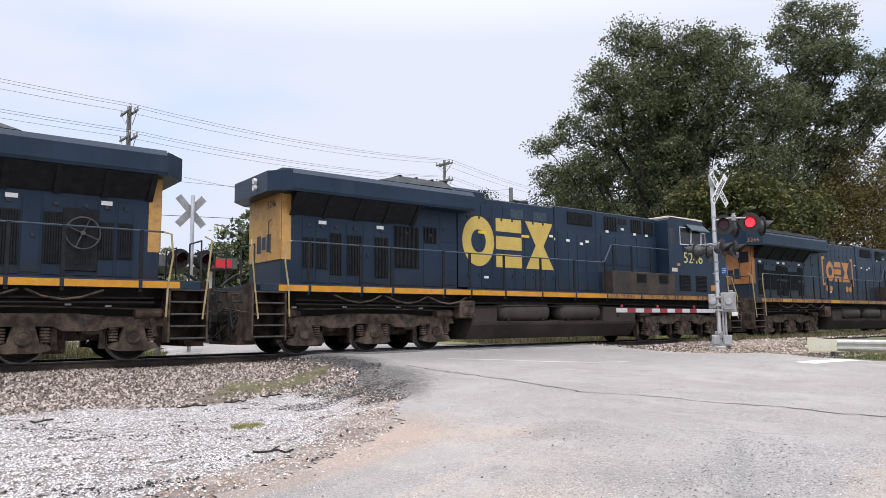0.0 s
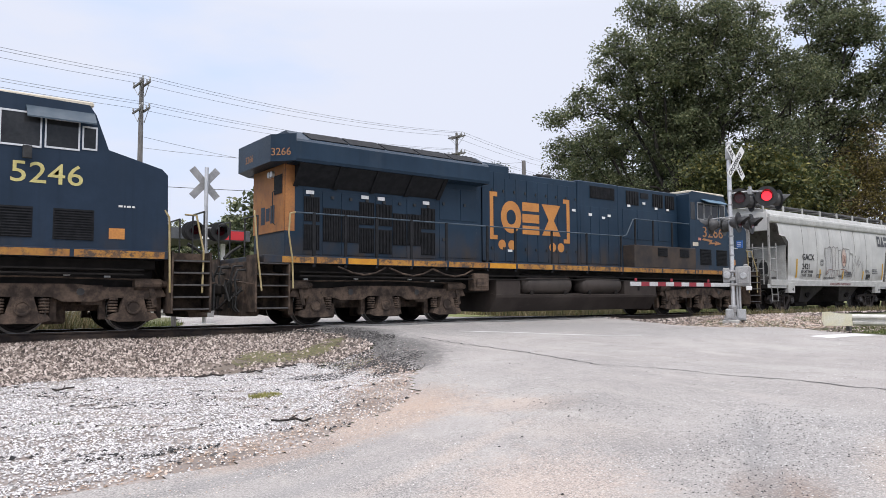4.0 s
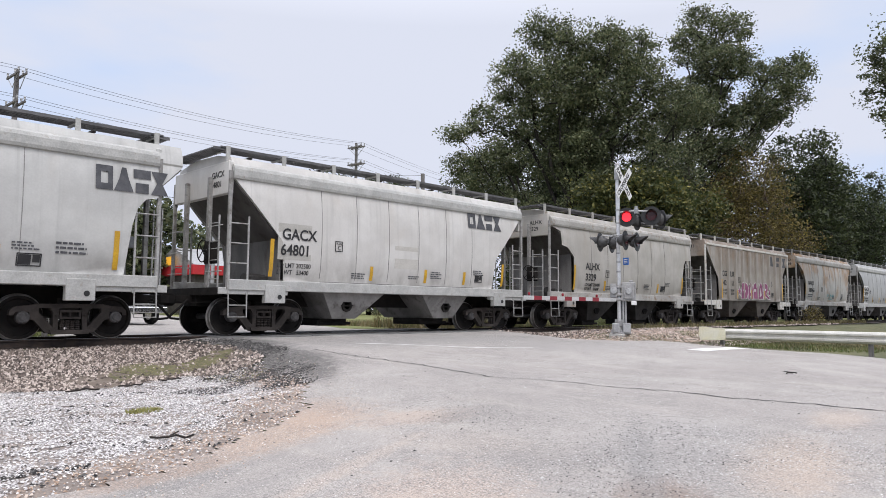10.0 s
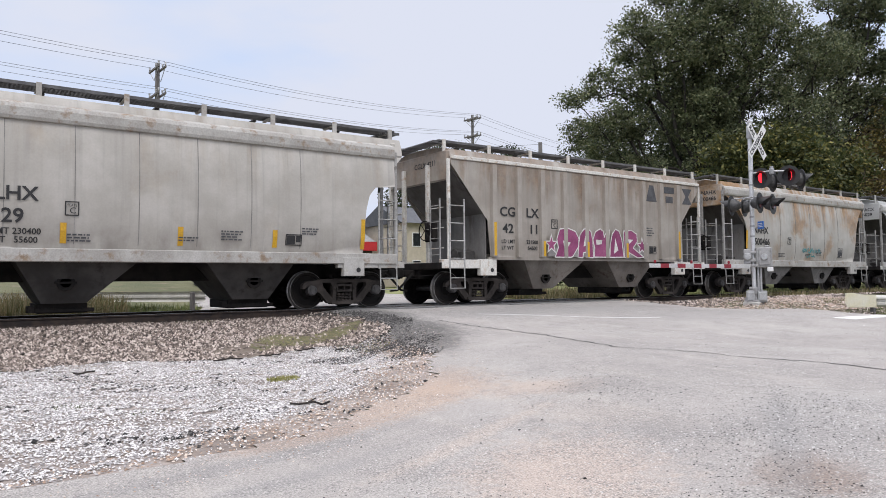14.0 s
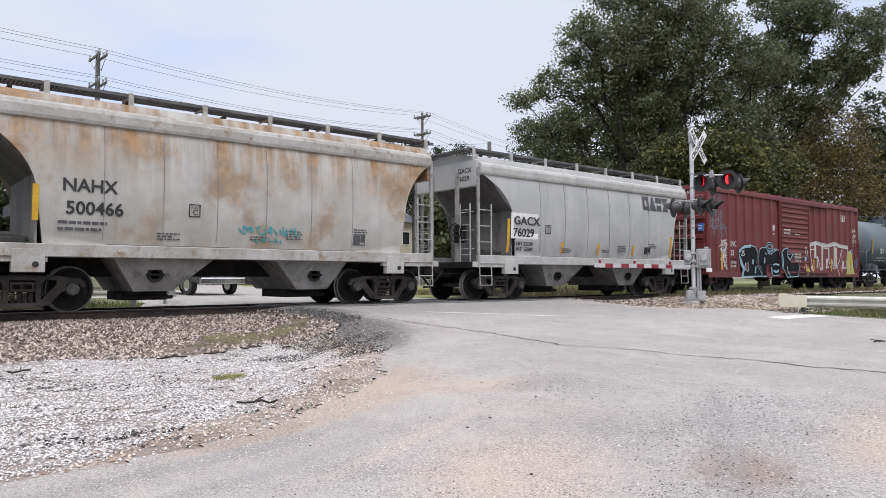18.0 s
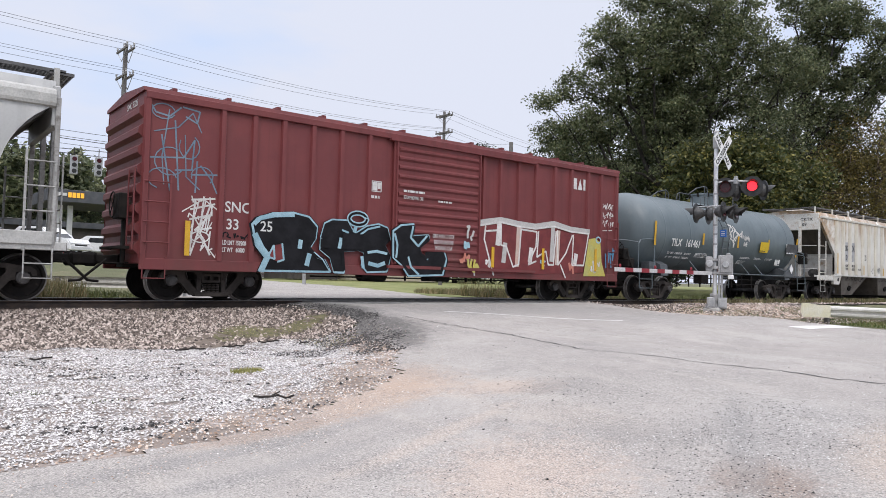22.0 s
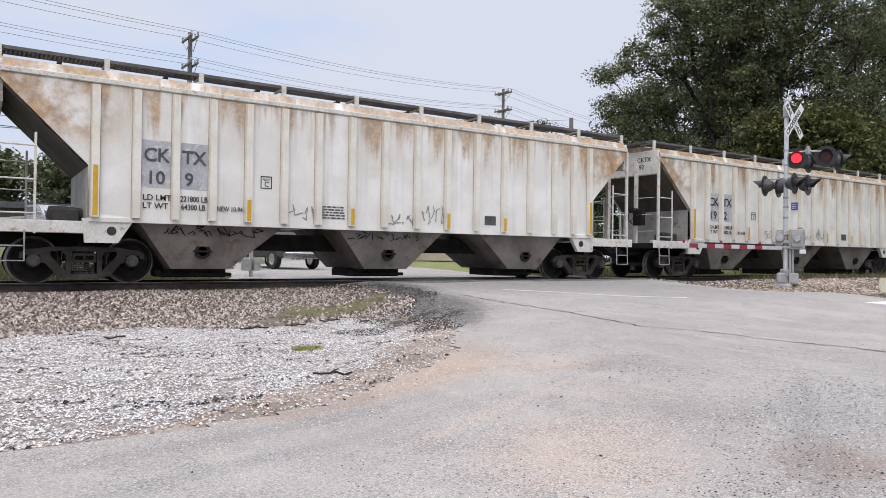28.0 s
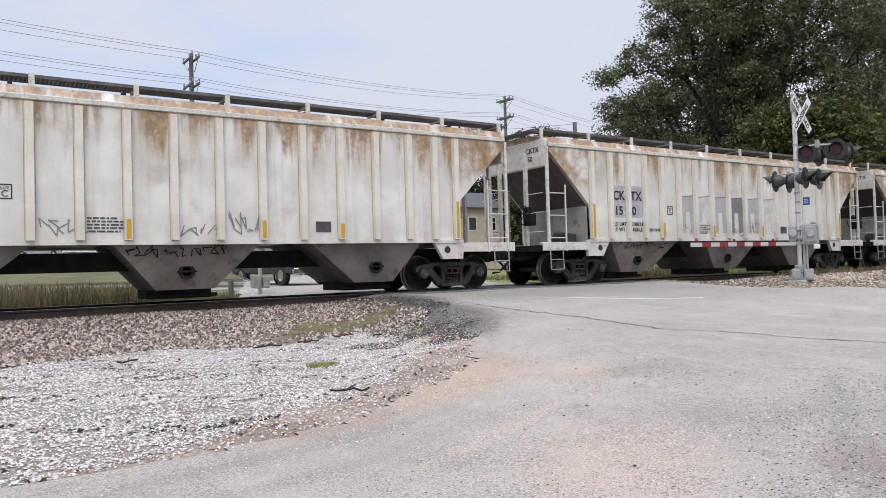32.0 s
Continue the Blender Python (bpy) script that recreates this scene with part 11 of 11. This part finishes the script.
def vehicle(name, label, x, y, turn, paint, kind, group="vehicles waiting at the crossing"):
    """A road vehicle whose front faces -y of its pose."""
    g = float(height(x, y)) + 0.01
    v = thing(name, label, "car" if kind != "pickup" else "pickup truck", pose(x, y, g, 0, 0, turn), group)
    if kind == "pickup":
        W, L, r = 0.99, 5.7, 0.41
        prof = [(0.0, 0.45), (0.0, 1.15), (0.15, 1.22), (1.35, 1.28), (1.95, 1.86), (2.2, 1.92), (3.4, 1.92), (3.7, 1.30), (5.7, 1.30), (5.7, 0.5)]
    else:
        W, L, r = 0.90, 4.6, 0.34
        hood = 0.92 if kind == "sedan" else 1.05
        top = 1.45 if kind == "sedan" else 1.68
        prof = [(0.0, 0.35), (0.0, 0.75), (0.2, hood - 0.05), (1.15, hood), (1.85, top - 0.08), (2.2, top), (3.5, top), (4.2, hood + 0.1), (4.6, hood), (4.6, 0.4)]
    bm = bmesh.new()
    prism(bm, [(y0, z0) for y0, z0 in prof], -W, W, "x")
    bmesh.ops.bevel(bm, geom=[e for e in bm.edges if abs(e.verts[0].co.x - e.verts[1].co.x) < 0.01], offset=0.07, segments=2, affect="EDGES")
    part("body", bm, paint, v, smooth=True)
    zs = [p[1] for p in prof]
    top = max(zs)
    roof_i = zs.index(top)
    (ay, az), (by, bz) = prof[roof_i - 2], prof[roof_i - 1]
    bm = bmesh.new()
    d = 0.03
    vs = [bm.verts.new(p) for p in ((-W + 0.16, ay + 0.06 - d, az + 0.03), (W - 0.16, ay + 0.06 - d, az + 0.03), (W - 0.26, by - d, bz - 0.03), (-W + 0.26, by - d, bz - 0.03))]
    bm.faces.new(vs)
    part("windscreen", bm, GLASS_DARK, v)
    for s in (-1, 1):
        bm = bmesh.new()
        x0 = s * (W + 0.004)
        q = [(by + 0.0, az + 0.06), (by + 0.25, bz - 0.05), (3.3, bz - 0.05), (3.45, az + 0.08)]
        bm.faces.new([bm.verts.new((x0, a, b)) for a, b in (q if s > 0 else q[::-1])])
        part("side_window", bm, GLASS_DARK, v)
        for yy in (0.95, L - 1.05):
            wheel_of(v, s * (W - 0.10), yy, r)
        part("headlight", boxes([(min(s * (W - 0.38), s * (W - 0.06)), max(s * (W - 0.38), s * (W - 0.06)), -0.03, 0.05, prof[1][1] - 0.28, prof[1][1] - 0.08)], 0.01), WHITE_PAINT, v)
        part("mirror", boxes([(min(s * W, s * (W + 0.22)), max(s * W, s * (W + 0.22)), 1.5, 1.6, az + 0.05, az + 0.22)], 0.02), paint, v)
    part("grille", boxes([(-W + 0.42, W - 0.42, -0.03, 0.04, prof[0][1] + 0.2, prof[1][1] - 0.06)], 0.01), CHROME if kind == "pickup" else BLACK_PAINT, v)
    part("bumper", boxes([(-W + 0.02, W - 0.02, -0.10, 0.08, prof[0][1], prof[0][1] + 0.24)], 0.03), CHROME if kind == "pickup" else paint, v)
    return v


vehicle("pickup_truck", "dark grey pickup truck with chrome bumper waiting at the crossing", 11.2, 27.2, 8, CAR_DARK, "pickup")
vehicle("pickup_truck", "silver pickup truck further back on the far street", 4.4, 44.5, 20, CAR_SILVER, "pickup")
vehicle("white_car", "white hatchback parked beside the far street", 8.9, 45.4, 40, CAR_WHITE, "suv")
vehicle("white_car", "white saloon car at the petrol station", 14.2, 52.0, 70, CAR_WHITE, "sedan")


def signal_span():
    """Two steel poles, the wire between them and the traffic lights that hang from it."""
    span = thing("traffic_signal_span", "span wire with three hanging traffic lights between two steel poles", "traffic lights", pose(6.0, 41.75, 0))
    ends = []
    for x, y in ((-8.0, 44.5), (20.0, 39.0)):
        bm = bmesh.new()
        g = float(height(x, y))
        rod(bm, (x - 6, y - 41.75, g - 0.1), (x - 6, y - 41.75, g + 7.3), 0.11, 10)
        part("pole", bm, GALV, span, "grey steel pole")
        ends.append(Vector((x - 6, y - 41.75, 7.05)))
    bm = bmesh.new()
    rope = []
    for i in range(15):
        p = ends[0].lerp(ends[1], i / 14)
        p.z -= 0.12 * 4 * (i / 14) * (1 - i / 14)
        rope.append(p)
    pipe(bm, rope, 0.02, 4)
    part("span_wire", bm, BLACK_PAINT, span)
    for x in (7.6, 8.75, -2.0):
        k = (x + 8.0) / 28.0
        p = ends[0].lerp(ends[1], k)
        z = 6.1
        head = part("traffic_light", boxes([(-0.17, 0.17, -0.14, 0.14, -0.5, 0.5)], 0.02), GALV, span, "pale traffic light", at=pose(p.x, p.y, z))
        for i, zz in enumerate((0.32, 0.0, -0.32)):
            bm = bmesh.new()
            lathe(bm, [(-0.16, 0.11), (-0.14, 0.12)], (0, 0, zz), 14)
            part("lens", bm, (LAMP_OFF, BLACK_PAINT, BLACK_PAINT)[i], head)
        bm = bmesh.new()
        rod(bm, (0, 0, 0.5), (0, 0, 0.95), 0.02, 6)
        part("hanger", bm, BLACK_PAINT, head)


signal_span()
wire((-17.5, 32.5, 7.4), (9.3, 38.9, 7.0), 0.3, 0.02)


PERIOD, FIRST = 1.318, 0.86


def lit(t, k):
    """Whether flasher k is alight at t seconds: they take turns, and rest at the end."""
    right = ((t - FIRST) / PERIOD) % 1.0 < 0.5
    return t < 30.9 and right == (k == 1)


def motions():
    for car, x in MOVING:
        walk(car, [(t, pose(x - rolled(t), TRACK_Y, 0)) for t in range(0, 33, 2)])
    # wheels roll without slipping
    for wheel, ax in TURNING:
        walk(wheel, [(t / 10, pose(ax, 0, WHEEL_R, 0, -math.degrees(rolled(t / 10) / WHEEL_R), 0)) for t in range(321)])
    # the flashers' two-faced lens discs turn, bright side out, dark side out
    for k, lens in enumerate(FLASH):
        rows, angle = [], 0.0
        for f in range(961):
            want = 0.0 if lit(f / 30 + 0.05, k) else 180.0
            if f == 0:
                angle = want
            angle += max(-60.0, min(60.0, want - angle))
            rows.append((f / 30, pose(0, -0.03, 0, 0, 0, angle)))
        walk(lens, rows)


motions()
